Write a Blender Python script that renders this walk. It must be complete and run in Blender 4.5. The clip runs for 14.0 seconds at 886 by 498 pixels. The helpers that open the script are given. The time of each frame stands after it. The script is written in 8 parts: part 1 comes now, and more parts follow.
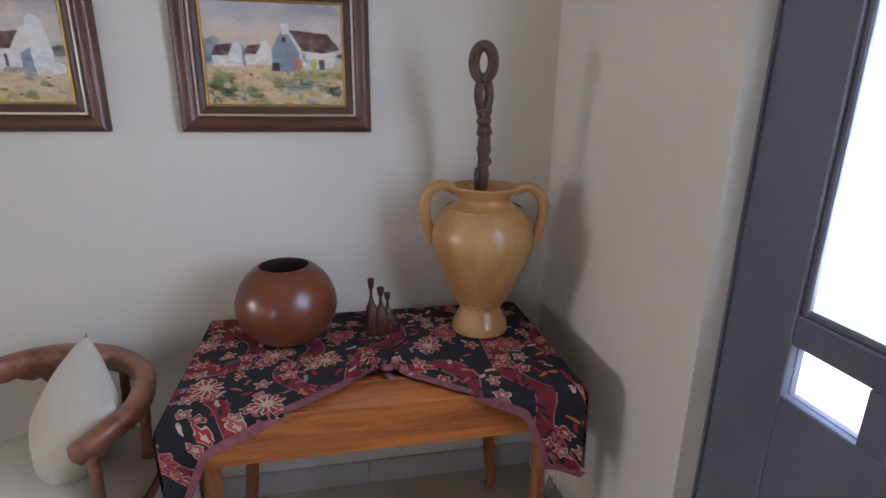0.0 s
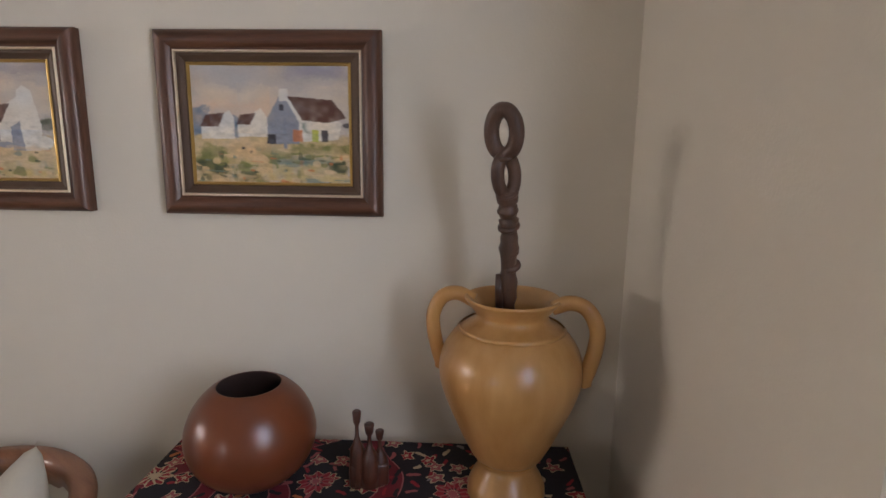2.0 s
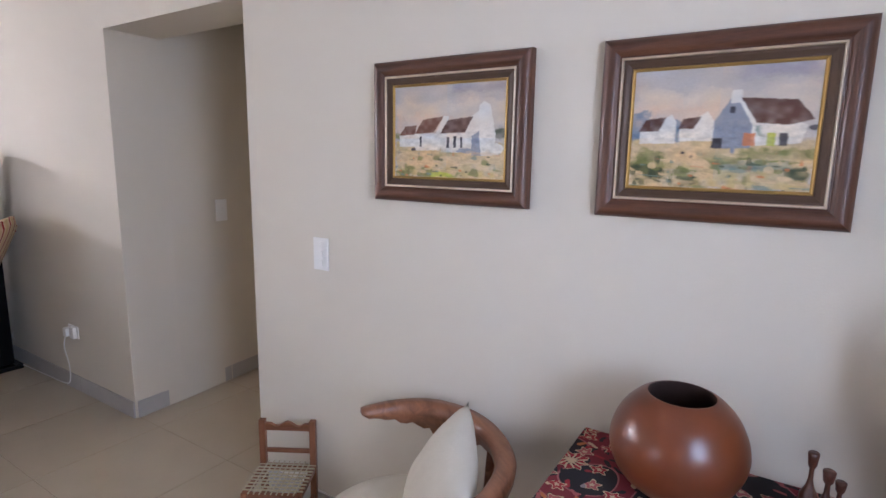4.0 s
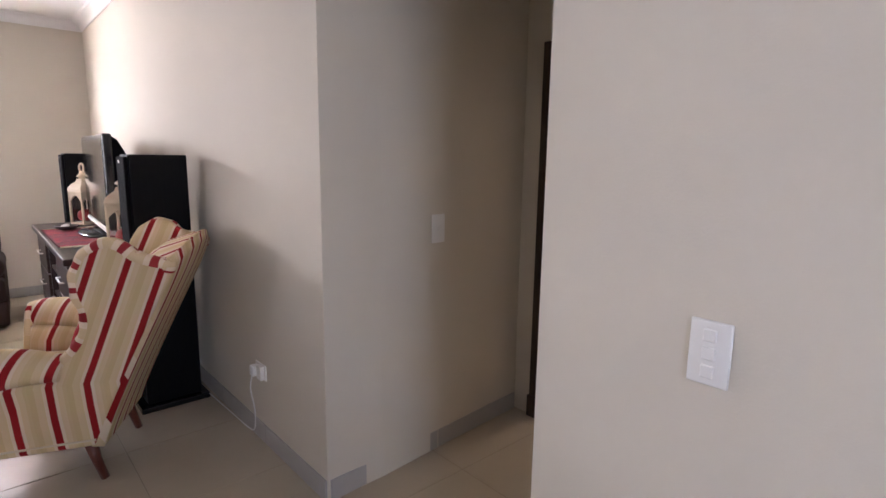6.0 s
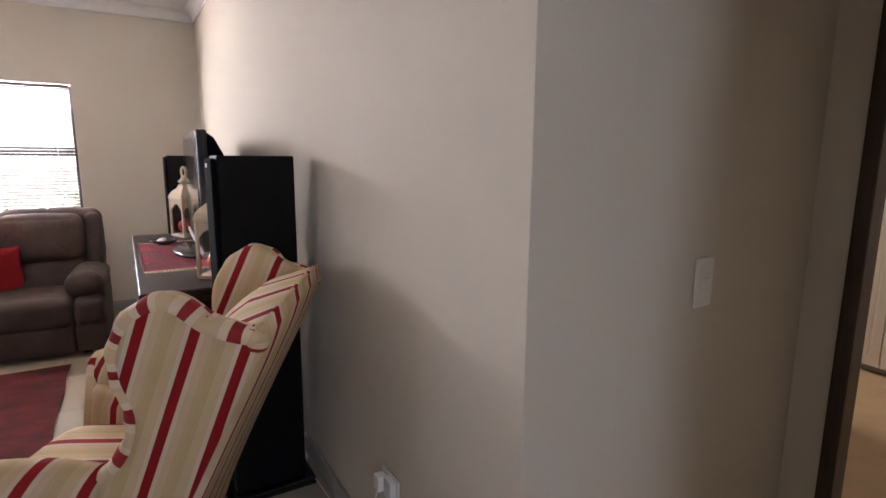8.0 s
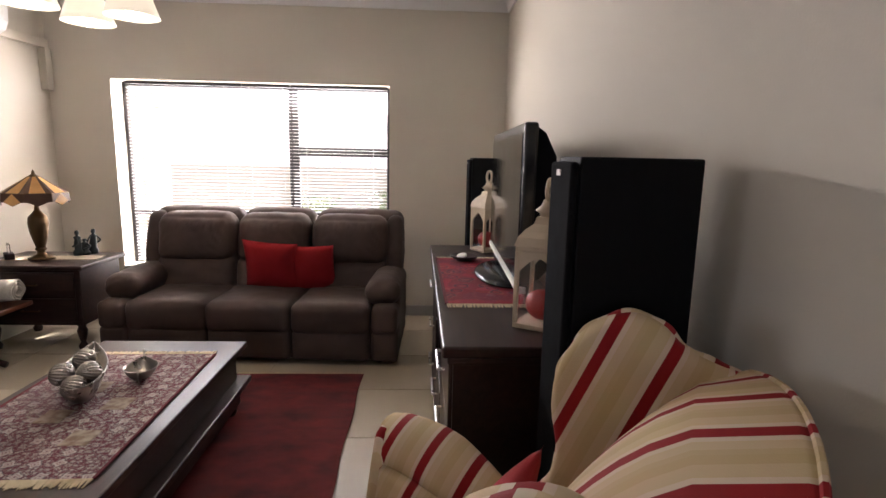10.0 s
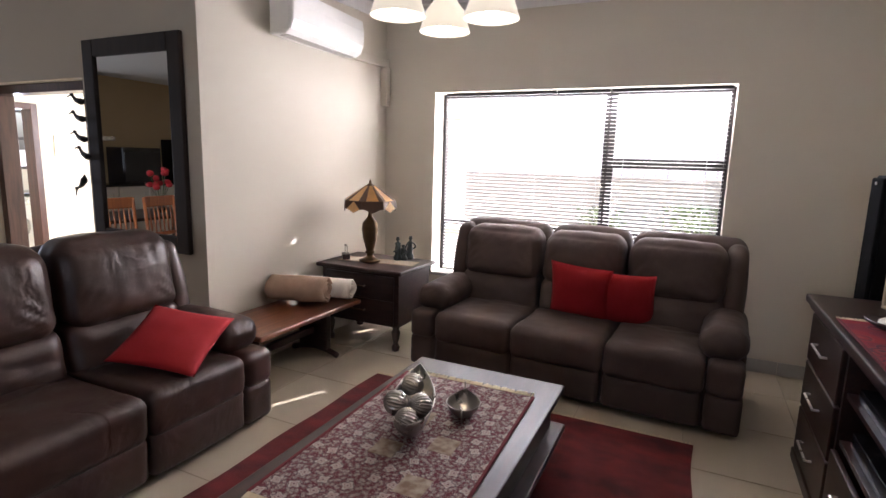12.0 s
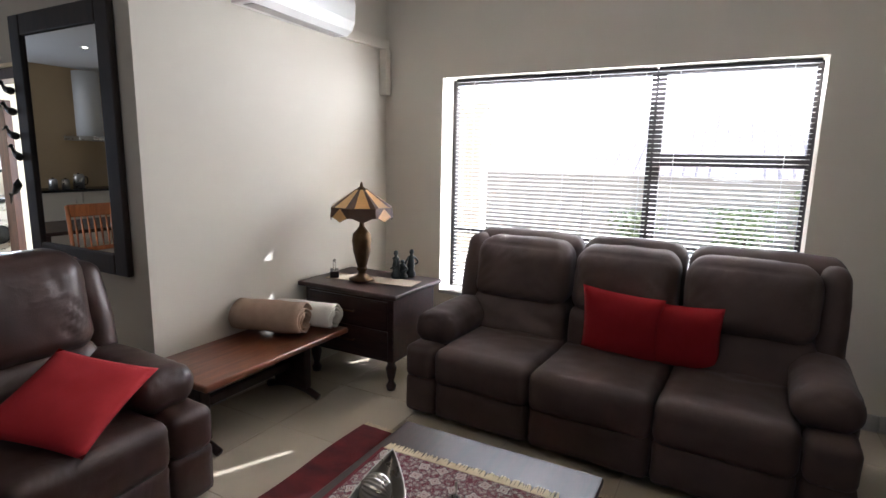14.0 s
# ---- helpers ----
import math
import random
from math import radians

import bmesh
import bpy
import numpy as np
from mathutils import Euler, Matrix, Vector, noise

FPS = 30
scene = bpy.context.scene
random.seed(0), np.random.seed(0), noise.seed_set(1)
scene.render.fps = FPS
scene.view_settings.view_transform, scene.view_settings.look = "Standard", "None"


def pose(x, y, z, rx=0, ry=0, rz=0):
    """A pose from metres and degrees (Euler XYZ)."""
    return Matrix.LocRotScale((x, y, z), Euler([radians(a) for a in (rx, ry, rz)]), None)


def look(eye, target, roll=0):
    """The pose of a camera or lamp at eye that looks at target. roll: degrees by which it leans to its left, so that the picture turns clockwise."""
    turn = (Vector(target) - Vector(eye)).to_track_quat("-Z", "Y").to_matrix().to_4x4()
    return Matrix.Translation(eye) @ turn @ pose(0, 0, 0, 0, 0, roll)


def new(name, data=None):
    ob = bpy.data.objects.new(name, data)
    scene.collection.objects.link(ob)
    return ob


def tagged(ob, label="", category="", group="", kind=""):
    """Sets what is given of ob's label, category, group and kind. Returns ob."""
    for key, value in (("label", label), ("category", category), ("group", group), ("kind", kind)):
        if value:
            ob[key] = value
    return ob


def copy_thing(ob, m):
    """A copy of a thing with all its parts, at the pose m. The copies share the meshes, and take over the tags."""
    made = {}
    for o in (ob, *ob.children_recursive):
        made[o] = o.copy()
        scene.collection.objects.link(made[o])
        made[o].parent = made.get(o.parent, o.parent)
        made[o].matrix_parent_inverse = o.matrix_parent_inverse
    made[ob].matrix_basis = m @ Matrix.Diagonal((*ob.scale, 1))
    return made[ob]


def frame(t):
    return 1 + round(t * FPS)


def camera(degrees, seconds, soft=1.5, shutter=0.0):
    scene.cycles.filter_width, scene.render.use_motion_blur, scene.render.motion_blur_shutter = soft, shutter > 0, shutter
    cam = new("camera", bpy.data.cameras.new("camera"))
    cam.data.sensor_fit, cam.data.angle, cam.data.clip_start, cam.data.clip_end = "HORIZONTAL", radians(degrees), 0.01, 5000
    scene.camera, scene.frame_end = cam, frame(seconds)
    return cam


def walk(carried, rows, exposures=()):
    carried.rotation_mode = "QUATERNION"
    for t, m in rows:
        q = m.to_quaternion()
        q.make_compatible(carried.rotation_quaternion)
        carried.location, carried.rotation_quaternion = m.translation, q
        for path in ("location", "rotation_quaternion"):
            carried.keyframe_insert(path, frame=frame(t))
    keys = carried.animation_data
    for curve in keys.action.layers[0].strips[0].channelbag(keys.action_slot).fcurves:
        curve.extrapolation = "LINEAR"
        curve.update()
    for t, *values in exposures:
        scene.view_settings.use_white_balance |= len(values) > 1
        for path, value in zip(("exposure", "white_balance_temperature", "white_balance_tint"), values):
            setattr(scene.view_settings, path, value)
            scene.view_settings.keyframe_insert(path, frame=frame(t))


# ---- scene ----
# camera: seconds, eye x y z, yaw, pitch, lean
cam = camera(79.8, 14.0)
ROWS = [
    (0.0, -0.059, 0.056, 1.486, -11.46, -16.56, 0.76),
    (0.5, 0.080, 0.215, 1.513, -13.75, -15.46, 0.67),
    (1.0, 0.115, 0.336, 1.513, -14.07, -12.29, 0.92),
    (1.5, 0.227, 0.436, 1.510, -10.47, -11.03, 1.03),
    (2.0, 0.263, 0.465, 1.521, 2.19, -10.26, 0.71),
    (2.5, 0.223, 0.450, 1.513, 12.97, -10.00, 0.71),
    (3.0, 0.176, 0.417, 1.506, 20.76, -9.75, 0.70),
    (3.5, 0.109, 0.374, 1.506, 27.44, -9.73, 0.78),
    (4.0, -0.083, 0.360, 1.503, 32.26, -9.66, 0.94),
    (4.2, -0.147, 0.371, 1.495, 33.82, -9.64, 0.91),
    (6.5, -1.485, 0.905, 1.485, 52.95, -9.59, 0.97),
    (7.0, -1.734, 0.975, 1.479, 56.73, -9.54, 1.03),
    (7.2, -1.833, 1.014, 1.480, 57.22, -9.65, 0.85),
    (9.3, -2.924, 1.191, 1.485, 73.08, -9.65, 0.95),
    (9.5, -3.014, 1.166, 1.482, 77.39, -9.72, 1.09),
    (10.0, -3.248, 1.067, 1.475, 87.34, -9.65, 1.21),
    (10.5, -3.451, 1.055, 1.487, 93.62, -9.60, 1.13),
    (11.0, -3.584, 0.970, 1.496, 101.96, -9.48, 1.31),
    (11.5, -3.631, 0.763, 1.504, 110.41, -9.55, 1.53),
    (12.0, -3.695, 0.580, 1.506, 115.15, -9.57, 1.59),
    (12.5, -3.905, 0.429, 1.500, 118.86, -9.71, 1.42),
    (13.0, -4.088, 0.326, 1.503, 119.87, -9.78, 1.36),
    (13.5, -4.247, 0.276, 1.492, 119.98, -9.80, 1.31),
    (14.0, -4.459, 0.378, 1.493, 118.22, -9.63, 1.12),
]

EXPOSURES = [(0.0, 3.7, 5500, 19), (0.5, 3.25, 5520, 19), (1.0, 3.05, 5720, 18), (1.5, 2.95, 6270, 18), (2.0, 3.45, 6450, 20), (2.5, 3.85, 6020, 21), (3.0, 3.97, 5620, 21), (3.5, 4.02, 5520, 22), (4.2, 4.12, 5620, 22),
             (6.5, 3.9, 5800, 25), (7.0, 3.82, 5780, 25), (9.5, 3.08, 6250, 21), (10.0, 2.98, 6100, 21), (11.5, 2.88, 5830, 21), (12.5, 2.8, 5640, 19), (14.0, 2.62, 5400, 14)]


def carried(x, y, z, yaw, pitch, lean):
    """The pose of the hand-held camera."""
    return pose(x, y, z, 90 + pitch, 0, yaw) @ pose(0, 0, 0, 0, 0, lean)


walk(cam, [(t, carried(*row)) for t, *row in ROWS], EXPOSURES)


# ---- world, sun, exposure ----
SUN_AZ, SUN_EL = math.atan2(-0.44, 0.90), radians(36)   # way the light travels over the ground, height of the sun
world = bpy.data.worlds.new("sky")
scene.world = world
world.use_nodes = True
_wn = world.node_tree.nodes
_sky = _wn.new("ShaderNodeTexSky")
_sky.sky_type = "NISHITA"
_sky.sun_disc = False
_sky.sun_elevation = SUN_EL
_sky.sun_rotation = radians(90) - (SUN_AZ + math.pi)
_sky.air_density, _sky.dust_density = 1.0, 4.0
world.node_tree.links.new(_sky.outputs[0], _wn["Background"].inputs[0])
_wn["Background"].inputs[1].default_value = 0.085
sun_data = bpy.data.lights.new("sun", "SUN")
sun_data.energy, sun_data.angle, sun_data.color = 3.4, radians(0.6), (1.0, 0.95, 0.86)
sun = new("sun", sun_data)
_d = Vector((math.cos(SUN_AZ) * math.cos(SUN_EL), math.sin(SUN_AZ) * math.cos(SUN_EL), -math.sin(SUN_EL)))
sun.matrix_world = Matrix.Translation((-14, 3, 12)) @ _d.to_track_quat("-Z", "Y").to_matrix().to_4x4()


def lamp(name, kind, at, aim, energy, colour, size=0.1, size_y=None):
    data = bpy.data.lights.new(name, kind)
    data.energy, data.color = energy, colour
    if kind == "AREA":
        data.shape, data.size, data.size_y = "RECTANGLE", size, size_y or size
    else:
        data.shadow_soft_size = size
    ob = new(name, data)
    ob.matrix_world = look(at, aim)
    return ob


# sky light over the garden, through the top of the living room window
lamp("living_window_light", "AREA", (-8.30, -0.415, 1.975), (0.0, -0.3, 1.2), 8.5, (1.0, 0.95, 0.88), 2.30, 0.12)
# daylight through the glazed entrance door
lamp("entrance_door_light", "AREA", (0.90, 0.415, 1.54), (-2.5, 1.0, 1.54), 1.5, (0.79, 0.90, 1.0), 0.80, 0.90)
# fill lamp added before the closed south wall, out of the mirror's view
lamp("south_fill_light", "AREA", (-5.0, -9.24, 1.15), (-2.0, 0, 1.3), 15, (0.94, 0.97, 1.0), 1.8, 2.0)
# lights the passage from an assumed west window, itself out of view
lamp("passage_window_light", "AREA", (-8.57, -4.35, 1.55), (-6.0, -4.35, 1.2), 14, (1.0, 0.97, 0.9), 1.5, 1.2)
# daylight through the scullery window
lamp("scullery_window_light", "AREA", (-7.95, -8.27, 1.62), (-7.5, -4, 1.2), 11, (0.96, 0.98, 1.0), 0.7, 0.75)

# ---- materials ----
def _mat(name):
    m = bpy.data.materials.new(name)
    m.use_nodes = True
    nt = m.node_tree
    return m, nt, nt.nodes["Principled BSDF"]


def surface(name, colour, rough=0.5, metal=0.0, vary=0.12, scale=6.0, grain=0.0, grain_scale=120.0, bump=0.0, bump_scale=80.0,
            coat=0.0, tint=None, sheen=0.0, alpha_glass=False, stretch=(1, 1, 1), objvary=0.0):
    """A procedural surface: base colour, patchy variation, fine grain and relief."""
    m, nt, b = _mat(name)
    n, l = nt.nodes, nt.links
    tc = n.new("ShaderNodeTexCoord")
    mp = n.new("ShaderNodeMapping")
    mp.inputs["Scale"].default_value = stretch
    l.new(tc.outputs["Object"], mp.inputs["Vector"])
    big = n.new("ShaderNodeTexNoise")
    big.inputs["Scale"].default_value, big.inputs["Detail"].default_value = scale, 5
    l.new(mp.outputs[0], big.inputs["Vector"])
    fine = n.new("ShaderNodeTexNoise")
    fine.inputs["Scale"].default_value, fine.inputs["Detail"].default_value = grain_scale, 3
    l.new(mp.outputs[0], fine.inputs["Vector"])
    c2 = tint or tuple(c * 0.6 for c in colour)
    mix = n.new("ShaderNodeMix")
    mix.data_type = "RGBA"
    mix.inputs[6].default_value, mix.inputs[7].default_value = (*colour, 1), (*c2, 1)
    add = n.new("ShaderNodeMath")
    add.operation = "MULTIPLY_ADD"
    l.new(fine.outputs["Fac"], add.inputs[0])
    add.inputs[1].default_value = grain
    mul = n.new("ShaderNodeMapRange")
    mul.inputs["From Min"].default_value, mul.inputs["From Max"].default_value = 0.35, 0.7
    mul.inputs["To Min"].default_value, mul.inputs["To Max"].default_value = 0.0, vary
    l.new(big.outputs["Fac"], mul.inputs["Value"])
    l.new(mul.outputs[0], add.inputs[2])
    fac = add.outputs[0]
    if objvary:
        oi = n.new("ShaderNodeObjectInfo")
        a2 = n.new("ShaderNodeMath")
        a2.operation = "MULTIPLY_ADD"
        l.new(oi.outputs["Random"], a2.inputs[0])
        a2.inputs[1].default_value = objvary
        l.new(fac, a2.inputs[2])
        fac = a2.outputs[0]
    l.new(fac, mix.inputs[0])
    l.new(mix.outputs[2], b.inputs["Base Color"])
    rr = n.new("ShaderNodeMapRange")
    rr.inputs["To Min"].default_value, rr.inputs["To Max"].default_value = max(0.02, rough - 0.08), min(1, rough + 0.1)
    l.new(big.outputs["Fac"], rr.inputs["Value"])
    l.new(rr.outputs[0], b.inputs["Roughness"])
    b.inputs["Metallic"].default_value = metal
    b.inputs["Coat Weight"].default_value = coat
    b.inputs["Coat Roughness"].default_value = 0.12
    if sheen:
        b.inputs["Sheen Weight"].default_value = sheen
    if bump:
        bn = n.new("ShaderNodeTexNoise")
        bn.inputs["Scale"].default_value, bn.inputs["Detail"].default_value = bump_scale, 4
        l.new(mp.outputs[0], bn.inputs["Vector"])
        bp = n.new("ShaderNodeBump")
        bp.inputs["Strength"].default_value, bp.inputs["Distance"].default_value = bump, 0.004
        l.new(bn.outputs["Fac"], bp.inputs["Height"])
        l.new(bp.outputs[0], b.inputs["Normal"])
    return m


def wood(name, dark, light, rough=0.35, scale=3.0, axis="X", coat=0.3):
    """Timber with long grain along one axis of the object."""
    m, nt, b = _mat(name)
    n, l = nt.nodes, nt.links
    tc = n.new("ShaderNodeTexCoord")
    mp = n.new("ShaderNodeMapping")
    s = {"X": (0.8, 9, 9), "Y": (9, 0.8, 9), "Z": (9, 9, 0.8)}[axis]
    mp.inputs["Scale"].default_value = s
    l.new(tc.outputs["Object"], mp.inputs["Vector"])
    nz = n.new("ShaderNodeTexNoise")
    nz.inputs["Scale"].default_value, nz.inputs["Detail"].default_value, nz.inputs["Distortion"].default_value = scale, 8, 1.2
    l.new(mp.outputs[0], nz.inputs["Vector"])
    fn = n.new("ShaderNodeTexNoise")
    fn.inputs["Scale"].default_value, fn.inputs["Detail"].default_value = scale * 14, 4
    l.new(mp.outputs[0], fn.inputs["Vector"])
    am = n.new("ShaderNodeMath")
    am.operation = "MULTIPLY_ADD"
    l.new(fn.outputs["Fac"], am.inputs[0])
    am.inputs[1].default_value = 0.35
    l.new(nz.outputs["Fac"], am.inputs[2])
    ra = n.new("ShaderNodeValToRGB")
    ra.color_ramp.elements[0].position, ra.color_ramp.elements[0].color = 0.42, (*dark, 1)
    ra.color_ramp.elements[1].position, ra.color_ramp.elements[1].color = 0.85, (*light, 1)
    l.new(am.outputs[0], ra.inputs[0])
    l.new(ra.outputs[0], b.inputs["Base Color"])
    b.inputs["Roughness"].default_value = rough
    b.inputs["Coat Weight"].default_value, b.inputs["Coat Roughness"].default_value = coat, 0.15
    bp = n.new("ShaderNodeBump")
    bp.inputs["Strength"].default_value, bp.inputs["Distance"].default_value = 0.12, 0.002
    l.new(fn.outputs["Fac"], bp.inputs["Height"])
    l.new(bp.outputs[0], b.inputs["Normal"])
    return m


def glass(name, colour=(1, 1, 1), rough=0.0):
    m, nt, b = _mat(name)
    b.inputs["Base Color"].default_value = (*colour, 1)
    b.inputs["Transmission Weight"].default_value, b.inputs["Roughness"].default_value, b.inputs["IOR"].default_value = 1, rough, 1.45
    return m


def glow(name, colour, strength):
    m, nt, b = _mat(name)
    b.inputs["Base Color"].default_value = (*colour, 1)
    b.inputs["Emission Color"].default_value, b.inputs["Emission Strength"].default_value = (*colour, 1), strength
    return m


M = {}
M["wall"] = surface("wall_paint", (0.64, 0.588, 0.495), 0.85, vary=0.10, scale=1.4, grain=0.05, grain_scale=180, bump=0.12, bump_scale=160, tint=(0.56, 0.508, 0.415))
M["wall_cream"] = surface("passage_paint", (0.80, 0.76, 0.62), 0.85, vary=0.08, scale=1.5, grain=0.04, bump=0.1, bump_scale=150)
M["wall_kitchen"] = surface("kitchen_paint", (0.56, 0.42, 0.24), 0.85, vary=0.10, scale=1.4, grain=0.05, bump=0.1, bump_scale=150)
M["ceiling"] = surface("ceiling_paint", (0.82, 0.81, 0.79), 0.9, vary=0.05, scale=1.2, grain=0.03, bump=0.05)
M["skirt"] = surface("skirting_tile", (0.42, 0.40, 0.38), 0.35, vary=0.2, scale=5, grain=0.1, bump=0.03)
M["tile"] = surface("floor_tile", (0.45, 0.385, 0.29), 0.33, vary=0.25, scale=3.5, grain=0.12, grain_scale=60, bump=0.02, tint=(0.36, 0.30, 0.215), objvary=0.12)
M["grout"] = surface("grout", (0.39, 0.34, 0.265), 0.9, vary=0.3, scale=8, grain=0.2)
M["frame_dark"] = surface("bronze_aluminium", (0.035, 0.03, 0.03), 0.4, 0.4, vary=0.1)
M["slat"] = surface("blind_slat", (0.84, 0.82, 0.78), 0.45, vary=0.08, scale=9)
M["glass"] = glass("window_glass")
M["white"] = surface("white_plastic", (0.80, 0.79, 0.76), 0.35, vary=0.04, scale=12)
M["carpet"] = surface("bedroom_carpet", (0.42, 0.31, 0.19), 0.95, vary=0.25, scale=10, grain=0.4, grain_scale=400, bump=0.6, bump_scale=500)
M["ward"] = surface("wardrobe_lacquer", (0.80, 0.76, 0.68), 0.4, vary=0.05, scale=4)
M["jamb"] = wood("door_frame_wood", (0.018, 0.010, 0.006), (0.06, 0.032, 0.02), 0.4, axis="Z")
M["door_grey"] = surface("grey_door_paint", (0.13, 0.13, 0.155), 0.4, vary=0.12, scale=4, grain=0.1)
M["steel"] = surface("brushed_steel", (0.62, 0.60, 0.57), 0.28, 1.0, vary=0.2, scale=30)
M["ground"] = surface("paving", (0.36, 0.33, 0.29), 0.9, vary=0.4, scale=2, grain=0.3, bump=0.3)


# ---- mesh helpers ----
def thing(name, label, category, at=(0, 0, 0), rz=0, group=""):
    e = new(name)
    e.empty_display_size = 0.1
    e.matrix_basis = pose(*at, 0, 0, rz)
    return tagged(e, label, category, group)


def mesh_of(bm, name, material, smooth=False):
    me = bpy.data.meshes.new(name)
    bmesh.ops.recalc_face_normals(bm, faces=bm.faces)
    bm.to_mesh(me)
    bm.free()
    for mt in (material if isinstance(material, (list, tuple)) else (material,)):
        me.materials.append(mt)
    if smooth:
        me.polygons.foreach_set("use_smooth", [True] * len(me.polygons))
    return me


def part(name, bm, material, parent, label="", smooth=False, m=None):
    """Links a bmesh as one mesh object under a thing or a part."""
    ob = new(name, mesh_of(bm, name, material, smooth))
    ob.parent = parent
    if m is not None:
        ob.matrix_basis = m
    return tagged(ob, label)


def solid(name, bm, material, label, category, kind="", smooth=False, group="", m=None):
    """One mesh that is a whole thing or a piece of the setting."""
    ob = new(name, mesh_of(bm, name, material, smooth))
    if m is not None:
        ob.matrix_basis = m
    return tagged(ob, label, category, group, kind)


def add_box(bm, x0, x1, y0, y1, z0, z1, bevel=0.0, seg=2):
    r = bmesh.ops.create_cube(bm, size=1)
    vs = r["verts"]
    bmesh.ops.transform(bm, verts=vs, matrix=Matrix.Translation(((x0 + x1) / 2, (y0 + y1) / 2, (z0 + z1) / 2)) @ Matrix.Diagonal((x1 - x0, y1 - y0, z1 - z0, 1)))
    if bevel:
        es = list({e for v in vs for e in v.link_edges})
        bmesh.ops.bevel(bm, geom=es, offset=bevel, segments=seg, profile=0.5, affect="EDGES")
    return bm


def box(x0, x1, y0, y1, z0, z1, bevel=0.0, seg=2):
    return add_box(bmesh.new(), x0, x1, y0, y1, z0, z1, bevel, seg)


def prism(outline, z0, z1):
    bm = bmesh.new()
    lo = [bm.verts.new((x, y, z0)) for x, y in outline]
    hi = [bm.verts.new((x, y, z1)) for x, y in outline]
    n = len(lo)
    bm.faces.new(lo[::-1])
    bm.faces.new(hi)
    for i in range(n):
        bm.faces.new((lo[i], lo[(i + 1) % n], hi[(i + 1) % n], hi[i]))
    return bm


def lathe(profile, seg=32, bm=None, at=(0, 0, 0), sx=1.0, sy=1.0):
    """A turned body from (radius, height) pairs."""
    bm = bm or bmesh.new()
    rings = []
    for r, z in profile:
        if r < 1e-5:
            rings.append([bm.verts.new((at[0], at[1], at[2] + z))])
        else:
            rings.append([bm.verts.new((at[0] + sx * r * math.cos(2 * math.pi * k / seg), at[1] + sy * r * math.sin(2 * math.pi * k / seg), at[2] + z)) for k in range(seg)])
    for a, b in zip(rings, rings[1:]):
        for k in range(seg):
            p, q = a[k % len(a)], a[(k + 1) % len(a)]
            u, v = b[k % len(b)], b[(k + 1) % len(b)]
            f = [w for i, w in enumerate((p, q, v, u)) if w not in (p, q, v, u)[:i]]
            if len(f) > 2:
                bm.faces.new(f)
    return bm


def smooth_line(pts, n=6):
    """Catmull-Rom through the given points."""
    pts = [Vector(p) for p in pts]
    p = [2 * pts[0] - pts[1]] + pts + [2 * pts[-1] - pts[-2]]
    out = []
    for i in range(1, len(p) - 2):
        for k in range(n):
            t = k / n
            out.append(0.5 * (2 * p[i] + (p[i + 1] - p[i - 1]) * t + (2 * p[i - 1] - 5 * p[i] + 4 * p[i + 1] - p[i + 2]) * t * t + (3 * p[i] - p[i - 1] - 3 * p[i + 1] + p[i + 2]) * t ** 3))
    return out + [pts[-1]]


def tube(pts, radius, seg=10, bm=None, flat=1.0, cap=True):
    """A swept rod; radius is a number or one a point; flat squashes it across."""
    bm = bm or bmesh.new()
    pts = [Vector(p) for p in pts]
    rad = [radius] * len(pts) if isinstance(radius, (int, float)) else list(radius)
    rings, up = [], Vector((0, 0, 1))
    for i, p in enumerate(pts):
        d = (pts[min(i + 1, len(pts) - 1)] - pts[max(i - 1, 0)]).normalized()
        if i and rings:
            s = last - d * last.dot(d)       # carried along, so that the rod does not twist
        else:
            s = d.cross(up)
        if s.length < 0.05:
            s = d.cross(Vector((0, 1, 0.01)))
        s.normalize()
        last = s
        u = s.cross(d).normalized()
        rings.append([bm.verts.new(p + rad[i] * (math.cos(2 * math.pi * k / seg) * s + flat * math.sin(2 * math.pi * k / seg) * u)) for k in range(seg)])
    for a, b in zip(rings, rings[1:]):
        for k in range(seg):
            bm.faces.new((a[k], a[(k + 1) % seg], b[(k + 1) % seg], b[k]))
    if cap:
        bm.faces.new(rings[0][::-1])
        bm.faces.new(rings[-1])
    return bm


def puff(w, h, d, n=14, power=2.6, wrinkle=0.0, seed=0, pinch=0.06):
    """A stuffed cushion in the xz plane, w wide, h high, d thick, with pinched sides and pointed corners."""
    bm = bmesh.new()
    sides = []
    for sgn in (1, -1):
        g = []
        for i in range(n + 1):
            row = []
            for j in range(n + 1):
                u, v = 2 * i / n - 1, 2 * j / n - 1
                t = max(0.0, (1 - abs(u) ** power) * (1 - abs(v) ** power)) ** 0.5
                x, z = u * w / 2 * (1 - pinch * (1 - v * v)), v * h / 2 * (1 - pinch * (1 - u * u))
                y = sgn * d / 2 * t
                if wrinkle:
                    y += wrinkle * t * noise.noise(Vector((x * 9 + seed, z * 9, sgn * 3.0)))
                row.append((x, y, z))
            g.append(row)
        sides.append(g)
    idx = {}

    def v_at(s, i, j):
        edge = i in (0, n) or j in (0, n)
        key = (0 if edge else s, i, j)
        if key not in idx:
            x, y, z = sides[s][i][j]
            idx[key] = bm.verts.new((x, 0 if edge else y, z))
        return idx[key]
    for s in (0, 1):
        for i in range(n):
            for j in range(n):
                bm.faces.new((v_at(s, i, j), v_at(s, i + 1, j), v_at(s, i + 1, j + 1), v_at(s, i, j + 1)))
    return bm


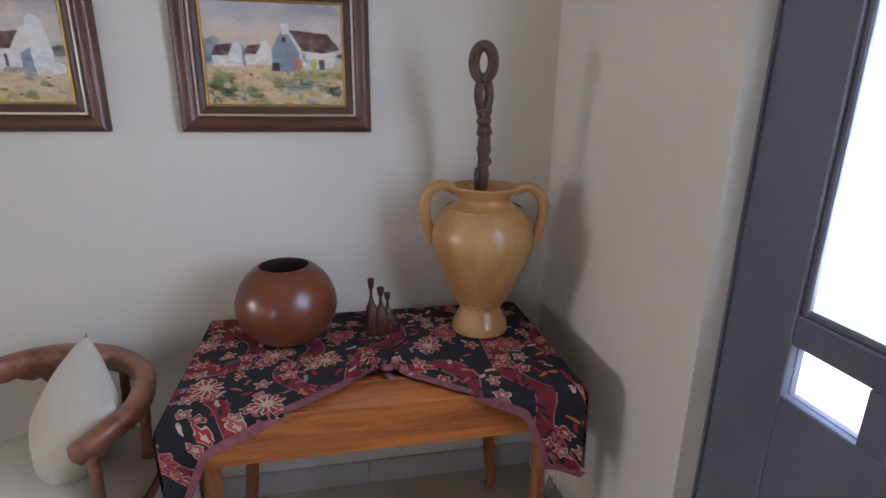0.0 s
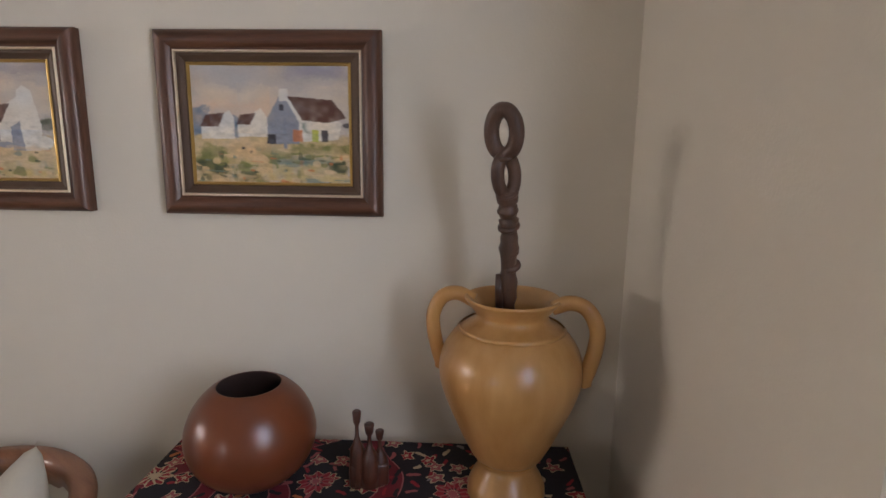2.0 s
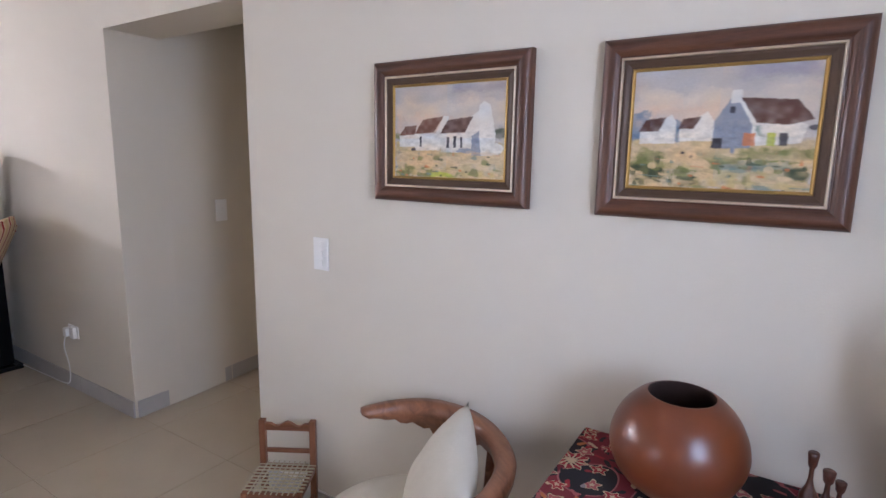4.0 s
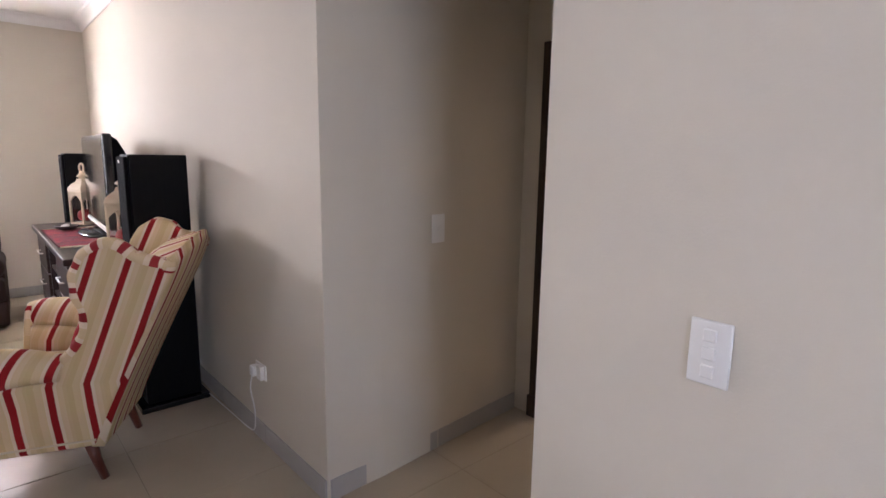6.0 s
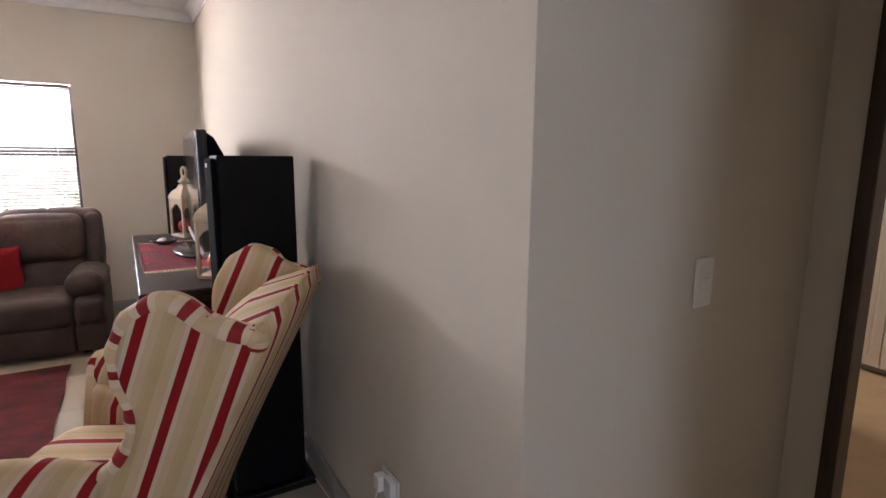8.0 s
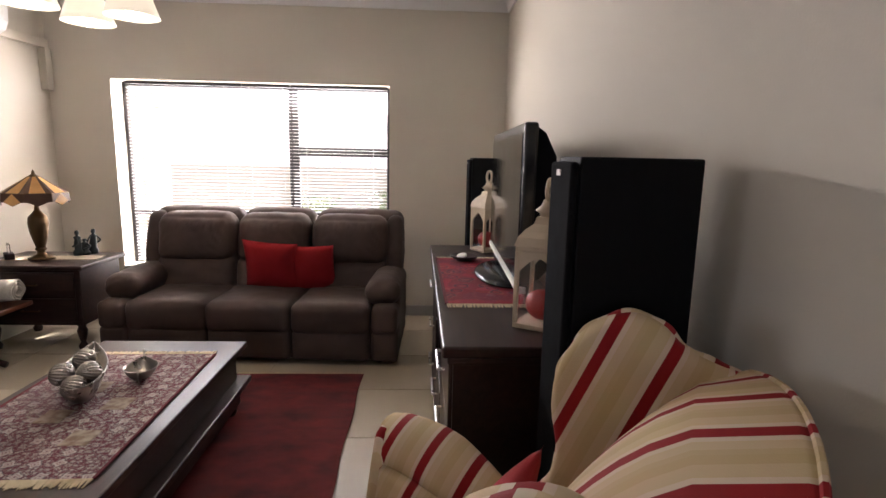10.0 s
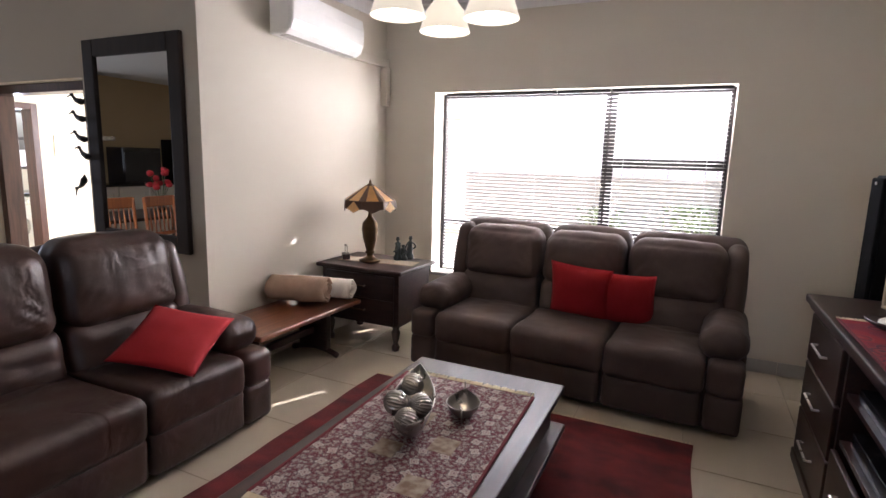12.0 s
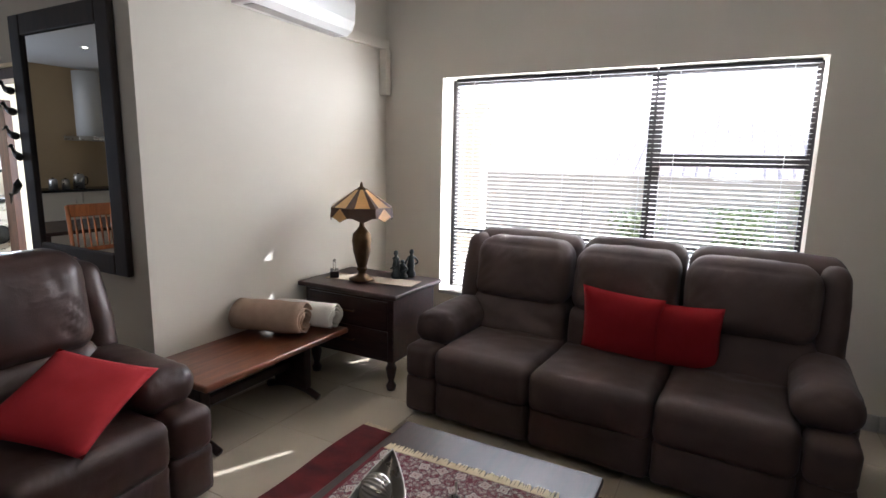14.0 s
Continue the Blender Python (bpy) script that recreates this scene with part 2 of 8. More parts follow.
def blob(x0, x1, y0, y1, z0, z1, e=0.35, n=20, lump=0.0, seed=0, top=None):
    """An upholstered body: a rounded box (superellipsoid); top(x, y) may lift its upper side; lump makes it uneven."""
    bm = bmesh.new()
    cx, cy, cz = (x0 + x1) / 2, (y0 + y1) / 2, (z0 + z1) / 2
    ax, ay, az = (x1 - x0) / 2, (y1 - y0) / 2, (z1 - z0) / 2

    def f(c, p):
        return math.copysign(abs(c) ** p, c)
    rings = []
    for i in range(n + 1):
        ph = -math.pi / 2 + math.pi * i / n
        ring = []
        for k in range(2 * n):
            th = math.pi * k / n
            p = Vector((cx + ax * f(math.cos(ph), e) * f(math.cos(th), e), cy + ay * f(math.cos(ph), e) * f(math.sin(th), e), cz + az * f(math.sin(ph), e)))
            if lump:
                nn = noise.noise_vector(p * 7 + Vector((seed, seed * 2, 0)))
                p += lump * nn
            if top and p.z > cz:
                p.z += top(p.x, p.y) * (p.z - cz) / az
            ring.append(p)
        rings.append(ring)
    vs = []
    for i, ring in enumerate(rings):
        if i in (0, n):
            vs.append([bm.verts.new(sum(ring, Vector()) / len(ring))])
        else:
            vs.append([bm.verts.new(p) for p in ring])
    for a, b in zip(vs, vs[1:]):
        for k in range(2 * n):
            q = [a[k % len(a)], a[(k + 1) % len(a)], b[(k + 1) % len(b)], b[k % len(b)]]
            q = [w for i, w in enumerate(q) if w not in q[:i]]
            if len(q) > 2:
                bm.faces.new(q)
    return bm


def pad(x0, x1, y0, y1, z0, z1, r=0.06, h=0.024, crown=(0, 0, 0), lump=0.005, seed=0, creases=(), shape=None):
    """An upholstered body: an even grid over a rounded box, with crowned faces, soft lumps and drawn-in creases.
    A crease is (a, b, width, depth): a line from a to b along which the cover is pulled in."""
    bm = bmesh.new()
    c = Vector(((x0 + x1) / 2, (y0 + y1) / 2, (z0 + z1) / 2))
    a = Vector(((x1 - x0) / 2, (y1 - y0) / 2, (z1 - z0) / 2))
    r = min(r, a.x * 0.98, a.y * 0.98, a.z * 0.98)
    n = [max(3, int(2 * k / h)) for k in a]
    idx = {}

    def at(i, j, k):
        if (i, j, k) not in idx:
            u = [2 * q / m - 1 for q, m in zip((i, j, k), n)]
            p = Vector([t * w for t, w in zip(u, a)])
            q = Vector([max(-(w - r), min(w - r, t)) for t, w in zip(p, a)])
            d = (p - q).normalized()
            swell = [cr * max(0.0, (1 - u[(m + 1) % 3] ** 2) * (1 - u[(m + 2) % 3] ** 2)) for m, cr in enumerate(crown)]
            p = c + q + d * r + Vector([math.copysign(sw, t) * abs(t) ** 3 for sw, t in zip(swell, u)])
            if lump:
                p += d * (lump * noise.noise(p * 6 + Vector((seed * 3.1, seed * 1.7, 0))) + 0.45 * lump * noise.noise(p * 17 + Vector((seed, 0, seed * 2.3))))
            for ca, cb, width, depth in creases:
                ca, cb = Vector(ca), Vector(cb)
                t = max(0.0, min(1.0, (p - ca).dot(cb - ca) / (cb - ca).length_squared))
                e = (p - ca - (cb - ca) * t).length / width
                if e < 3:
                    p -= d * depth * (math.exp(-e * e) - 0.35 * math.exp(-(e - 1.6) ** 2)) * (1 - 0.6 * abs(2 * t - 1) ** 3)
            idx[(i, j, k)] = bm.verts.new(shape(p) if shape else p)
        return idx[(i, j, k)]
    for ax in range(3):
        b, d = (ax + 1) % 3, (ax + 2) % 3
        for side in (0, n[ax]):
            for p in range(n[b]):
                for q in range(n[d]):
                    f = []
                    for dp, dq in ((0, 0), (1, 0), (1, 1), (0, 1)):
                        g = [0, 0, 0]
                        g[ax], g[b], g[d] = side, p + dp, q + dq
                        f.append(at(*g))
                    bm.faces.new(f)
    return bm


def structure(name, bm, material, label, category="wall"):
    return solid(name, bm, material, label, category, "structure")


# ---- the shell ----
H = 2.84
NY = 1.83
structure("wall_north_pictures", box(-1.98, 0.90, NY, 2.12, 0, H), M["wall"], "plain warm grey painted wall with two pictures")
structure("wall_north_television", box(-8.43, -3.08, NY, 2.12, 0, H), M["wall"], "plain warm grey painted wall behind the television")
structure("wall_north_lintel", box(-3.08, -1.98, NY, 2.12, 2.13, H), M["wall"], "painted lintel over the hall opening")
structure("wall_hall_west", prism([(-3.08, 2.12), (-3.16, 3.15), (-3.40, 3.15), (-3.40, 2.12)], 0, 2.6), M["wall"], "painted hall wall with a light switch")
structure("wall_hall_east", box(-1.98, -1.76, 2.12, 3.15, 0, 2.6), M["wall"], "painted hall wall")
structure("ceiling_hall", box(-3.4, -1.76, 2.12, 3.15, 2.6, 2.7), M["ceiling"], "white painted hall ceiling", "ceiling")
structure("wall_hall_end_west", box(-3.4, -3.035, 3.15, 3.205, 0, 2.6), M["wall"], "painted wall beside the bedroom door")
structure("wall_hall_end_east", box(-2.11, -1.5, 3.15, 3.205, 0, 2.6), M["wall"], "painted wall beside the bedroom door")
structure("wall_hall_end_top", box(-3.035, -2.11, 3.15, 3.205, 2.10, 2.6), M["wall"], "painted wall over the bedroom door")
# bedroom beyond
structure("wall_bedroom_west", box(-5.4, -5.2, 3.33, 6.3, 0, 2.7), M["wall"], "painted bedroom wall")
structure("wall_bedroom_east", box(-1.2, -1.0, 3.33, 6.3, 0, 2.7), M["wall"], "painted bedroom wall")
structure("wall_bedroom_north", box(-5.4, -1.0, 6.15, 6.3, 0, 2.7), M["wall"], "painted bedroom wall behind the wardrobe")
structure("wall_bedroom_south", box(-5.4, -3.4, 3.15, 3.33, 0, 2.7), M["wall"], "painted bedroom wall")
structure("wall_bedroom_south_east", box(-1.5, -1.0, 3.15, 3.33, 0, 2.7), M["wall"], "painted bedroom wall")
structure("ceiling_bedroom", box(-5.4, -1.0, 3.33, 6.3, 2.6, 2.7), M["ceiling"], "white painted bedroom ceiling", "ceiling")
structure("floor_bedroom", box(-5.4, -1.0, 3.26, 6.3, -0.1, 0.008), M["carpet"], "tan cut-pile bedroom carpet", "floor")
# window wall
WX, WY0, WY1, WZ0, WZ1 = -8.13, -1.62, 0.79, 0.45, 2.10
structure("wall_west_south", box(-8.43, WX, -2.55, WY0, 0, H), M["wall"], "painted wall beside the window")
structure("wall_west_north", box(-8.43, WX, WY1, NY, 0, H), M["wall"], "painted wall beside the window")
structure("wall_west_sill", box(-8.43, WX, WY0, WY1, 0, WZ0), M["wall"], "painted wall under the window")
structure("wall_west_head", box(-8.43, WX, WY0, WY1, WZ1, H), M["wall"], "painted wall over the window")
# wall with the air conditioner and the wall with the mirror
structure("wall_south_aircon", prism([(-8.13, -2.14), (-8.13, -2.55), (-6.36, -2.55), (-6.36, -2.50), (-6.12, -2.50), (-6.12, -2.26)], 0, H), M["wall"], "painted wall below the air conditioner")
structure("wall_mirror_a", box(-6.34, -6.12, -3.42, -2.50, 0, H), M["wall"], "painted wall with the mirror")
structure("wall_mirror_b", box(-6.34, -6.12, -9.30, -4.84, 0, H), M["wall"], "painted wall beside the passage door")
structure("wall_mirror_top", box(-6.34, -6.12, -4.84, -3.42, 2.01, H), M["wall"], "painted wall over the passage door")
# bright passage and scullery beyond
PC = M["wall_cream"]
structure("wall_passage_north", box(-8.43, -6.34, -2.75, -2.55, 0, 2.7), PC, "cream painted passage wall")
structure("wall_passage_west_a", box(-8.8, -8.6, -3.5, -2.55, 0, 2.7), PC, "cream painted passage wall")
structure("wall_passage_west_b", box(-8.8, -8.6, -8.5, -5.2, 0, 2.7), PC, "cream painted passage wall")
structure("wall_passage_west_c", box(-8.8, -8.6, -5.2, -3.5, 0, 0.9), PC, "cream painted wall under the passage window")
structure("wall_passage_west_d", box(-8.8, -8.6, -5.2, -3.5, 2.2, 2.7), PC, "cream painted wall over the passage window")
structure("wall_passage_south_a", box(-8.6, -7.27, -6.35, -6.2, 0, 2.7), PC, "cream painted wall with a small picture")
structure("wall_passage_south_b", box(-6.50, -6.34, -6.35, -6.2, 0, 2.7), PC, "cream painted wall beside the scullery door")
structure("wall_passage_south_c", box(-7.27, -6.50, -6.35, -6.2, 2.0, 2.7), PC, "cream painted wall over the scullery door")
structure("wall_scullery_south_a", box(-8.6, -8.35, -8.5, -8.3, 0, 2.7), M["wall"], "painted scullery wall")
structure("wall_scullery_south_b", box(-7.55, -6.34, -8.5, -8.3, 0, 2.7), M["wall"], "painted scullery wall")
structure("wall_scullery_south_c", box(-8.35, -7.55, -8.5, -8.3, 0, 1.2), M["wall"], "painted wall under the scullery window")
structure("wall_scullery_south_d", box(-8.35, -7.55, -8.5, -8.3, 2.05, 2.7), M["wall"], "painted wall over the scullery window")
structure("ceiling_passage", box(-8.8, -6.34, -8.5, -2.55, 2.7, 2.8), M["ceiling"], "white passage ceiling", "ceiling")
# far sides of the open-plan part
structure("wall_south_kitchen", box(-6.34, 0.9, -9.5, -9.30, 0, H), M["wall_kitchen"], "mustard beige painted kitchen wall")
structure("wall_east_south", box(0.685, 0.90, -9.30, -0.12, 0, H), M["wall"], "painted wall beside the entrance door")
structure("wall_east_north", box(0.685, 0.90, 0.96, NY, 0, H), M["wall"], "painted wall in the corner behind the vase")
structure("wall_east_top", box(0.685, 0.90, -0.12, 0.96, 2.12, H), M["wall"], "painted wall over the entrance door")
structure("ceiling", box(-8.43, 0.9, -9.5, 2.12, H, H + 0.12), M["ceiling"], "white painted ceiling", "ceiling")
structure("floor", box(-9.0, 1.1, -9.6, 3.26, -0.2, -0.0025), M["grout"], "floor slab under the tiles", "floor")

# ---- more materials ----
def leather():
    """Brown leather: fine pebbled grain over soft wandering wrinkles."""
    m = surface("brown_leather", (0.060, 0.029, 0.022), 0.38, vary=0.5, scale=6, grain=0.3, grain_scale=90, tint=(0.024, 0.015, 0.013))
    n, l = m.node_tree.nodes, m.node_tree.links
    b = n["Principled BSDF"]
    tc = n.new("ShaderNodeTexCoord")
    pore = n.new("ShaderNodeTexVoronoi")
    pore.inputs["Scale"].default_value = 240
    fold = n.new("ShaderNodeTexNoise")
    fold.inputs["Scale"].default_value, fold.inputs["Detail"].default_value, fold.inputs["Distortion"].default_value = 4.0, 3, 0.8
    for t in (pore, fold):
        l.new(tc.outputs["Object"], t.inputs["Vector"])
    off, ridge = n.new("ShaderNodeMath"), n.new("ShaderNodeMath")
    off.operation, off.inputs[1].default_value = "SUBTRACT", 0.5
    ridge.operation = "ABSOLUTE"
    l.new(fold.outputs["Fac"], off.inputs[0])
    l.new(off.outputs[0], ridge.inputs[0])
    crease = n.new("ShaderNodeMapRange")
    crease.interpolation_type = "SMOOTHSTEP"
    crease.inputs["From Max"].default_value = 0.14
    l.new(ridge.outputs[0], crease.inputs["Value"])
    b1, b2 = n.new("ShaderNodeBump"), n.new("ShaderNodeBump")
    b1.inputs["Strength"].default_value, b1.inputs["Distance"].default_value = 0.42, 0.006
    b2.inputs["Strength"].default_value, b2.inputs["Distance"].default_value = 0.18, 0.002
    where, mask = n.new("ShaderNodeTexNoise"), n.new("ShaderNodeMapRange")
    where.inputs["Scale"].default_value = 2.6
    mask.inputs["From Min"].default_value, mask.inputs["From Max"].default_value = 0.44, 0.62
    l.new(tc.outputs["Object"], where.inputs["Vector"])
    l.new(where.outputs["Fac"], mask.inputs["Value"])
    patch = n.new("ShaderNodeMath")
    patch.operation = "MULTIPLY"
    l.new(crease.outputs[0], patch.inputs[0])
    l.new(mask.outputs[0], patch.inputs[1])
    l.new(patch.outputs[0], b1.inputs["Height"])
    l.new(pore.outputs["Distance"], b2.inputs["Height"])
    l.new(b1.outputs[0], b2.inputs["Normal"])
    l.new(b2.outputs[0], b.inputs["Normal"])
    return m


def _node(nt, kind, op=None, **sockets):
    n = nt.nodes.new(kind)
    if op:
        n.operation = op
    for k, v in sockets.items():
        n.inputs[int(k[1:])].default_value = v
    return n


def _ramp(nt, fac, steps):
    ra = nt.nodes.new("ShaderNodeValToRGB")
    ra.color_ramp.interpolation = "CONSTANT"
    e = ra.color_ramp.elements
    e[0].position, e[0].color = steps[0][0], (*steps[0][1], 1)
    e[1].position, e[1].color = steps[1][0], (*steps[1][1], 1)
    for p, c in steps[2:]:
        e.new(p).color = (*c, 1)
    nt.links.new(fac, ra.inputs[0])
    return ra.outputs[0]


def _over(nt, fac, under, above):
    mx = nt.nodes.new("ShaderNodeMix")
    mx.data_type = "RGBA"
    nt.links.new(fac, mx.inputs[0])
    nt.links.new(under, mx.inputs[6])
    nt.links.new(above, mx.inputs[7])
    return mx.outputs[2]


def _weave_bump(nt, b, tc):
    fn = nt.nodes.new("ShaderNodeTexNoise")
    fn.inputs["Scale"].default_value = 420
    nt.links.new(tc.outputs["Object"], fn.inputs["Vector"])
    bp = nt.nodes.new("ShaderNodeBump")
    bp.inputs["Strength"].default_value, bp.inputs["Distance"].default_value = 0.4, 0.002
    nt.links.new(fn.outputs["Fac"], bp.inputs["Height"])
    nt.links.new(bp.outputs[0], b.inputs["Normal"])


def _blossoms(nt, vec, scale, petals, depth, jitter):
    """Flower-shaped distance round scattered centres, and a random colour for each flower."""
    vo = _node(nt, "ShaderNodeTexVoronoi")
    vo.voronoi_dimensions = "2D"
    vo.inputs["Scale"].default_value, vo.inputs["Randomness"].default_value = scale, jitter
    nt.links.new(vec, vo.inputs["Vector"])
    d = _node(nt, "ShaderNodeVectorMath", "SUBTRACT")
    nt.links.new(vec, d.inputs[0])
    nt.links.new(vo.outputs["Position"], d.inputs[1])
    sp = nt.nodes.new("ShaderNodeSeparateXYZ")
    nt.links.new(d.outputs[0], sp.inputs[0])
    an = _node(nt, "ShaderNodeMath", "ARCTAN2")
    nt.links.new(sp.outputs["Y"], an.inputs[0])
    nt.links.new(sp.outputs["X"], an.inputs[1])
    sc = nt.nodes.new("ShaderNodeSeparateColor")
    nt.links.new(vo.outputs["Color"], sc.inputs[0])
    ph = _node(nt, "ShaderNodeMath", "MULTIPLY_ADD", _1=float(petals))
    nt.links.new(an.outputs[0], ph.inputs[0])
    turn = _node(nt, "ShaderNodeMath", "MULTIPLY", _1=6.28)
    nt.links.new(sc.outputs[2], turn.inputs[0])
    nt.links.new(turn.outputs[0], ph.inputs[2])
    co = _node(nt, "ShaderNodeMath", "COSINE")
    nt.links.new(ph.outputs[0], co.inputs[0])
    k = _node(nt, "ShaderNodeMath", "MULTIPLY_ADD", _1=depth, _2=1.0)
    nt.links.new(co.outputs[0], k.inputs[0])
    dist = _node(nt, "ShaderNodeMath", "MULTIPLY")
    nt.links.new(vo.outputs["Distance"], dist.inputs[0])
    nt.links.new(k.outputs[0], dist.inputs[1])
    return dist.outputs[0], sc.outputs[0]


def _below(nt, value, limit):
    n = _node(nt, "ShaderNodeMath", "LESS_THAN", _1=limit)
    nt.links.new(value, n.inputs[0])
    return n.outputs[0]


def floral(name):
    """Black cloth with red ribbons and embroidered flowers of several sizes and colours."""
    m, nt, b = _mat(name)
    l = nt.links
    tc, sp, cb = nt.nodes.new("ShaderNodeTexCoord"), nt.nodes.new("ShaderNodeSeparateXYZ"), nt.nodes.new("ShaderNodeCombineXYZ")
    l.new(tc.outputs["Object"], sp.inputs[0])
    u, v = _node(nt, "ShaderNodeMath", "MULTIPLY_ADD", _1=0.6), _node(nt, "ShaderNodeMath", "SUBTRACT")
    l.new(sp.outputs["Z"], u.inputs[0])
    l.new(sp.outputs["X"], u.inputs[2])
    l.new(sp.outputs["Y"], v.inputs[0])
    l.new(sp.outputs["Z"], v.inputs[1])
    l.new(u.outputs[0], cb.inputs[0])
    l.new(v.outputs[0], cb.inputs[1])
    wob = nt.nodes.new("ShaderNodeTexNoise")
    wob.inputs["Scale"].default_value, wob.inputs["Detail"].default_value = 26, 3
    l.new(cb.outputs[0], wob.inputs["Vector"])
    va = _node(nt, "ShaderNodeVectorMath", "MULTIPLY_ADD")
    va.inputs[1].default_value = (0.022, 0.022, 0)
    l.new(wob.outputs["Color"], va.inputs[0])
    l.new(cb.outputs[0], va.inputs[2])
    vec = va.outputs[0]
    black = (0.010, 0.007, 0.010)
    rn = nt.nodes.new("ShaderNodeTexNoise")
    rn.inputs["Scale"].default_value, rn.inputs["Detail"].default_value = 3.6, 0
    l.new(cb.outputs[0], rn.inputs["Vector"])
    out = _ramp(nt, rn.outputs["Fac"], [(0, black), (0.44, (0.30, 0.09, 0.09)), (0.449, (0.15, 0.008, 0.016)), (0.541, (0.30, 0.09, 0.09)), (0.55, black)])
    cream, orange, red, rose, grey = (0.46, 0.34, 0.21), (0.42, 0.13, 0.04), (0.27, 0.014, 0.022), (0.31, 0.075, 0.075), (0.22, 0.19, 0.19)
    # leaves and buds
    d, c = _blossoms(nt, vec, 30, 2, 0.55, 1.0)
    out = _over(nt, _below(nt, d, 0.22), out, _ramp(nt, c, [(0, black), (0.58, rose), (0.70, red), (0.82, cream), (0.89, orange), (0.96, grey)]))
    # small flowers with pale outlines
    d, c = _blossoms(nt, vec, 17, 5, 0.28, 1.0)
    tone = _ramp(nt, c, [(0, red), (0.30, rose), (0.50, orange), (0.62, red), (0.80, grey)])
    ring = _over(nt, _below(nt, d, 0.25), _ramp(nt, c, [(0, cream), (0.99, cream)]), tone)
    core = _over(nt, _below(nt, d, 0.10), ring, _ramp(nt, c, [(0, cream), (0.5, orange), (0.8, cream)]))
    pick = _below(nt, c, 0.46)
    both = _node(nt, "ShaderNodeMath", "MULTIPLY")
    l.new(_below(nt, d, 0.31), both.inputs[0])
    l.new(pick, both.inputs[1])
    out = _over(nt, both.outputs[0], out, core)
    # large many-petalled flowers
    d, c = _blossoms(nt, vec, 6.2, 9, 0.16, 0.8)
    big = _ramp(nt, d, [(0, orange), (0.05, cream), (0.085, black), (0.11, red), (0.22, cream), (0.235, black)])
    spoke, c2 = _blossoms(nt, vec, 6.2, 12, 0.9, 0.8)
    big = _over(nt, _below(nt, spoke, 0.10), big, _ramp(nt, c2, [(0, cream), (0.5, rose)]))
    sel = _node(nt, "ShaderNodeMath", "MULTIPLY")
    l.new(_below(nt, d, 0.24), sel.inputs[0])
    l.new(_below(nt, c, 0.75), sel.inputs[1])
    out = _over(nt, sel.outputs[0], out, big)
    l.new(out, b.inputs["Base Color"])
    b.inputs["Roughness"].default_value = 0.9
    _weave_bump(nt, b, tc)
    return m


def carpet(name):
    """A fine oriental weave: maroon ground, dense pale figures, rows of medallions and a few pale panels."""
    m, nt, b = _mat(name)
    l = nt.links
    tc = nt.nodes.new("ShaderNodeTexCoord")
    wob = nt.nodes.new("ShaderNodeTexNoise")
    wob.inputs["Scale"].default_value, wob.inputs["Detail"].default_value = 45, 2
    l.new(tc.outputs["Object"], wob.inputs["Vector"])
    va = _node(nt, "ShaderNodeVectorMath", "MULTIPLY_ADD")
    va.inputs[1].default_value = (0.010, 0.010, 0)
    l.new(wob.outputs["Color"], va.inputs[0])
    l.new(tc.outputs["Object"], va.inputs[2])
    vec = va.outputs[0]
    maroon, dark, cream, rose = (0.115, 0.018, 0.030), (0.030, 0.016, 0.030), (0.46, 0.40, 0.36), (0.24, 0.13, 0.13)
    d, c = _blossoms(nt, vec, 48, 4, 0.35, 0.9)
    out = _ramp(nt, d, [(0, maroon), (0.10, cream), (0.24, dark), (0.34, maroon), (0.47, cream), (0.53, maroon)])
    d, c = _blossoms(nt, vec, 13, 4, 0.22, 0.35)
    med = _ramp(nt, d, [(0, maroon), (0.05, cream), (0.11, rose), (0.15, cream), (0.24, dark)])
    sel = _node(nt, "ShaderNodeMath", "MULTIPLY")
    l.new(_below(nt, d, 0.27), sel.inputs[0])
    l.new(_below(nt, c, 0.80), sel.inputs[1])
    out = _over(nt, sel.outputs[0], out, med)
    l.new(out, b.inputs["Base Color"])
    b.inputs["Roughness"].default_value = 0.9
    _weave_bump(nt, b, tc)
    return m


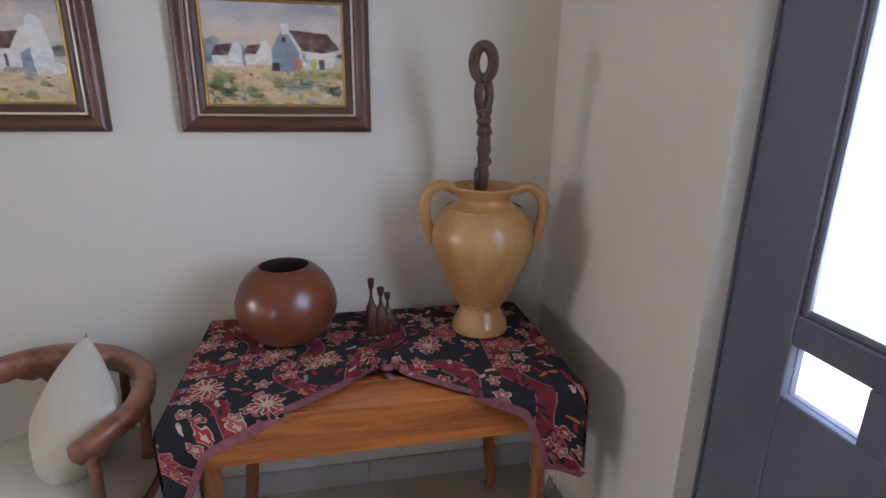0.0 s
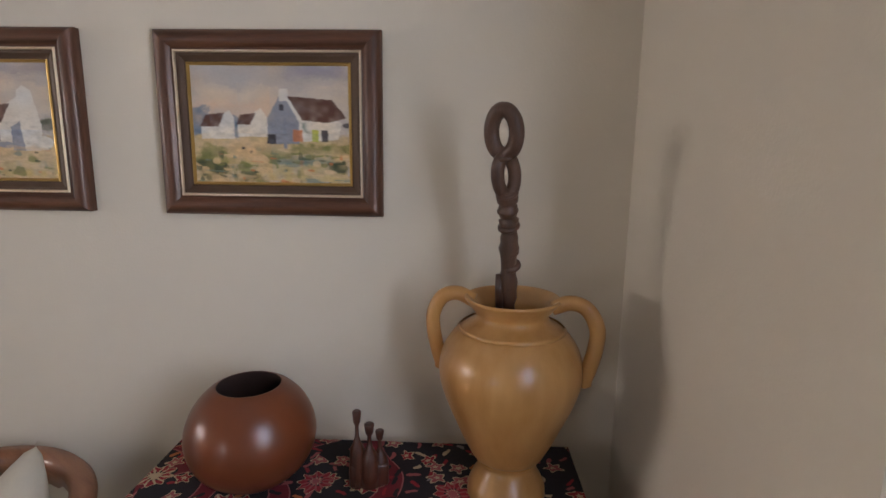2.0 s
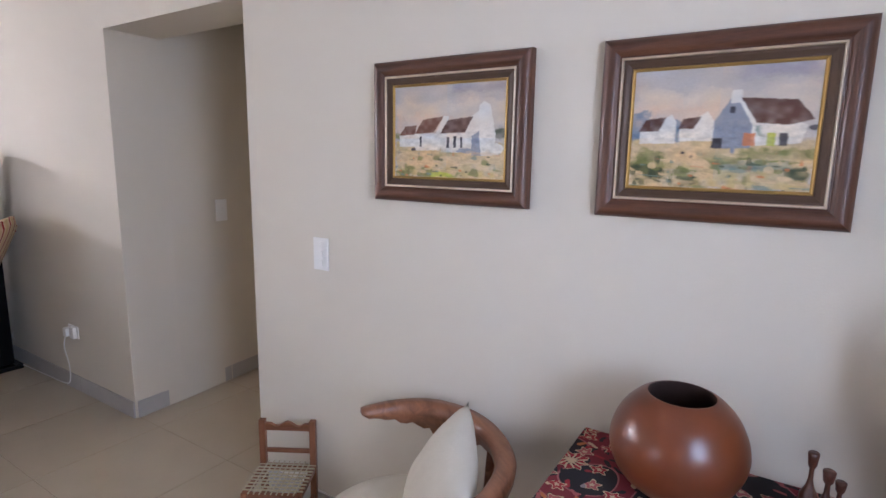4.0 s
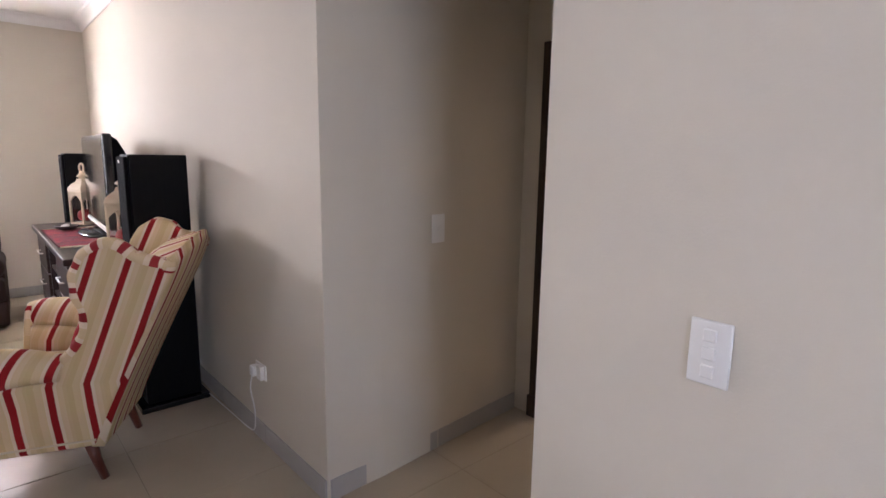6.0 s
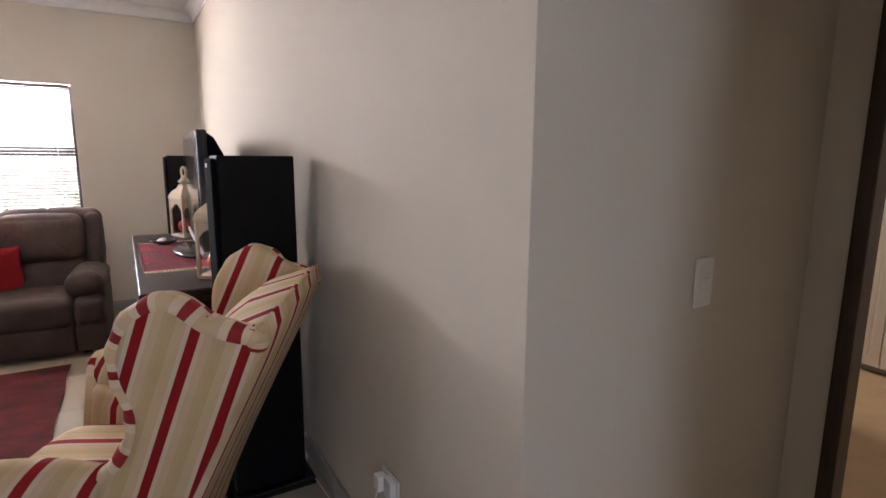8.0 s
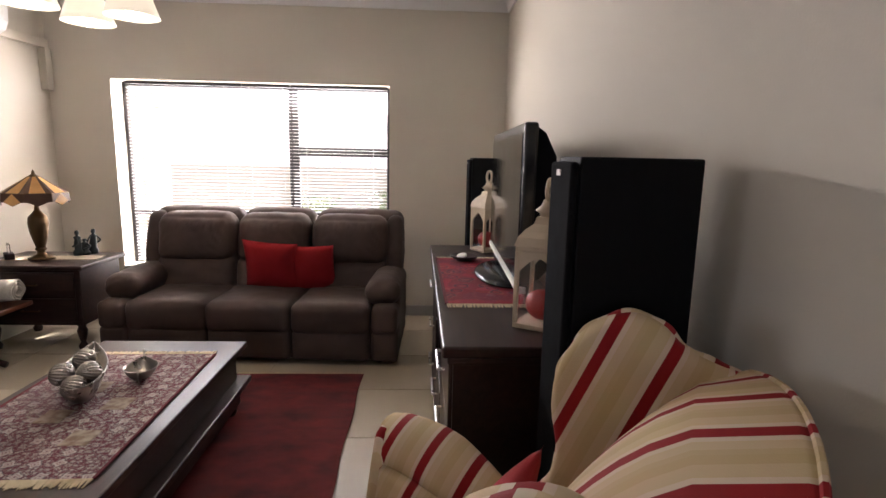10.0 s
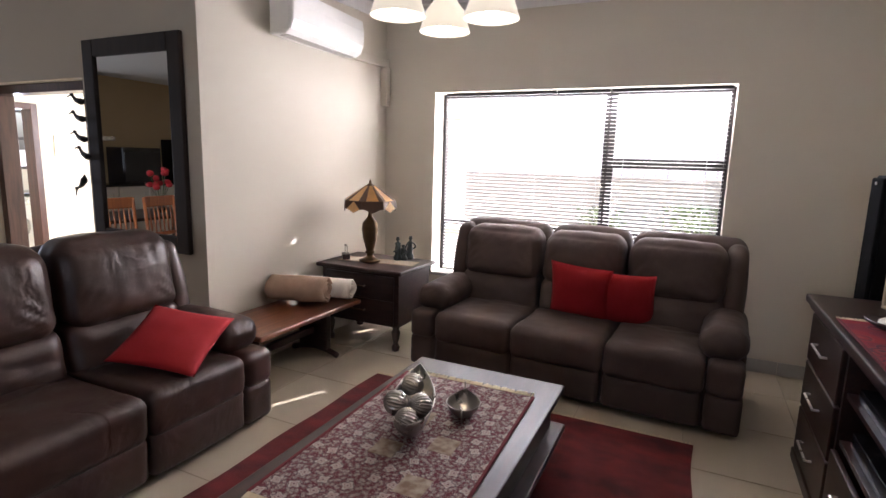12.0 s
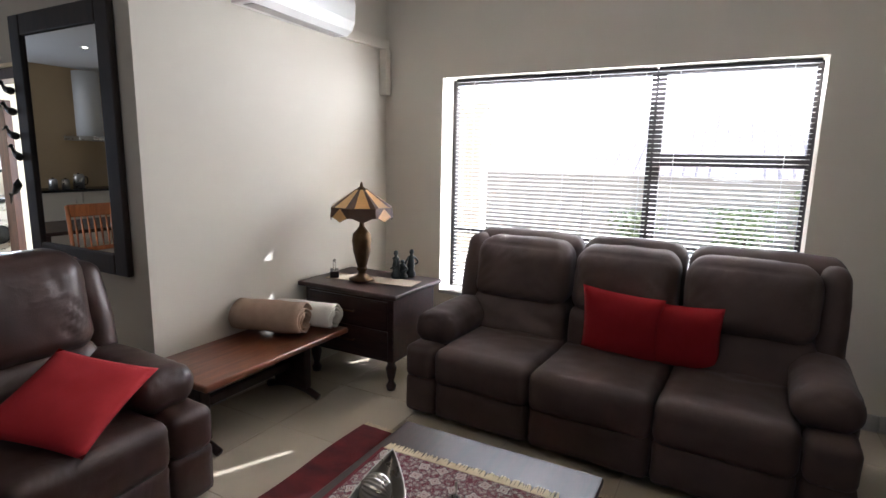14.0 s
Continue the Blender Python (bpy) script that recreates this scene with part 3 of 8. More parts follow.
def stripes(name, axis):
    """Cream and gold ticking with dark red bands, along one axis of the object."""
    m, nt, b = _mat(name)
    n, l = nt.nodes, nt.links
    tc, sp = n.new("ShaderNodeTexCoord"), n.new("ShaderNodeSeparateXYZ")
    l.new(tc.outputs["Object"], sp.inputs[0])
    mu, fr = n.new("ShaderNodeMath"), n.new("ShaderNodeMath")
    mu.operation, fr.operation = "MULTIPLY_ADD", "FRACT"
    mu.inputs[1].default_value, mu.inputs[2].default_value = 1 / 0.140, 0.44
    across = sp.outputs[axis]
    if axis == "Y":                          # the cloth follows the raked back on the sides
        up, sh = n.new("ShaderNodeMath"), n.new("ShaderNodeMath")
        up.operation, sh.operation = "SUBTRACT", "MULTIPLY_ADD"
        up.inputs[1].default_value, up.use_clamp = 0.50, True
        l.new(sp.outputs["Z"], up.inputs[0])
        sh.inputs[1].default_value = -0.42
        l.new(up.outputs[0], sh.inputs[0])
        l.new(across, sh.inputs[2])
        across = sh.outputs[0]
    l.new(across, mu.inputs[0])
    l.new(mu.outputs[0], fr.inputs[0])
    ra = n.new("ShaderNodeValToRGB")
    cr = ra.color_ramp
    cr.interpolation = "CONSTANT"
    bands = [(0.0, (0.62, 0.46, 0.25)), (0.16, (0.68, 0.52, 0.31)), (0.36, (0.76, 0.61, 0.46)), (0.45, (0.30, 0.008, 0.010)),
             (0.65, (0.76, 0.61, 0.46)), (0.74, (0.69, 0.53, 0.33)), (0.90, (0.64, 0.48, 0.27))]
    cr.elements[0].position, cr.elements[0].color = bands[0][0], (*bands[0][1], 1)
    cr.elements[1].position, cr.elements[1].color = bands[1][0], (*bands[1][1], 1)
    for p, c in bands[2:]:
        cr.elements.new(p).color = (*c, 1)
    l.new(fr.outputs[0], ra.inputs[0])
    nz = n.new("ShaderNodeTexNoise")
    nz.inputs["Scale"].default_value, nz.inputs["Detail"].default_value = 9, 6
    l.new(tc.outputs["Object"], nz.inputs["Vector"])
    mx = n.new("ShaderNodeMix")
    mx.data_type, mx.blend_type = "RGBA", "MULTIPLY"
    mx.inputs[0].default_value = 0.35
    l.new(ra.outputs[0], mx.inputs[6])
    l.new(nz.outputs["Color"], mx.inputs[7])
    hs = n.new("ShaderNodeMix")
    hs.data_type = "RGBA"
    hs.inputs[0].default_value = 0.5
    l.new(ra.outputs[0], hs.inputs[6])
    l.new(mx.outputs[2], hs.inputs[7])
    l.new(hs.outputs[2], b.inputs["Base Color"])
    b.inputs["Roughness"].default_value, b.inputs["Specular IOR Level"].default_value = 0.75, 0.25
    wv = n.new("ShaderNodeTexNoise")
    wv.inputs["Scale"].default_value = 350
    l.new(tc.outputs["Object"], wv.inputs["Vector"])
    bp = n.new("ShaderNodeBump")
    bp.inputs["Strength"].default_value, bp.inputs["Distance"].default_value = 0.3, 0.002
    l.new(wv.outputs["Fac"], bp.inputs["Height"])
    l.new(bp.outputs[0], b.inputs["Normal"])
    return m


def woven(name, base, motif, accent, cell=12.0, ribbon=None, rough=0.9, stretch=(1, 1, 1), lines=0.0):
    """A patterned textile: medallions in cells, outlines, and winding ribbons."""
    m, nt, b = _mat(name)
    n, l = nt.nodes, nt.links
    tc, mp = n.new("ShaderNodeTexCoord"), n.new("ShaderNodeMapping")
    mp.inputs["Scale"].default_value = stretch
    l.new(tc.outputs["Object"], mp.inputs["Vector"])
    wob = n.new("ShaderNodeTexNoise")
    wob.inputs["Scale"].default_value, wob.inputs["Detail"].default_value = cell * 1.5, 2
    l.new(mp.outputs[0], wob.inputs["Vector"])
    va = n.new("ShaderNodeVectorMath")
    va.operation = "MULTIPLY_ADD"
    l.new(wob.outputs["Color"], va.inputs[0])
    va.inputs[1].default_value = (0.6 / cell,) * 3
    l.new(mp.outputs[0], va.inputs[2])
    vo = n.new("ShaderNodeTexVoronoi")
    vo.inputs["Scale"].default_value = cell
    l.new(va.outputs[0], vo.inputs["Vector"])
    wv = n.new("ShaderNodeMath")
    wv.operation = "SINE"
    w0 = n.new("ShaderNodeMath")
    w0.operation = "MULTIPLY"
    w0.inputs[1].default_value = 26.0
    l.new(vo.outputs["Distance"], w0.inputs[0])
    l.new(w0.outputs[0], wv.inputs[0])
    ra = n.new("ShaderNodeValToRGB")
    e = ra.color_ramp.elements
    ra.color_ramp.interpolation = "CONSTANT"
    e[0].position, e[0].color = 0.0, (*accent, 1)
    e[1].position, e[1].color = 0.14, (*motif, 1)
    for p, c in ((0.24, base), (0.33, accent), (0.40, motif), (0.45, base)):
        e.new(p).color = (*c, 1)
    l.new(vo.outputs["Distance"], ra.inputs[0])
    # tint each medallion a little
    hm = n.new("ShaderNodeMix")
    hm.data_type, hm.blend_type = "RGBA", "MULTIPLY"
    hm.inputs[0].default_value = 0.45
    l.new(ra.outputs[0], hm.inputs[6])
    l.new(vo.outputs["Color"], hm.inputs[7])
    small = n.new("ShaderNodeTexVoronoi")
    small.inputs["Scale"].default_value = cell * 3.7
    l.new(va.outputs[0], small.inputs["Vector"])
    sr = n.new("ShaderNodeMapRange")
    sr.inputs["From Min"].default_value, sr.inputs["From Max"].default_value = 0.30, 0.24
    sr.inputs["To Max"].default_value = lines
    l.new(small.outputs["Distance"], sr.inputs["Value"])
    sm = n.new("ShaderNodeMix")
    sm.data_type = "RGBA"
    sm.inputs[7].default_value = (*motif, 1)
    l.new(sr.outputs[0], sm.inputs[0])
    l.new(hm.outputs[2], sm.inputs[6])
    out = sm.outputs[2]
    if ribbon:
        rn = n.new("ShaderNodeTexNoise")
        rn.inputs["Scale"].default_value, rn.inputs["Detail"].default_value = cell * 0.42, 0
        l.new(mp.outputs[0], rn.inputs["Vector"])
        rr = n.new("ShaderNodeValToRGB")
        q = rr.color_ramp.elements
        rr.color_ramp.interpolation = "CONSTANT"
        q[0].position, q[0].color = 0.0, (0, 0, 0, 1)
        q[1].position, q[1].color = 0.47, (1, 1, 1, 1)
        q.new(0.53).color = (0, 0, 0, 1)
        l.new(rn.outputs["Fac"], rr.inputs[0])
        rm = n.new("ShaderNodeMix")
        rm.data_type = "RGBA"
        rm.inputs[7].default_value = (*ribbon, 1)
        l.new(rr.outputs[0], rm.inputs[0])
        l.new(out, rm.inputs[6])
        out = rm.outputs[2]
    l.new(out, b.inputs["Base Color"])
    b.inputs["Roughness"].default_value = rough
    fn = n.new("ShaderNodeTexNoise")
    fn.inputs["Scale"].default_value = 420
    l.new(tc.outputs["Object"], fn.inputs["Vector"])
    bp = n.new("ShaderNodeBump")
    bp.inputs["Strength"].default_value, bp.inputs["Distance"].default_value = 0.4, 0.002
    l.new(fn.outputs["Fac"], bp.inputs["Height"])
    l.new(bp.outputs[0], b.inputs["Normal"])
    return m


M["leather"] = leather()
M["suede"] = surface("brown_suede_cloth", (0.072, 0.041, 0.031), 0.72, vary=0.5, scale=5, grain=0.3, grain_scale=140, bump=0.3, bump_scale=14, tint=(0.036, 0.022, 0.018), sheen=0.05)
M["stripe_x"], M["stripe_y"] = stripes("striped_ticking", "X"), stripes("striped_ticking_side", "Y")
for _k, _c in (("red", (0.31, 0.010, 0.013)), ("cream", (0.74, 0.60, 0.44)), ("gold", (0.65, 0.49, 0.29))):
    M["ticking_" + _k] = surface("ticking_" + _k, _c, 0.75, vary=0.2, scale=9, grain=0.1, bump=0.25, bump_scale=350)
M["piping"] = surface("cord_piping", (0.62, 0.52, 0.36), 0.7, vary=0.1)
M["red_cloth"] = surface("red_cushion_cloth", (0.36, 0.006, 0.010), 0.85, vary=0.25, scale=9, grain=0.2, grain_scale=300, bump=0.3, bump_scale=400)
M["black"] = surface("black_gloss", (0.008, 0.008, 0.010), 0.18, vary=0.2, scale=5)
M["black_wood"] = surface("black_ash_veneer", (0.004, 0.004, 0.0045), 0.6, vary=0.3, scale=12, grain=0.2, stretch=(6, 6, 0.6))
M["black_wood"].node_tree.nodes["Principled BSDF"].inputs["Specular IOR Level"].default_value = 0.12
M["cloth_black"] = surface("speaker_cloth", (0.006, 0.006, 0.007), 0.9, vary=0.2, scale=10, bump=0.4, bump_scale=500)
M["cloth_black"].node_tree.nodes["Principled BSDF"].inputs["Specular IOR Level"].default_value = 0.08
M["dark_wood"] = wood("dark_mahogany", (0.010, 0.0045, 0.004), (0.036, 0.014, 0.011), 0.36, axis="X", coat=0.08)
M["dark_wood_y"] = wood("dark_mahogany_y", (0.010, 0.0045, 0.004), (0.036, 0.014, 0.011), 0.38, axis="Y", coat=0.05)
M["red_wood"] = wood("red_mahogany", (0.07, 0.020, 0.010), (0.19, 0.065, 0.030), 0.28, axis="X", coat=0.5)
M["chair_leg"] = wood("chair_leg_wood", (0.06, 0.012, 0.008), (0.14, 0.035, 0.02), 0.3, axis="Z")
M["silver"] = surface("polished_silver", (0.40, 0.375, 0.34), 0.28, 1.0, vary=0.3, scale=25)
M["cream_paint"] = surface("distressed_cream_metal", (0.64, 0.52, 0.37), 0.55, vary=0.3, scale=14, grain=0.15, tint=(0.46, 0.35, 0.22))
M["red_wax"] = surface("red_wax", (0.42, 0.02, 0.015), 0.45, vary=0.4, scale=20, bump=0.4, bump_scale=30)
M["rug"] = surface("red_pile_rug", (0.17, 0.010, 0.010), 0.95, vary=0.9, scale=5, grain=0.4, grain_scale=260, bump=0.6, bump_scale=300, tint=(0.055, 0.006, 0.008), stretch=(1.6, 1, 1))
M["fringe"] = surface("cotton_fringe", (0.66, 0.55, 0.36), 0.9, vary=0.4, scale=40, bump=0.3)
M["table_runner"] = carpet("patterned_runner")
M["unit_runner"] = woven("red_runner", (0.34, 0.015, 0.035), (0.42, 0.06, 0.07), (0.10, 0.012, 0.04), 10, lines=0.25)
M["runner_edge"] = surface("runner_border", (0.13, 0.010, 0.018), 0.9, vary=0.3, scale=30)
M["patch"] = surface("runner_patch", (0.42, 0.36, 0.28), 0.9, vary=1.0, scale=28, grain=0.3, grain_scale=120, tint=(0.20, 0.13, 0.09))
M["lace"] = surface("cream_lace", (0.40, 0.33, 0.24), 0.9, vary=0.4, scale=50, bump=0.4)
M["brass"] = surface("aged_bronze", (0.11, 0.07, 0.035), 0.38, 0.9, vary=0.4, scale=20, tint=(0.07, 0.045, 0.02))
M["amber"] = surface("amber_glass_panel", (0.75, 0.40, 0.09), 0.4, vary=0.4, scale=22, tint=(0.45, 0.20, 0.04))
M["amber"].node_tree.nodes["Principled BSDF"].inputs["Transmission Weight"].default_value = 0.55
M["amber_dark"] = surface("brown_glass_panel", (0.07, 0.028, 0.010), 0.5, vary=0.4, scale=22)
M["pewter"] = surface("dark_pewter", (0.05, 0.06, 0.06), 0.4, 0.6, vary=0.4, scale=30)
M["towel_brown"] = surface("tan_towel", (0.42, 0.29, 0.20), 0.95, vary=0.3, scale=20, bump=0.9, bump_scale=320)
M["towel_white"] = surface("white_towel", (0.70, 0.66, 0.58), 0.95, vary=0.2, scale=20, bump=0.9, bump_scale=320)
M["shade"] = surface("alabaster_glass", (0.78, 0.71, 0.56), 0.4, vary=0.2, scale=9)
_b = M["shade"].node_tree.nodes["Principled BSDF"]
_b.inputs["Emission Color"].default_value, _b.inputs["Emission Strength"].default_value = (1.0, 0.86, 0.60, 1), 0.10
M["bulb"] = glow("lit_bulb", (1.0, 0.88, 0.68), 6.0)
M["mirror"] = surface("mirror_glass", (0.80, 0.80, 0.78), 0.02, 1.0, vary=0.0)
_b = M["mirror"].node_tree.nodes["Principled BSDF"]
for _lk in list(_b.inputs["Roughness"].links):
    M["mirror"].node_tree.links.remove(_lk)
_b.inputs["Roughness"].default_value = 0.0
M["cord"] = surface("white_cable", (0.75, 0.75, 0.74), 0.5, vary=0.05)
M["iron"] = surface("black_iron", (0.012, 0.012, 0.012), 0.5, 0.5, vary=0.2)


# ---- trim of the living room ----
def cornice(name, a, b, into):
    """A cove between wall and ceiling from a to b; into points to the room."""
    bm = bmesh.new()
    a, b, into = Vector((*a, 0)), Vector((*b, 0)), Vector((*into, 0))
    prof = [(0.0, -0.095), (0.012, -0.095), (0.016, -0.085)] + [(0.018 + 0.062 * (1 - math.cos(t)), -0.08 + 0.062 * math.sin(t)) for t in [k * math.pi / 12 for k in range(1, 7)]] + [(0.088, -0.012), (0.092, 0.0), (0.0, 0.0)]
    ends = [[bm.verts.new(p + into * d + Vector((0, 0, H - 0.001 + z))) for d, z in prof] for p in (a, b)]
    for k in range(len(prof)):
        q = (k + 1) % len(prof)
        bm.faces.new((ends[0][k], ends[0][q], ends[1][q], ends[1][k]))
    bm.faces.new(ends[0])
    bm.faces.new(ends[1][::-1])
    return solid(name, bm, M["ceiling"], "white plaster cove cornice", "cornice", "structure")


cornice("trim_cornice_west", (-8.13, -2.10), (-8.13, 1.83), (1, 0))
cornice("trim_cornice_north", (-8.13, 1.83), (-1.0, 1.83), (0, -1))
cornice("trim_cornice_south", (-8.13, -2.14), (-6.12, -2.26), (0, 1))


def skirting(name, pieces, label="grey tile skirting along the wall"):
    """Tile skirting, laid piece by piece."""
    base = new(name)
    tagged(base, label, "skirting", "", "structure")
    for x0, x1, y0, y1 in pieces:
        along_x = (x1 - x0) > (y1 - y0)
        length = (x1 - x0) if along_x else (y1 - y0)
        k = max(1, round(length / 0.6))
        for i in range(k):
            a, b = i / k, (i + 1) / k
            if along_x:
                q = box(x0 + a * length + 0.0015, x0 + b * length - 0.0015, y0, y1, 0, 0.10, 0.002, 1)
            else:
                q = box(x0, x1, y0 + a * length + 0.0015, y0 + b * length - 0.0015, 0, 0.10, 0.002, 1)
            part("tile", q, M["skirt"], base)
    return base


skirting("baseboard_television", [(-8.12, -3.08, 1.819, 1.829)])
skirting("baseboard_pictures", [(-1.98, 0.68, 1.819, 1.829)])
skirting("baseboard_west", [(-8.129, -8.119, -2.1, 1.81)])
skirting("baseboard_east", [(0.674, 0.684, 0.962, 1.81)])
_hs = skirting("baseboard_hall", [(-3.078, -3.068, 1.84, 3.14)])
_hs.matrix_basis = Matrix.Translation((-3.08, 1.83, 0)) @ pose(0, 0, 0, 0, 0, 3.45) @ Matrix.Translation((3.08, -1.83, 0))
skirting("baseboard_aircon", [(-8.10, -6.13, -2.245, -2.235)])


# ---- window with blinds ----
def window_unit():
    w = new("window_1")
    tagged(w, "wide dark aluminium window with a transom and slatted blinds", "window", "", "structure")
    xo = -8.34
    f = 0.032
    for nm, y0, y1, z0, z1 in (("window_frame", WY0, WY0 + f, WZ0, WZ1), ("window_frame", WY1 - f, WY1, WZ0, WZ1), ("window_frame", WY0 + f, WY1 - f, WZ1 - f, WZ1),
                               ("window_frame", WY0 + f, WY1 - f, WZ0, WZ0 + f), ("mullion", -0.145, -0.055, WZ0 + f, WZ1 - f),
                               ("transom", -0.055, WY1 - f, 1.475, 1.555), ("transom", WY0 + f, -0.145, 0.905, 0.945), ("transom", -0.055, WY1 - f, 0.905, 0.945)):
        part(nm, box(xo - 0.03, xo + 0.03, y0, y1, z0, z1, 0.004, 1), M["frame_dark"], w)
    for y0, y1, z0, z1 in ((WY0 + f, -0.145, 0.945, WZ1 - f), (WY0 + f, -0.145, WZ0 + f, 0.905), (-0.055, WY1 - f, 1.555, WZ1 - f), (-0.055, WY1 - f, 0.945, 1.475), (-0.055, WY1 - f, WZ0 + f, 0.905)):
        p = part("pane", box(xo - 0.003, xo + 0.003, y0 - 0.006, y1 + 0.006, z0 - 0.006, z1 + 0.006), M["glass"], w, "clear window pane")
        p.visible_shadow = False
    part("window_sill", box(-8.31, -8.11, WY0 + 0.002, WY1 - 0.002, WZ0 - 0.02, WZ0 + 0.006, 0.003), M["skirt"], w, "grey tiled sill")
    return w


window_unit()


def venetian(y0, y1, label):
    """A blind with open horizontal slats, head rail, bottom rail and ladder cords."""
    b = thing("venetian_blind", label, "blind", (-8.235, (y0 + y1) / 2, WZ0), 0, "blinds in the window")
    w = (y1 - y0) / 2
    top = WZ1 - WZ0 - 0.004
    part("head_rail", box(-0.02, 0.02, -w, w, top - 0.022, top, 0.003, 1), M["frame_dark"], b, "dark metal head rail")
    bm = bmesh.new()
    ps = [(-0.0185, -0.0012), (-0.009, 0.0002), (0, 0.0006), (0.009, 0.0002), (0.0185, -0.0012)]
    g = [[[bm.verts.new((x, s * (w - 0.004), z + dz)) for x, z in ps] for dz in (0, 0.0007)] for s in (-1, 1)]
    for k in range(4):
        bm.faces.new((g[0][0][k], g[0][0][k + 1], g[1][0][k + 1], g[1][0][k]))
        bm.faces.new((g[0][1][k], g[1][1][k], g[1][1][k + 1], g[0][1][k + 1]))
    for k in (0, 4):
        bm.faces.new((g[0][0][k], g[1][0][k], g[1][1][k], g[0][1][k]))
    me = mesh_of(bm, "slat", M["slat"])
    z, n = 0.06, 0
    while z < top - 0.05:
        s = new("slat", me)
        s.parent = b
        s.matrix_basis = pose(0, 0, z, 0, 1 + 1.2 * math.sin(n * 1.7), 0)
        z += 0.030
        n += 1
    part("bottom_rail", box(-0.018, 0.018, -w, w, 0.03, 0.045, 0.003, 1), M["slat"], b)
    for f in (-0.8, -0.25, 0.25, 0.8) if w > 0.6 else (-0.7, 0.7):
        part("ladder_cord", tube([(0.02, f * w, 0.04), (0.02, f * w, top - 0.03)], 0.0012, 5), M["cord"], b)
    return b


# wide blind split in two; the added gap lets a sun streak in
venetian(WY0 + 0.075, -0.5335, "wide venetian blind with open pale slats")
venetian(-0.5265, -0.105, "venetian blind with open pale slats, split off beside the mullion for a sun streak")
venetian(-0.095, WY1 - 0.02, "narrow venetian blind with open pale slats")


# ---- seating ----
def sofa(at, rz, label, width, mid, cover, top, rim):
    """A three-seat recliner: seats that wrap round in front of the arms, pillow backs in front of a padded rim."""
    s = thing("leather_sofa", label, "sofa", at, rz, "brown recliner sofas")
    L = M[cover]
    hw, arm, lip = width / 2, 0.215, -0.49
    rnd = random.Random(int(width * 100))
    part("base", pad(-hw + 0.03, hw - 0.03, -0.42, 0.44, 0.03, 0.34, 0.03, 0.06, lump=0), L, s, smooth=True)
    for sg in (-1, 1):
        x0, x1 = sorted((sg * hw, sg * (hw - arm)))
        part("arm", pad(x0, x1, lip + 0.16, 0.36, 0.03, 0.50, 0.05, lump=0.005, seed=sg), L, s, smooth=True)
        xa, xb = sorted((sg * (hw + 0.01), sg * (hw - arm - 0.035)))
        xm = (xa + xb) / 2
        gather = [((xm + 0.028 * k, lip + 0.10, 0.58 - 0.012 * abs(k)), (xm + 0.040 * k, lip + 0.20, 0.60), 0.010, 0.010) for k in (-2.4, -1.2, 0, 1.2, 2.4)]
        part("arm_pad", pad(xa, xb, lip + 0.09, 0.30, 0.425, 0.605, 0.088, 0.018, (0, 0, 0.02), 0.006, 3 + sg, gather), L, s, "padded arm top, gathered at the front", smooth=True)
    for k in (-1, 0, 1):
        x0, x1 = (-mid / 2, mid / 2) if k == 0 else sorted((k * mid / 2, k * (hw - arm + 0.02)))
        x0, x1 = x0 + 0.003, x1 - 0.003
        w = x1 - x0
        xc = (x0 + x1) / 2
        sag = [((x0 + w * f, lip + 0.015, 0.40 + rnd.uniform(-0.02, 0.02)), (x0 + w * f + rnd.uniform(-0.03, 0.03), lip + 0.10, 0.46), 0.011, 0.007) for f in (0.2, 0.42, 0.63, 0.85)]
        sag += [((x0, lip, 0.345), (x1, lip, 0.345), 0.010, 0.008), ((x0 + 0.05, 0.05, 0.46), (xc, -0.02, 0.47), 0.03, 0.008), ((x1 - 0.05, 0.03, 0.46), (xc, -0.06, 0.47), 0.025, 0.007)]
        part("seat_cushion", pad(x0, x1, lip, 0.25, 0.235, 0.450, 0.052, 0.022, (0, 0.006, 0.020), 0.006, k + 2, sag), L, s, smooth=True)
        part("footrest_panel", pad(x0 + 0.002, x1 - 0.002, lip + 0.018, -0.36, 0.035, 0.265, 0.035, 0.03, (0, 0.008, 0), 0.006, k + 9), L, s, smooth=True)
        if k:
            xa, xb = sorted((k * hw, k * (hw - arm + 0.025)))
            part("seat_end", pad(xa, xb, lip + 0.004, lip + 0.235, 0.245, 0.440, 0.045, 0.018, (0, 0.003, 0.004), 0.004, k + 31), L, s, smooth=True)
            part("end_panel", pad(xa, xb, lip + 0.024, lip + 0.20, 0.035, 0.255, 0.022, 0.03, lump=0.003, seed=k + 41), L, s, smooth=True)
        # the padded rim behind, which turns forward as a wing at the ends
        xa, xb = (x0, x1) if k == 0 else sorted((k * mid / 2 + k * 0.003, k * (hw - 0.025)))

        def rake(p):
            return Vector((p.x, p.y + 0.10 * (p.z - 0.55), p.z))

        part("back_rim", pad(xa, xb, 0.25, 0.47, 0.06, rim, 0.085, 0.028, (0, 0.01, 0.012), 0.008, k + 51, shape=rake), L, s, smooth=True)
        if k:
            wa, wb = sorted((k * (hw - 0.145), k * (hw - 0.03)))

            def slope(p):
                t = max(0.0, (p.z - 0.5) / (rim - 0.5))
                return Vector((p.x, p.y + 0.12 * t * t, p.z - 0.02 * t))

            part("back_wing", pad(wa, wb, 0.10, 0.40, 0.42, rim - 0.004, 0.055, 0.024, (0.012, 0, 0), 0.006, k + 61, shape=slope), L, s, smooth=True)
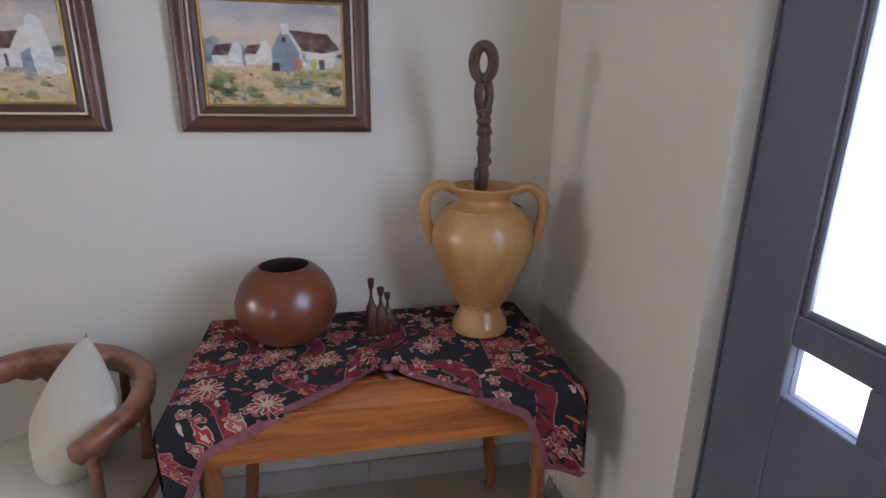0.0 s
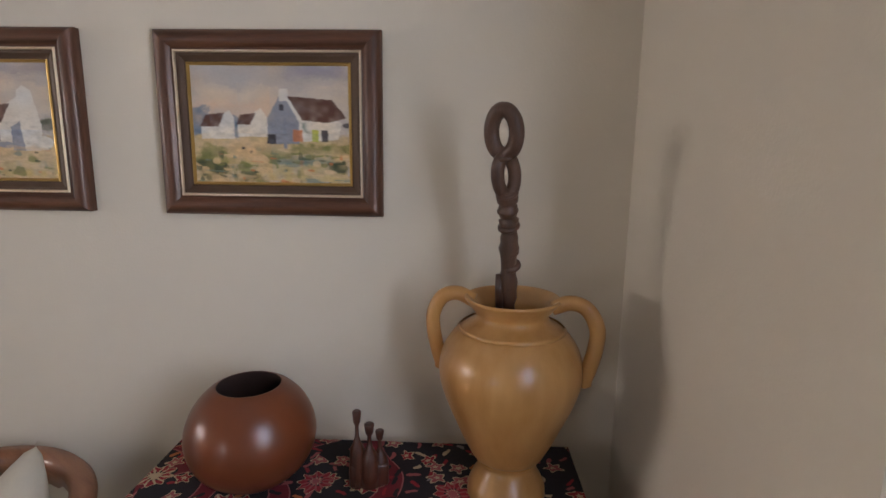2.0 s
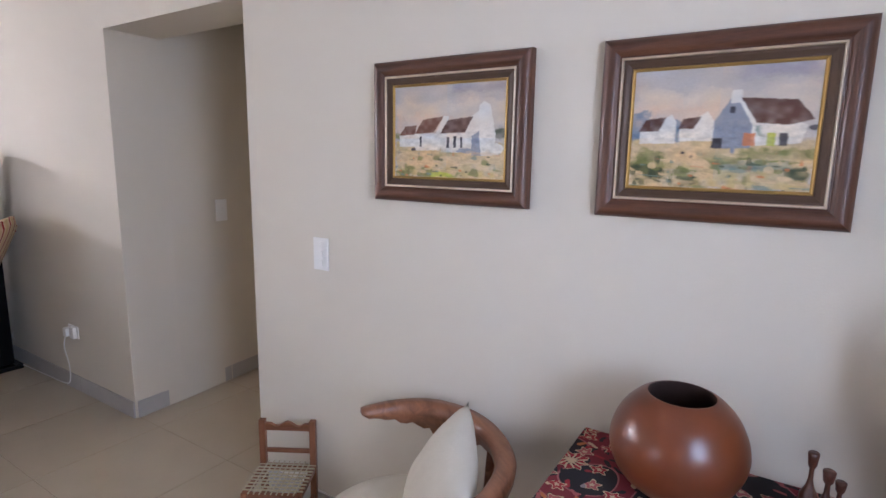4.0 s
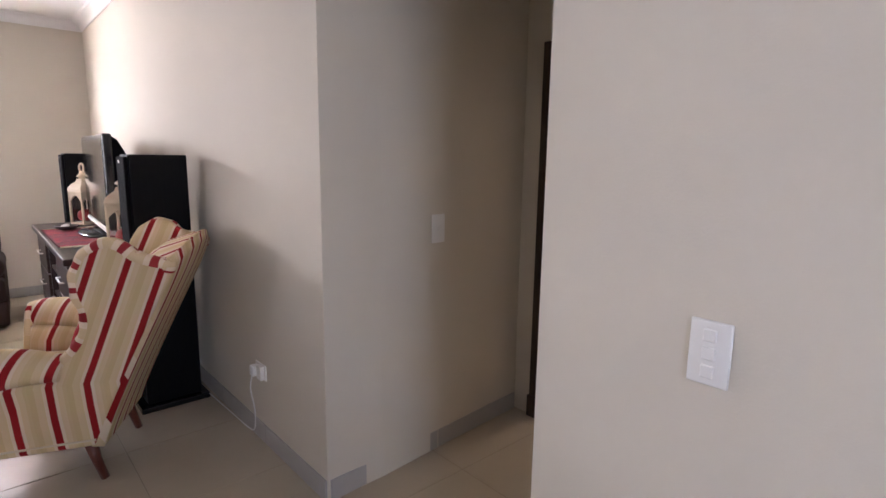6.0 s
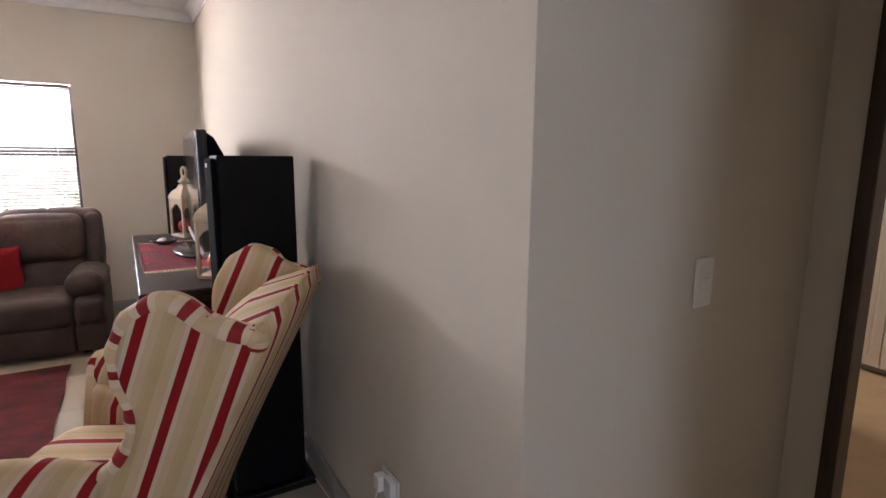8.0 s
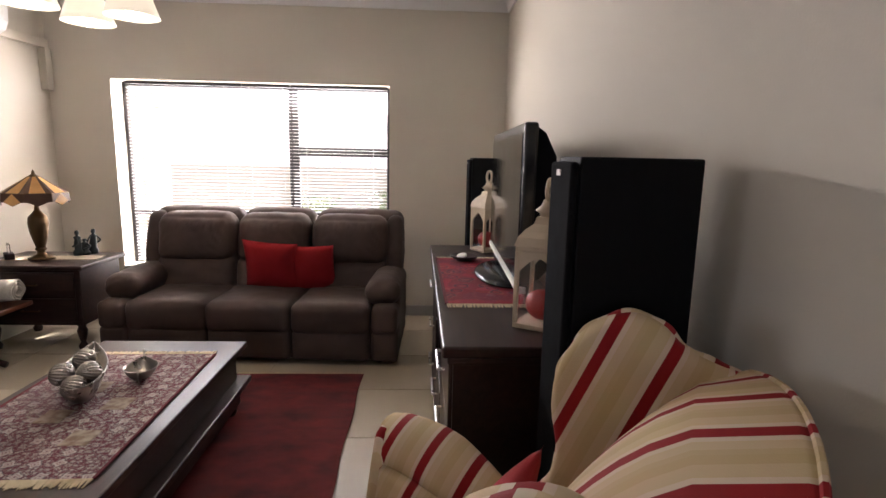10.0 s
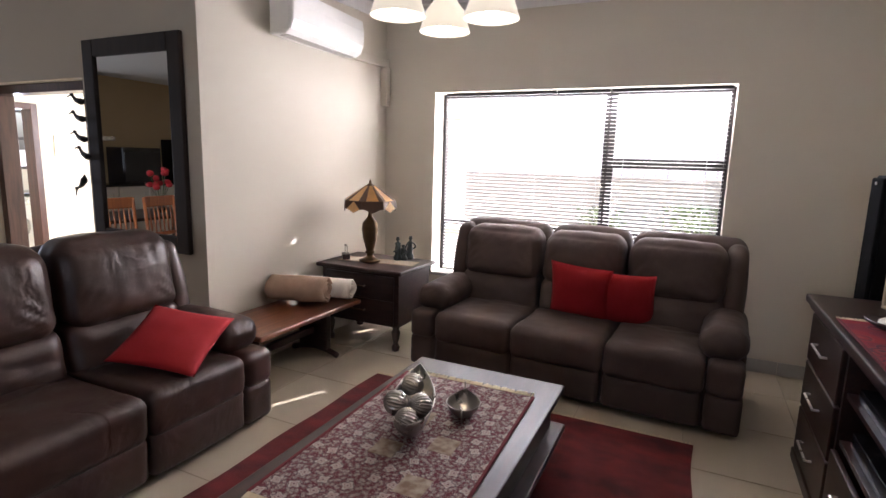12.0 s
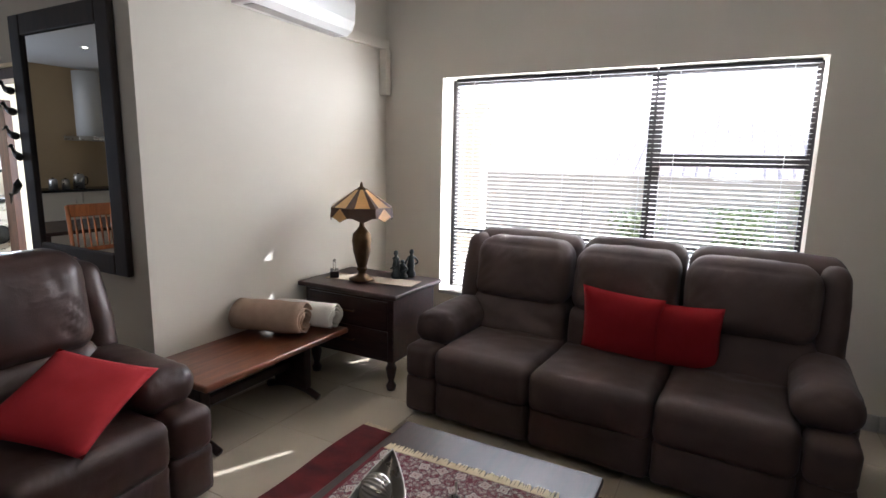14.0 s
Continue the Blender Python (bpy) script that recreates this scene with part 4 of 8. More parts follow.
        ca, cb = (x0 + 0.012, x1 - 0.012) if k == 0 else sorted((k * (mid / 2 + 0.012), k * (hw - 0.135)))
        cw, cx = cb - ca, (ca + cb) / 2

        def lean(p):
            return Vector((p.x, p.y + 0.17 * (p.z - 0.45), p.z))

        part("lumbar_cushion", pad(ca, cb, 0.04, 0.28, 0.38, 0.675, 0.07, 0.024, (0, 0.02, 0), 0.006, k + 71,
                                   [((ca, 0.05, 0.55), (cx, 0.03, 0.50), 0.03, 0.008), ((cb, 0.05, 0.52), (cx + 0.1, 0.03, 0.56), 0.03, 0.008)], lean), L, s, smooth=True)
        pull = []
        for i in range(6):                                    # gathers below the top edge
            f = (i + 0.6) / 6.2
            pull.append(((ca + cw * f, 0.02, top - 0.035), (ca + cw * (f + rnd.uniform(-0.05, 0.05)), 0.0, top - rnd.uniform(0.08, 0.15)), 0.011, 0.010))
        for q in (-1, 1):                                     # folds that fan out from the lower corners
            for i in range(3):
                pull.append(((cx + q * cw * 0.47, 0.02, 0.665 + 0.03 * i), (cx + q * cw * (0.22 + 0.05 * i), 0.0, 0.76 + 0.055 * i), 0.014, 0.009))
        part("back_cushion", pad(ca, cb, 0.02, 0.29, 0.625, top, 0.10, 0.019, (0, 0.032, 0.016), 0.007, k + 81, pull, lean), L, s, "plump gathered back cushion", smooth=True)
    for sx in (-1, 1):
        for sy in (-0.34, 0.40):
            part("foot", lathe([(0, 0), (0.03, 0), (0.035, 0.04), (0, 0.04)], 12, at=(sx * (hw - 0.14), sy, 0)), M["black"], s)
    return s


sofa((-7.36, -0.11, 0), 87.2, "dark brown three-seat recliner sofa under the window", 2.12, 0.60, "suede", 1.005, 1.035)
sofa((-4.73, -1.97, 0), 180, "dark brown leather recliner sofa with a red cushion beside the bench", 2.30, 0.79, "leather", 1.065, 1.015)


def cushion(at, rx, ry, rz, w, h, d, material, label, seed=0):
    ob = solid("cushion", puff(w, h, d, 18, 2.4, 0.010, seed), material, label, "cushion", smooth=True, group="scatter cushions" if material is M["red_cloth"] else "")
    ob.matrix_basis = pose(*at, rx, ry, rz)
    return ob


cushion((-7.325, -0.07, 0.635), 19, 4, 88, 0.42, 0.42, 0.13, M["red_cloth"], "plump red cloth cushion leaning on the sofa back", 1)
cushion((-7.345, 0.245, 0.615), 19, -1, 92, 0.34, 0.40, 0.12, M["red_cloth"], "plump red cloth cushion leaning on the sofa back", 2)
_c = cushion((0, 0, 0), 0, 0, 0, 0.44, 0.44, 0.09, M["red_cloth"], "red cloth cushion lying tilted against the sofa arm", 3)
_e1, _e2 = Vector((-0.87, -0.31, 0.38)).normalized(), Vector((-0.58, 0.80, -0.04))
_e2 = (_e2 - _e1 * _e1.dot(_e2)).normalized()
_c.matrix_basis = Matrix.Translation((-5.45, -1.745, 0.572)) @ Matrix((_e1, _e2.cross(_e1), _e2)).transposed().to_4x4()



def side_profile(pts, x0, x1, bevel=0.02):
    """A padded panel: an outline in y and z, given a thickness in x."""
    bm = bmesh.new()
    a = [bm.verts.new((x0, y, z)) for y, z in pts]
    b = [bm.verts.new((x1, y, z)) for y, z in pts]
    n = len(pts)
    for k in range(n):
        bm.faces.new((a[k], a[(k + 1) % n], b[(k + 1) % n], b[k]))
    fa, fb = bm.faces.new(a[::-1]), bm.faces.new(b)
    bmesh.ops.recalc_face_normals(bm, faces=bm.faces)
    es = [e for f in (fa, fb) for e in f.edges]
    bmesh.ops.bevel(bm, geom=es, offset=bevel, segments=4, profile=0.6, affect="EDGES")
    return bm


def edge_band(path, centre, sg):
    """A soft strip along the edge of a wing, its stripes running across it."""
    bm = bmesh.new()
    path = smooth_line(path, 3)
    rows, run = [], 0.0
    for i, p in enumerate(path):
        t = (path[min(i + 1, len(path) - 1)] - path[max(i - 1, 0)]).normalized()
        out = Vector((0, t.z, -t.y))
        if i == 0:
            turn = 1 if out.y > 0 or out.z > 0 else -1
        run += (p - path[i - 1]).length if i else 0.0
        x = centre(p.y, p.z)
        puffed = 0.003 * math.sin(run * 60)
        rows.append((run, [bm.verts.new(p + turn * out * o + Vector((x + sg * dx, 0, 0))) for dx, o in ((-0.006, -0.030), (-0.004, -0.002), (0.002, 0.003 + puffed), (0.016, 0.003 + puffed), (0.030, -0.001 + puffed), (0.042, -0.010), (0.046, -0.024), (0.044, -0.036))]))
    for (r0, a), (r1, b) in zip(rows, rows[1:]):
        f = (r0 / 0.125 + 0.25) % 1
        for k in range(7):
            face = bm.faces.new((a[k], a[k + 1], b[k + 1], b[k]))
            face.material_index = 0 if f < 0.26 else 1 if f < 0.45 or f > 0.85 else 2
    return bm


def wing_chair(at, rz):
    c = thing("wing_chair", "red and cream striped wing chair turned to the room", "armchair", at, rz)
    SX, SY = M["stripe_x"], M["stripe_y"]
    edge = smooth_line([(0, 0.15, 0.17), (0, 0.25, 0.40), (0, 0.42, 0.75), (0, 0.545, 0.99), (0, 0.535, 1.045), (0, 0.485, 1.06), (0, 0.42, 1.085), (0, 0.365, 1.13), (0, 0.30, 1.146),
                        (0, 0.215, 1.105), (0, 0.155, 1.01), (0, 0.145, 0.91), (0, 0.165, 0.80), (0, 0.13, 0.70), (0, 0.04, 0.60)], 4)
    outline = [(q.y, q.z) for q in edge] + [(0.0, 0.575), (-0.37, 0.575), (-0.38, 0.17)]

    def flare(y, z):
        """How far the sides stand out, wider to the top and at the front of the arms."""
        up = min(1.0, max(0.0, (z - 0.17) / 0.95))
        return 0.145 * up + min(1.0, max(0.0, (0.12 - y) / 0.5)) * (0.075 + 0.045 * min(1.0, max(0.0, (z - 0.30) / 0.28)))
    for sg in (-1, 1):
        a, b = sorted((sg * 0.185, sg * 0.265))
        bm = side_profile(outline, a, b, 0.030)
        for v in bm.verts:
            v.co.x += sg * flare(v.co.y, v.co.z)
        sp = part("side_panel", bm, SY, c, smooth=True)
        part("wing_edge", edge_band(edge[12:], lambda y, z: sg * (0.225 + flare(y, z)), sg), [M["ticking_red"], M["ticking_cream"], M["ticking_gold"]], sp, "padded edge strip with crosswise stripes", smooth=True)
        path = smooth_line([(sg * 0.31, 0.06, 0.575), (sg * 0.36, -0.06, 0.605), (sg * 0.425, -0.20, 0.615), (sg * 0.465, -0.33, 0.605), (sg * 0.475, -0.385, 0.59)], 5)
        part("arm_roll", tube(path, [0.060 + 0.032 * min(1, k / 9) for k in range(19)] + [0.082, 0.055], 18), SY, c, smooth=True)
        front = blob(sg * 0.45 - 0.078, sg * 0.45 + 0.078, -0.405, -0.355, 0.17, 0.675, 0.45, 12)
        for v in front.verts:
            v.co.x -= sg * 0.10 * max(0.0, (0.60 - v.co.z) / 0.43)
        part("front_scroll", front, SX, c, smooth=True)
        part("piping", tube([(sg * (0.269 + flare(y, 0.21)), y, 0.21) for y in (-0.37, -0.2, 0.0, 0.15)], 0.005, 6), M["piping"], c)
    back = bmesh.new()
    nx, nz = 20, 24
    sheets = []
    for s in (0, 1):
        g = []
        for i in range(nx + 1):
            u = 2 * i / nx - 1
            col = []
            for j in range(nz + 1):
                t = j / nz
                zz = 0.17 + (0.885 + 0.06 * (1 - u * u)) * t
                lean = 0.12 + 0.455 * t ** 1.1 - 0.045 * u * u * t
                thick = (0.17 + 0.05 * (1 - u * u)) * math.sqrt(max(0.0, 1 - t ** 7)) + 0.004
                yy = lean + 0.045 * math.sqrt(max(0.0, 1 - t ** 10)) if s else lean - thick * (0.65 + 0.35 * (1 - u * u))
                col.append(back.verts.new((u * (0.245 + 0.115 * t + (0.022 if s else 0.0)), yy + (0.014 if s else 0.0), zz)))
            g.append(col)
        for i in range(nx):
            for j in range(nz):
                back.faces.new((g[i][j], g[i + 1][j], g[i + 1][j + 1], g[i][j + 1]))
        sheets.append(g)
    g0, g1 = sheets
    for i in range(nx):
        for j in (0, nz):
            back.faces.new((g0[i][j], g0[i + 1][j], g1[i + 1][j], g1[i][j]))
    for j in range(nz):
        for i in (0, nx):
            back.faces.new((g0[i][j], g0[i][j + 1], g1[i][j + 1], g1[i][j]))
    part("backrest", back, SX, c, smooth=True)
    part("piping", tube([(u * 0.358, 0.12 + 0.455 - 0.045 * u * u + 0.012, 0.17 + 0.885 + 0.06 * (1 - u * u) + 0.002) for u in [-1 + k / 8 for k in range(17)]], 0.006, 6), SX, c)
    part("seat_frame", box(-0.255, 0.255, -0.36, 0.13, 0.17, 0.33, 0.02, 3), SX, c)
    part("seat_cushion", blob(-0.285, 0.285, -0.41, 0.12, 0.32, 0.47, 0.3, 16), SX, c, "thick striped seat cushion", smooth=True)
    for sx in (-1, 1):
        part("leg", tube([(sx * 0.255, -0.33, 0.0), (sx * 0.255, -0.335, 0.10), (sx * 0.25, -0.33, 0.19)], [0.018, 0.024, 0.03], 10), M["chair_leg"], c, "dark red wooden leg", smooth=True)
        part("leg", tube([(sx * 0.24, 0.16, 0.0), (sx * 0.24, 0.13, 0.10), (sx * 0.235, 0.11, 0.19)], [0.018, 0.022, 0.03], 10), M["chair_leg"], c, "dark red wooden leg", smooth=True)
    return c


wing_chair((-4.194, 1.104, 0), -28.5)
cushion((-4.213, 1.194, 0.680), -26, 0, -28.5, 0.31, 0.41, 0.10, M["red_cloth"], "red cloth cushion leaning in the striped chair", 5)


# ---- television wall ----
def tv_unit():
    u = thing("tv_cabinet", "long dark mahogany sideboard with drawers and metal handles", "cabinet", (-5.868, 1.42, 0))
    u.scale = (0.967, 1, 1)
    W, D = M["dark_wood"], 0.27
    part("top", box(-1.05, 1.05, -0.275, 0.26, 0.845, 0.885, 0.008), W, u)
    part("moulding", box(-1.03, 1.03, -0.255, 0.255, 0.815, 0.845, 0.008), W, u)
    part("side_panel", box(-1.01, -0.985, -0.235, 0.25, 0.06, 0.815), W, u)
    part("side_panel", box(0.985, 1.01, -0.235, 0.25, 0.06, 0.815), W, u)
    part("back_panel", box(-0.985, 0.985, 0.235, 0.25, 0.06, 0.815), W, u)
    part("plinth", box(-1.02, 1.02, -0.25, 0.25, 0, 0.06, 0.006), W, u)
    part("divider", box(-0.34, -0.315, -0.23, 0.235, 0.06, 0.815), W, u)
    part("divider", box(0.315, 0.34, -0.23, 0.235, 0.06, 0.815), W, u)
    part("shelf", box(-0.315, 0.315, -0.22, 0.235, 0.42, 0.44), W, u)
    part("shelf", box(-0.315, 0.315, -0.22, 0.235, 0.62, 0.64), W, u)
    for cx in (-0.662, 0.662):
        for k in range(3):
            z0 = 0.075 + k * 0.246
            dr = part("drawer", box(cx - 0.315, cx + 0.315, -0.248, -0.225, z0, z0 + 0.236, 0.006), W, u)
            part("handle", tube([(cx - 0.10, -0.25, z0 + 0.13), (cx - 0.10, -0.275, z0 + 0.13), (cx + 0.10, -0.275, z0 + 0.13), (cx + 0.10, -0.25, z0 + 0.13)], 0.006, 8), M["steel"], dr, "satin steel bar handle")
    dr = part("drawer", box(-0.31, 0.31, -0.248, -0.225, 0.075, 0.40, 0.006), W, u)
    part("handle", tube([(-0.10, -0.25, 0.30), (-0.10, -0.275, 0.30), (0.10, -0.275, 0.30), (0.10, -0.25, 0.30)], 0.006, 8), M["steel"], dr, "satin steel bar handle")
    return u


tv_unit()
for _nm, _z, _h, _lb in (("media_player", 0.441, 0.07, "black media player on the cabinet shelf"), ("decoder", 0.641, 0.05, "black decoder box on the cabinet shelf")):
    solid(_nm, box(-6.10, -5.68, 1.22, 1.50, _z, _z + _h, 0.004), M["black"], _lb, "electronics")


def speaker(at, rz, label):
    s = thing("tower_speaker", label, "loudspeaker", at, rz, "tower speakers")
    part("cabinet", box(-0.10, 0.10, -0.15, 0.15, 0.04, 1.487, 0.006), M["black_wood"], s)
    part("grille", box(-0.098, 0.098, -0.172, -0.15, 0.30, 1.475, 0.010, 3), M["cloth_black"], s, "black cloth grille")
    part("base", box(-0.13, 0.13, -0.19, 0.19, 0.0, 0.035, 0.006), M["black"], s, "black base plate")
    for z in (0.20, 0.12):
        part("driver", lathe([(0, 0), (0.03, 0.004), (0.035, -0.006), (0.05, -0.008), (0.058, 0.006), (0.062, 0.0)], 20), M["black"], s, smooth=True, m=pose(0, -0.152, z, 90, 0, 0))
    part("badge", box(-0.02, 0.02, -0.176, -0.171, 1.44, 1.455, 0.001, 1), M["silver"], s, "small silver badge")
    return s


speaker((-4.590, 1.594, 0), 0, "tall black tower speaker beside the sideboard")
speaker((-7.10, 1.585, 0), 0, "tall black tower speaker behind the far end of the sideboard")


def television():
    t = thing("television", "large black flat television on a round glossy foot", "television", (-5.90, 1.508, 0.893), -2.4)
    part("foot", lathe([(0, 0), (0.30, 0), (0.31, 0.008), (0.29, 0.02), (0.08, 0.028), (0, 0.028)], 40, sx=1.0, sy=0.5), M["black"], t, smooth=True)
    part("neck", box(-0.09, 0.09, 0.0, 0.05, 0.02, 0.12, 0.01), M["black"], t)
    part("bezel", box(-0.6185, 0.6185, -0.02, 0.035, 0.085, 0.728, 0.012, 3), M["black"], t)
    part("screen", box(-0.588, 0.588, -0.024, -0.019, 0.125, 0.690, 0.001, 1), M["screen"], t, "dark glossy screen")
    part("rear_housing", side_profile([(0.034, 0.10), (0.034, 0.715), (0.07, 0.69), (0.115, 0.60), (0.115, 0.16), (0.07, 0.11)], -0.585, 0.585, 0.012), M["cloth_black"], t)
    # silver lower edge; the window's reflection is put into its white colour
    part("chin_strip", box(-0.6185, 0.6185, -0.026, 0.012, 0.056, 0.086, 0.006), M["white"], t, "lower edge strip, coloured white for the window reflected in it")
    return t


M["screen"] = surface("television_screen", (0.018, 0.016, 0.015), 0.08, vary=0.1)
television()


def lantern(at, rz, hgt, w, label):
    """A square metal lantern with arched panes, a bell roof and a ring, and a red candle ball inside."""
    s = thing("lantern", label, "lantern", at, rz, "cream lanterns")
    C = M["cream_paint"]
    h1 = hgt * 0.58
    a = w / 2
    part("base", box(-a, a, -a, a, 0, 0.018, 0.004), C, s)
    part("rim", box(-a, a, -a, a, h1 - 0.012, h1 + 0.006, 0.004), C, s)
    for sx in (-1, 1):
        for sy in (-1, 1):
            part("corner_post", box(sx * a - (0.016 if sx > 0 else 0), sx * a + (0.016 if sx < 0 else 0), sy * a - (0.016 if sy > 0 else 0), sy * a + (0.016 if sy < 0 else 0), 0.018, h1 - 0.012, 0.002, 1), C, s)
    for k in range(4):
        m = pose(0, 0, 0, 0, 0, 90 * k)
        bm = bmesh.new()
        b = a - 0.016
        arch = [(-b, h1 - 0.012)] + [(-b + 2 * b * t, h1 - 0.020 - 0.055 * abs(2 * t - 1) ** 1.6 - 0.012) for t in [i / 12 for i in range(13)]] + [(b, h1 - 0.012)]
        f = [bm.verts.new((x, -a + 0.003, z)) for x, z in arch]
        g = [bm.verts.new((x, -a + 0.010, z)) for x, z in arch]
        n = len(f)
        for i in range(1, n - 2):
            top_a, top_b = ((arch[i][0], h1 - 0.012), (arch[i + 1][0], h1 - 0.012))
            va = [bm.verts.new((top_a[0], y, top_a[1])) for y in (-a + 0.003, -a + 0.010)]
            vb = [bm.verts.new((top_b[0], y, top_b[1])) for y in (-a + 0.003, -a + 0.010)]
            bm.faces.new((f[i], f[i + 1], vb[0], va[0]))
            bm.faces.new((g[i], g[i + 1], vb[1], va[1]))
            bm.faces.new((f[i], f[i + 1], g[i + 1], g[i]))
        part("arch", bm, C, s, m=m)
        p = part("pane", box(-b, b, -a + 0.011, -a + 0.013, 0.018, h1 - 0.012), M["glass"], s, "clear glass pane", m=m)
        p.visible_shadow = False
    roof = bmesh.new()
    prof = [(1.04, 0), (1.02, 0.04), (0.93, 0.30), (0.72, 0.55), (0.45, 0.75), (0.36, 1.0)]
    rings = [[roof.verts.new((sx * a * r, sy * a * r, h1 + 0.006 + z * hgt * 0.20)) for sx, sy in ((-1, -1), (1, -1), (1, 1), (-1, 1))] for r, z in prof]
    for p, q in zip(rings, rings[1:]):
        for k in range(4):
            roof.faces.new((p[k], p[(k + 1) % 4], q[(k + 1) % 4], q[k]))
    roof.faces.new(rings[-1])
    roof.faces.new(rings[0][::-1])
    part("roof", roof, C, s)
    zt = h1 + 0.006 + hgt * 0.20
    part("collar", lathe([(0, zt), (a * 0.32, zt), (a * 0.36, zt + 0.012), (a * 0.55, zt + 0.022), (a * 0.30, zt + 0.04), (a * 0.22, zt + 0.06), (0, zt + 0.062)], 16), C, s, smooth=True)
    r = hgt * 0.075
    ring = [(r * 0.75 * math.sin(t), 0, zt + 0.055 + r - r * math.cos(t)) for t in [2 * math.pi * i / 20 for i in range(21)]]
    part("ring", tube(ring, 0.008, 8), C, s, smooth=True)
    part("candle_ball", blob(-a * 0.72, a * 0.72, -a * 0.72, a * 0.72, 0.018, 0.018 + a * 1.3, 0.95, 12, 0.010, 4), M["red_wax"], s, "red candle ball with pale marks", smooth=True)
    return s


lantern((-5.088, 1.522, 0.886), -32, 0.50, 0.172, "large cream metal lantern with a red candle ball, on the sideboard")
lantern((-6.67, 1.515, 0.886), 27, 0.49, 0.165, "cream metal lantern with arched panes on the sideboard")


def fringe(parent, x, y0, y1, z, out, n, length, material):
    """Loose threads along one end of a cloth."""
    bm = bmesh.new()
    rnd = random.Random(int(abs(x) * 1000) + n)
    for i in range(n):
        y = y0 + (y1 - y0) * (i + 0.5) / n
        L = length * rnd.uniform(0.75, 1.1)
        dy = rnd.uniform(-0.006, 0.006)
        tube([(x, y, z + 0.002), (x + out * L * 0.5, y + dy * 0.6, z + 0.001), (x + out * L, y + dy, z + 0.0005)], [0.0032, 0.003, 0.002], 5, bm)
    ob = part("fringe", bm, material, parent, "tan cotton fringe")
    ob["kind"] = "stuff"
    return ob


def flat_cloth(name, label, at, rz, w, d, material, edge, both=True, thick=0.004):
    """A cloth lying flat, with slightly wavy borders."""
    c = thing(name, label, "cloth", at, rz)
    bm = bmesh.new()
    nx, ny = 28, 16
    g = [[bm.verts.new((w * (i / nx - 0.5), d * (j / ny - 0.5) + 0.006 * math.sin(i * 0.9) * (abs(j / ny - 0.5) * 2) ** 3, thick + 0.0012 * noise.noise(Vector((i * 0.4, j * 0.5, 1.0))))) for j in range(ny + 1)] for i in range(nx + 1)]
    for i in range(nx):
        for j in range(ny):
            bm.faces.new((g[i][j], g[i + 1][j], g[i + 1][j + 1], g[i][j + 1]))
    part("weave", bm, material, c, smooth=True)
    for s in (-1, 1):
        part("border", box(-w / 2, w / 2, s * d / 2 - 0.007, s * d / 2 + 0.007, 0.0005, thick + 0.003, 0.002, 1), edge, c)
        if both:
            fringe(c, s * w / 2, -d / 2, d / 2, 0.001, s, int(d / 0.0055), 0.045, M["fringe"])
    return c


flat_cloth("sideboard_runner", "red patterned runner with tan fringes on the sideboard", (-5.86, 1.355, 0.886), 0.5, 1.02, 0.35, M["unit_runner"], M["runner_edge"])


def trinket():
    t = thing("trinket_dish", "dark wooden trinket dish with a white disc on the runner", "ornament", (-6.29, 1.33, 0.892), 20)
    part("dish", lathe([(0, 0), (0.035, 0), (0.075, 0.02), (0.08, 0.032), (0.07, 0.03), (0.03, 0.012), (0, 0.01)], 20, sx=1.2), M["dark_wood"], t, smooth=True)
    part("disc", lathe([(0, 0.012), (0.028, 0.012), (0.030, 0.02), (0.026, 0.026), (0, 0.028)], 18, sx=1.3), M["white"], t, "white disc", smooth=True, m=pose(0.01, -0.01, 0.012, 22, 0, 0))


trinket()


# ---- rug, coffee table and what stands on it ----
def rug():
    r = thing("rug", "dark red pile rug with a pale fringe under the coffee table", "rug", (-5.57, -0.31, 0))
    bm = bmesh.new()
    w, d = 2.27, 2.02
    nx, ny = 60, 50
    g = []
    for i in range(nx + 1):
        col = []
        for j in range(ny + 1):
            x, y = w * (i / nx - 0.5), d * (j / ny - 0.5)
            y += 0.006 * math.sin(x * 9) if j in (0, ny) else 0
            col.append(bm.verts.new((x, y, 0.011 + 0.0015 * noise.noise(Vector((x * 6, y * 6, 0))))))
        g.append(col)
    for i in range(nx):
        for j in range(ny):
            bm.faces.new((g[i][j], g[i + 1][j], g[i + 1][j + 1], g[i][j + 1]))
    part("weave", bm, M["rug"], r, smooth=True)
    part("backing", box(-w / 2 + 0.004, w / 2 - 0.004, -d / 2 + 0.012, d / 2 - 0.012, 0.0005, 0.009), M["runner_edge"], r)
    for s in (-1, 1):
        fringe(r, s * w / 2, -d / 2, d / 2, 0.004, s, 190, 0.04, M["fringe"])
    return r


rug()


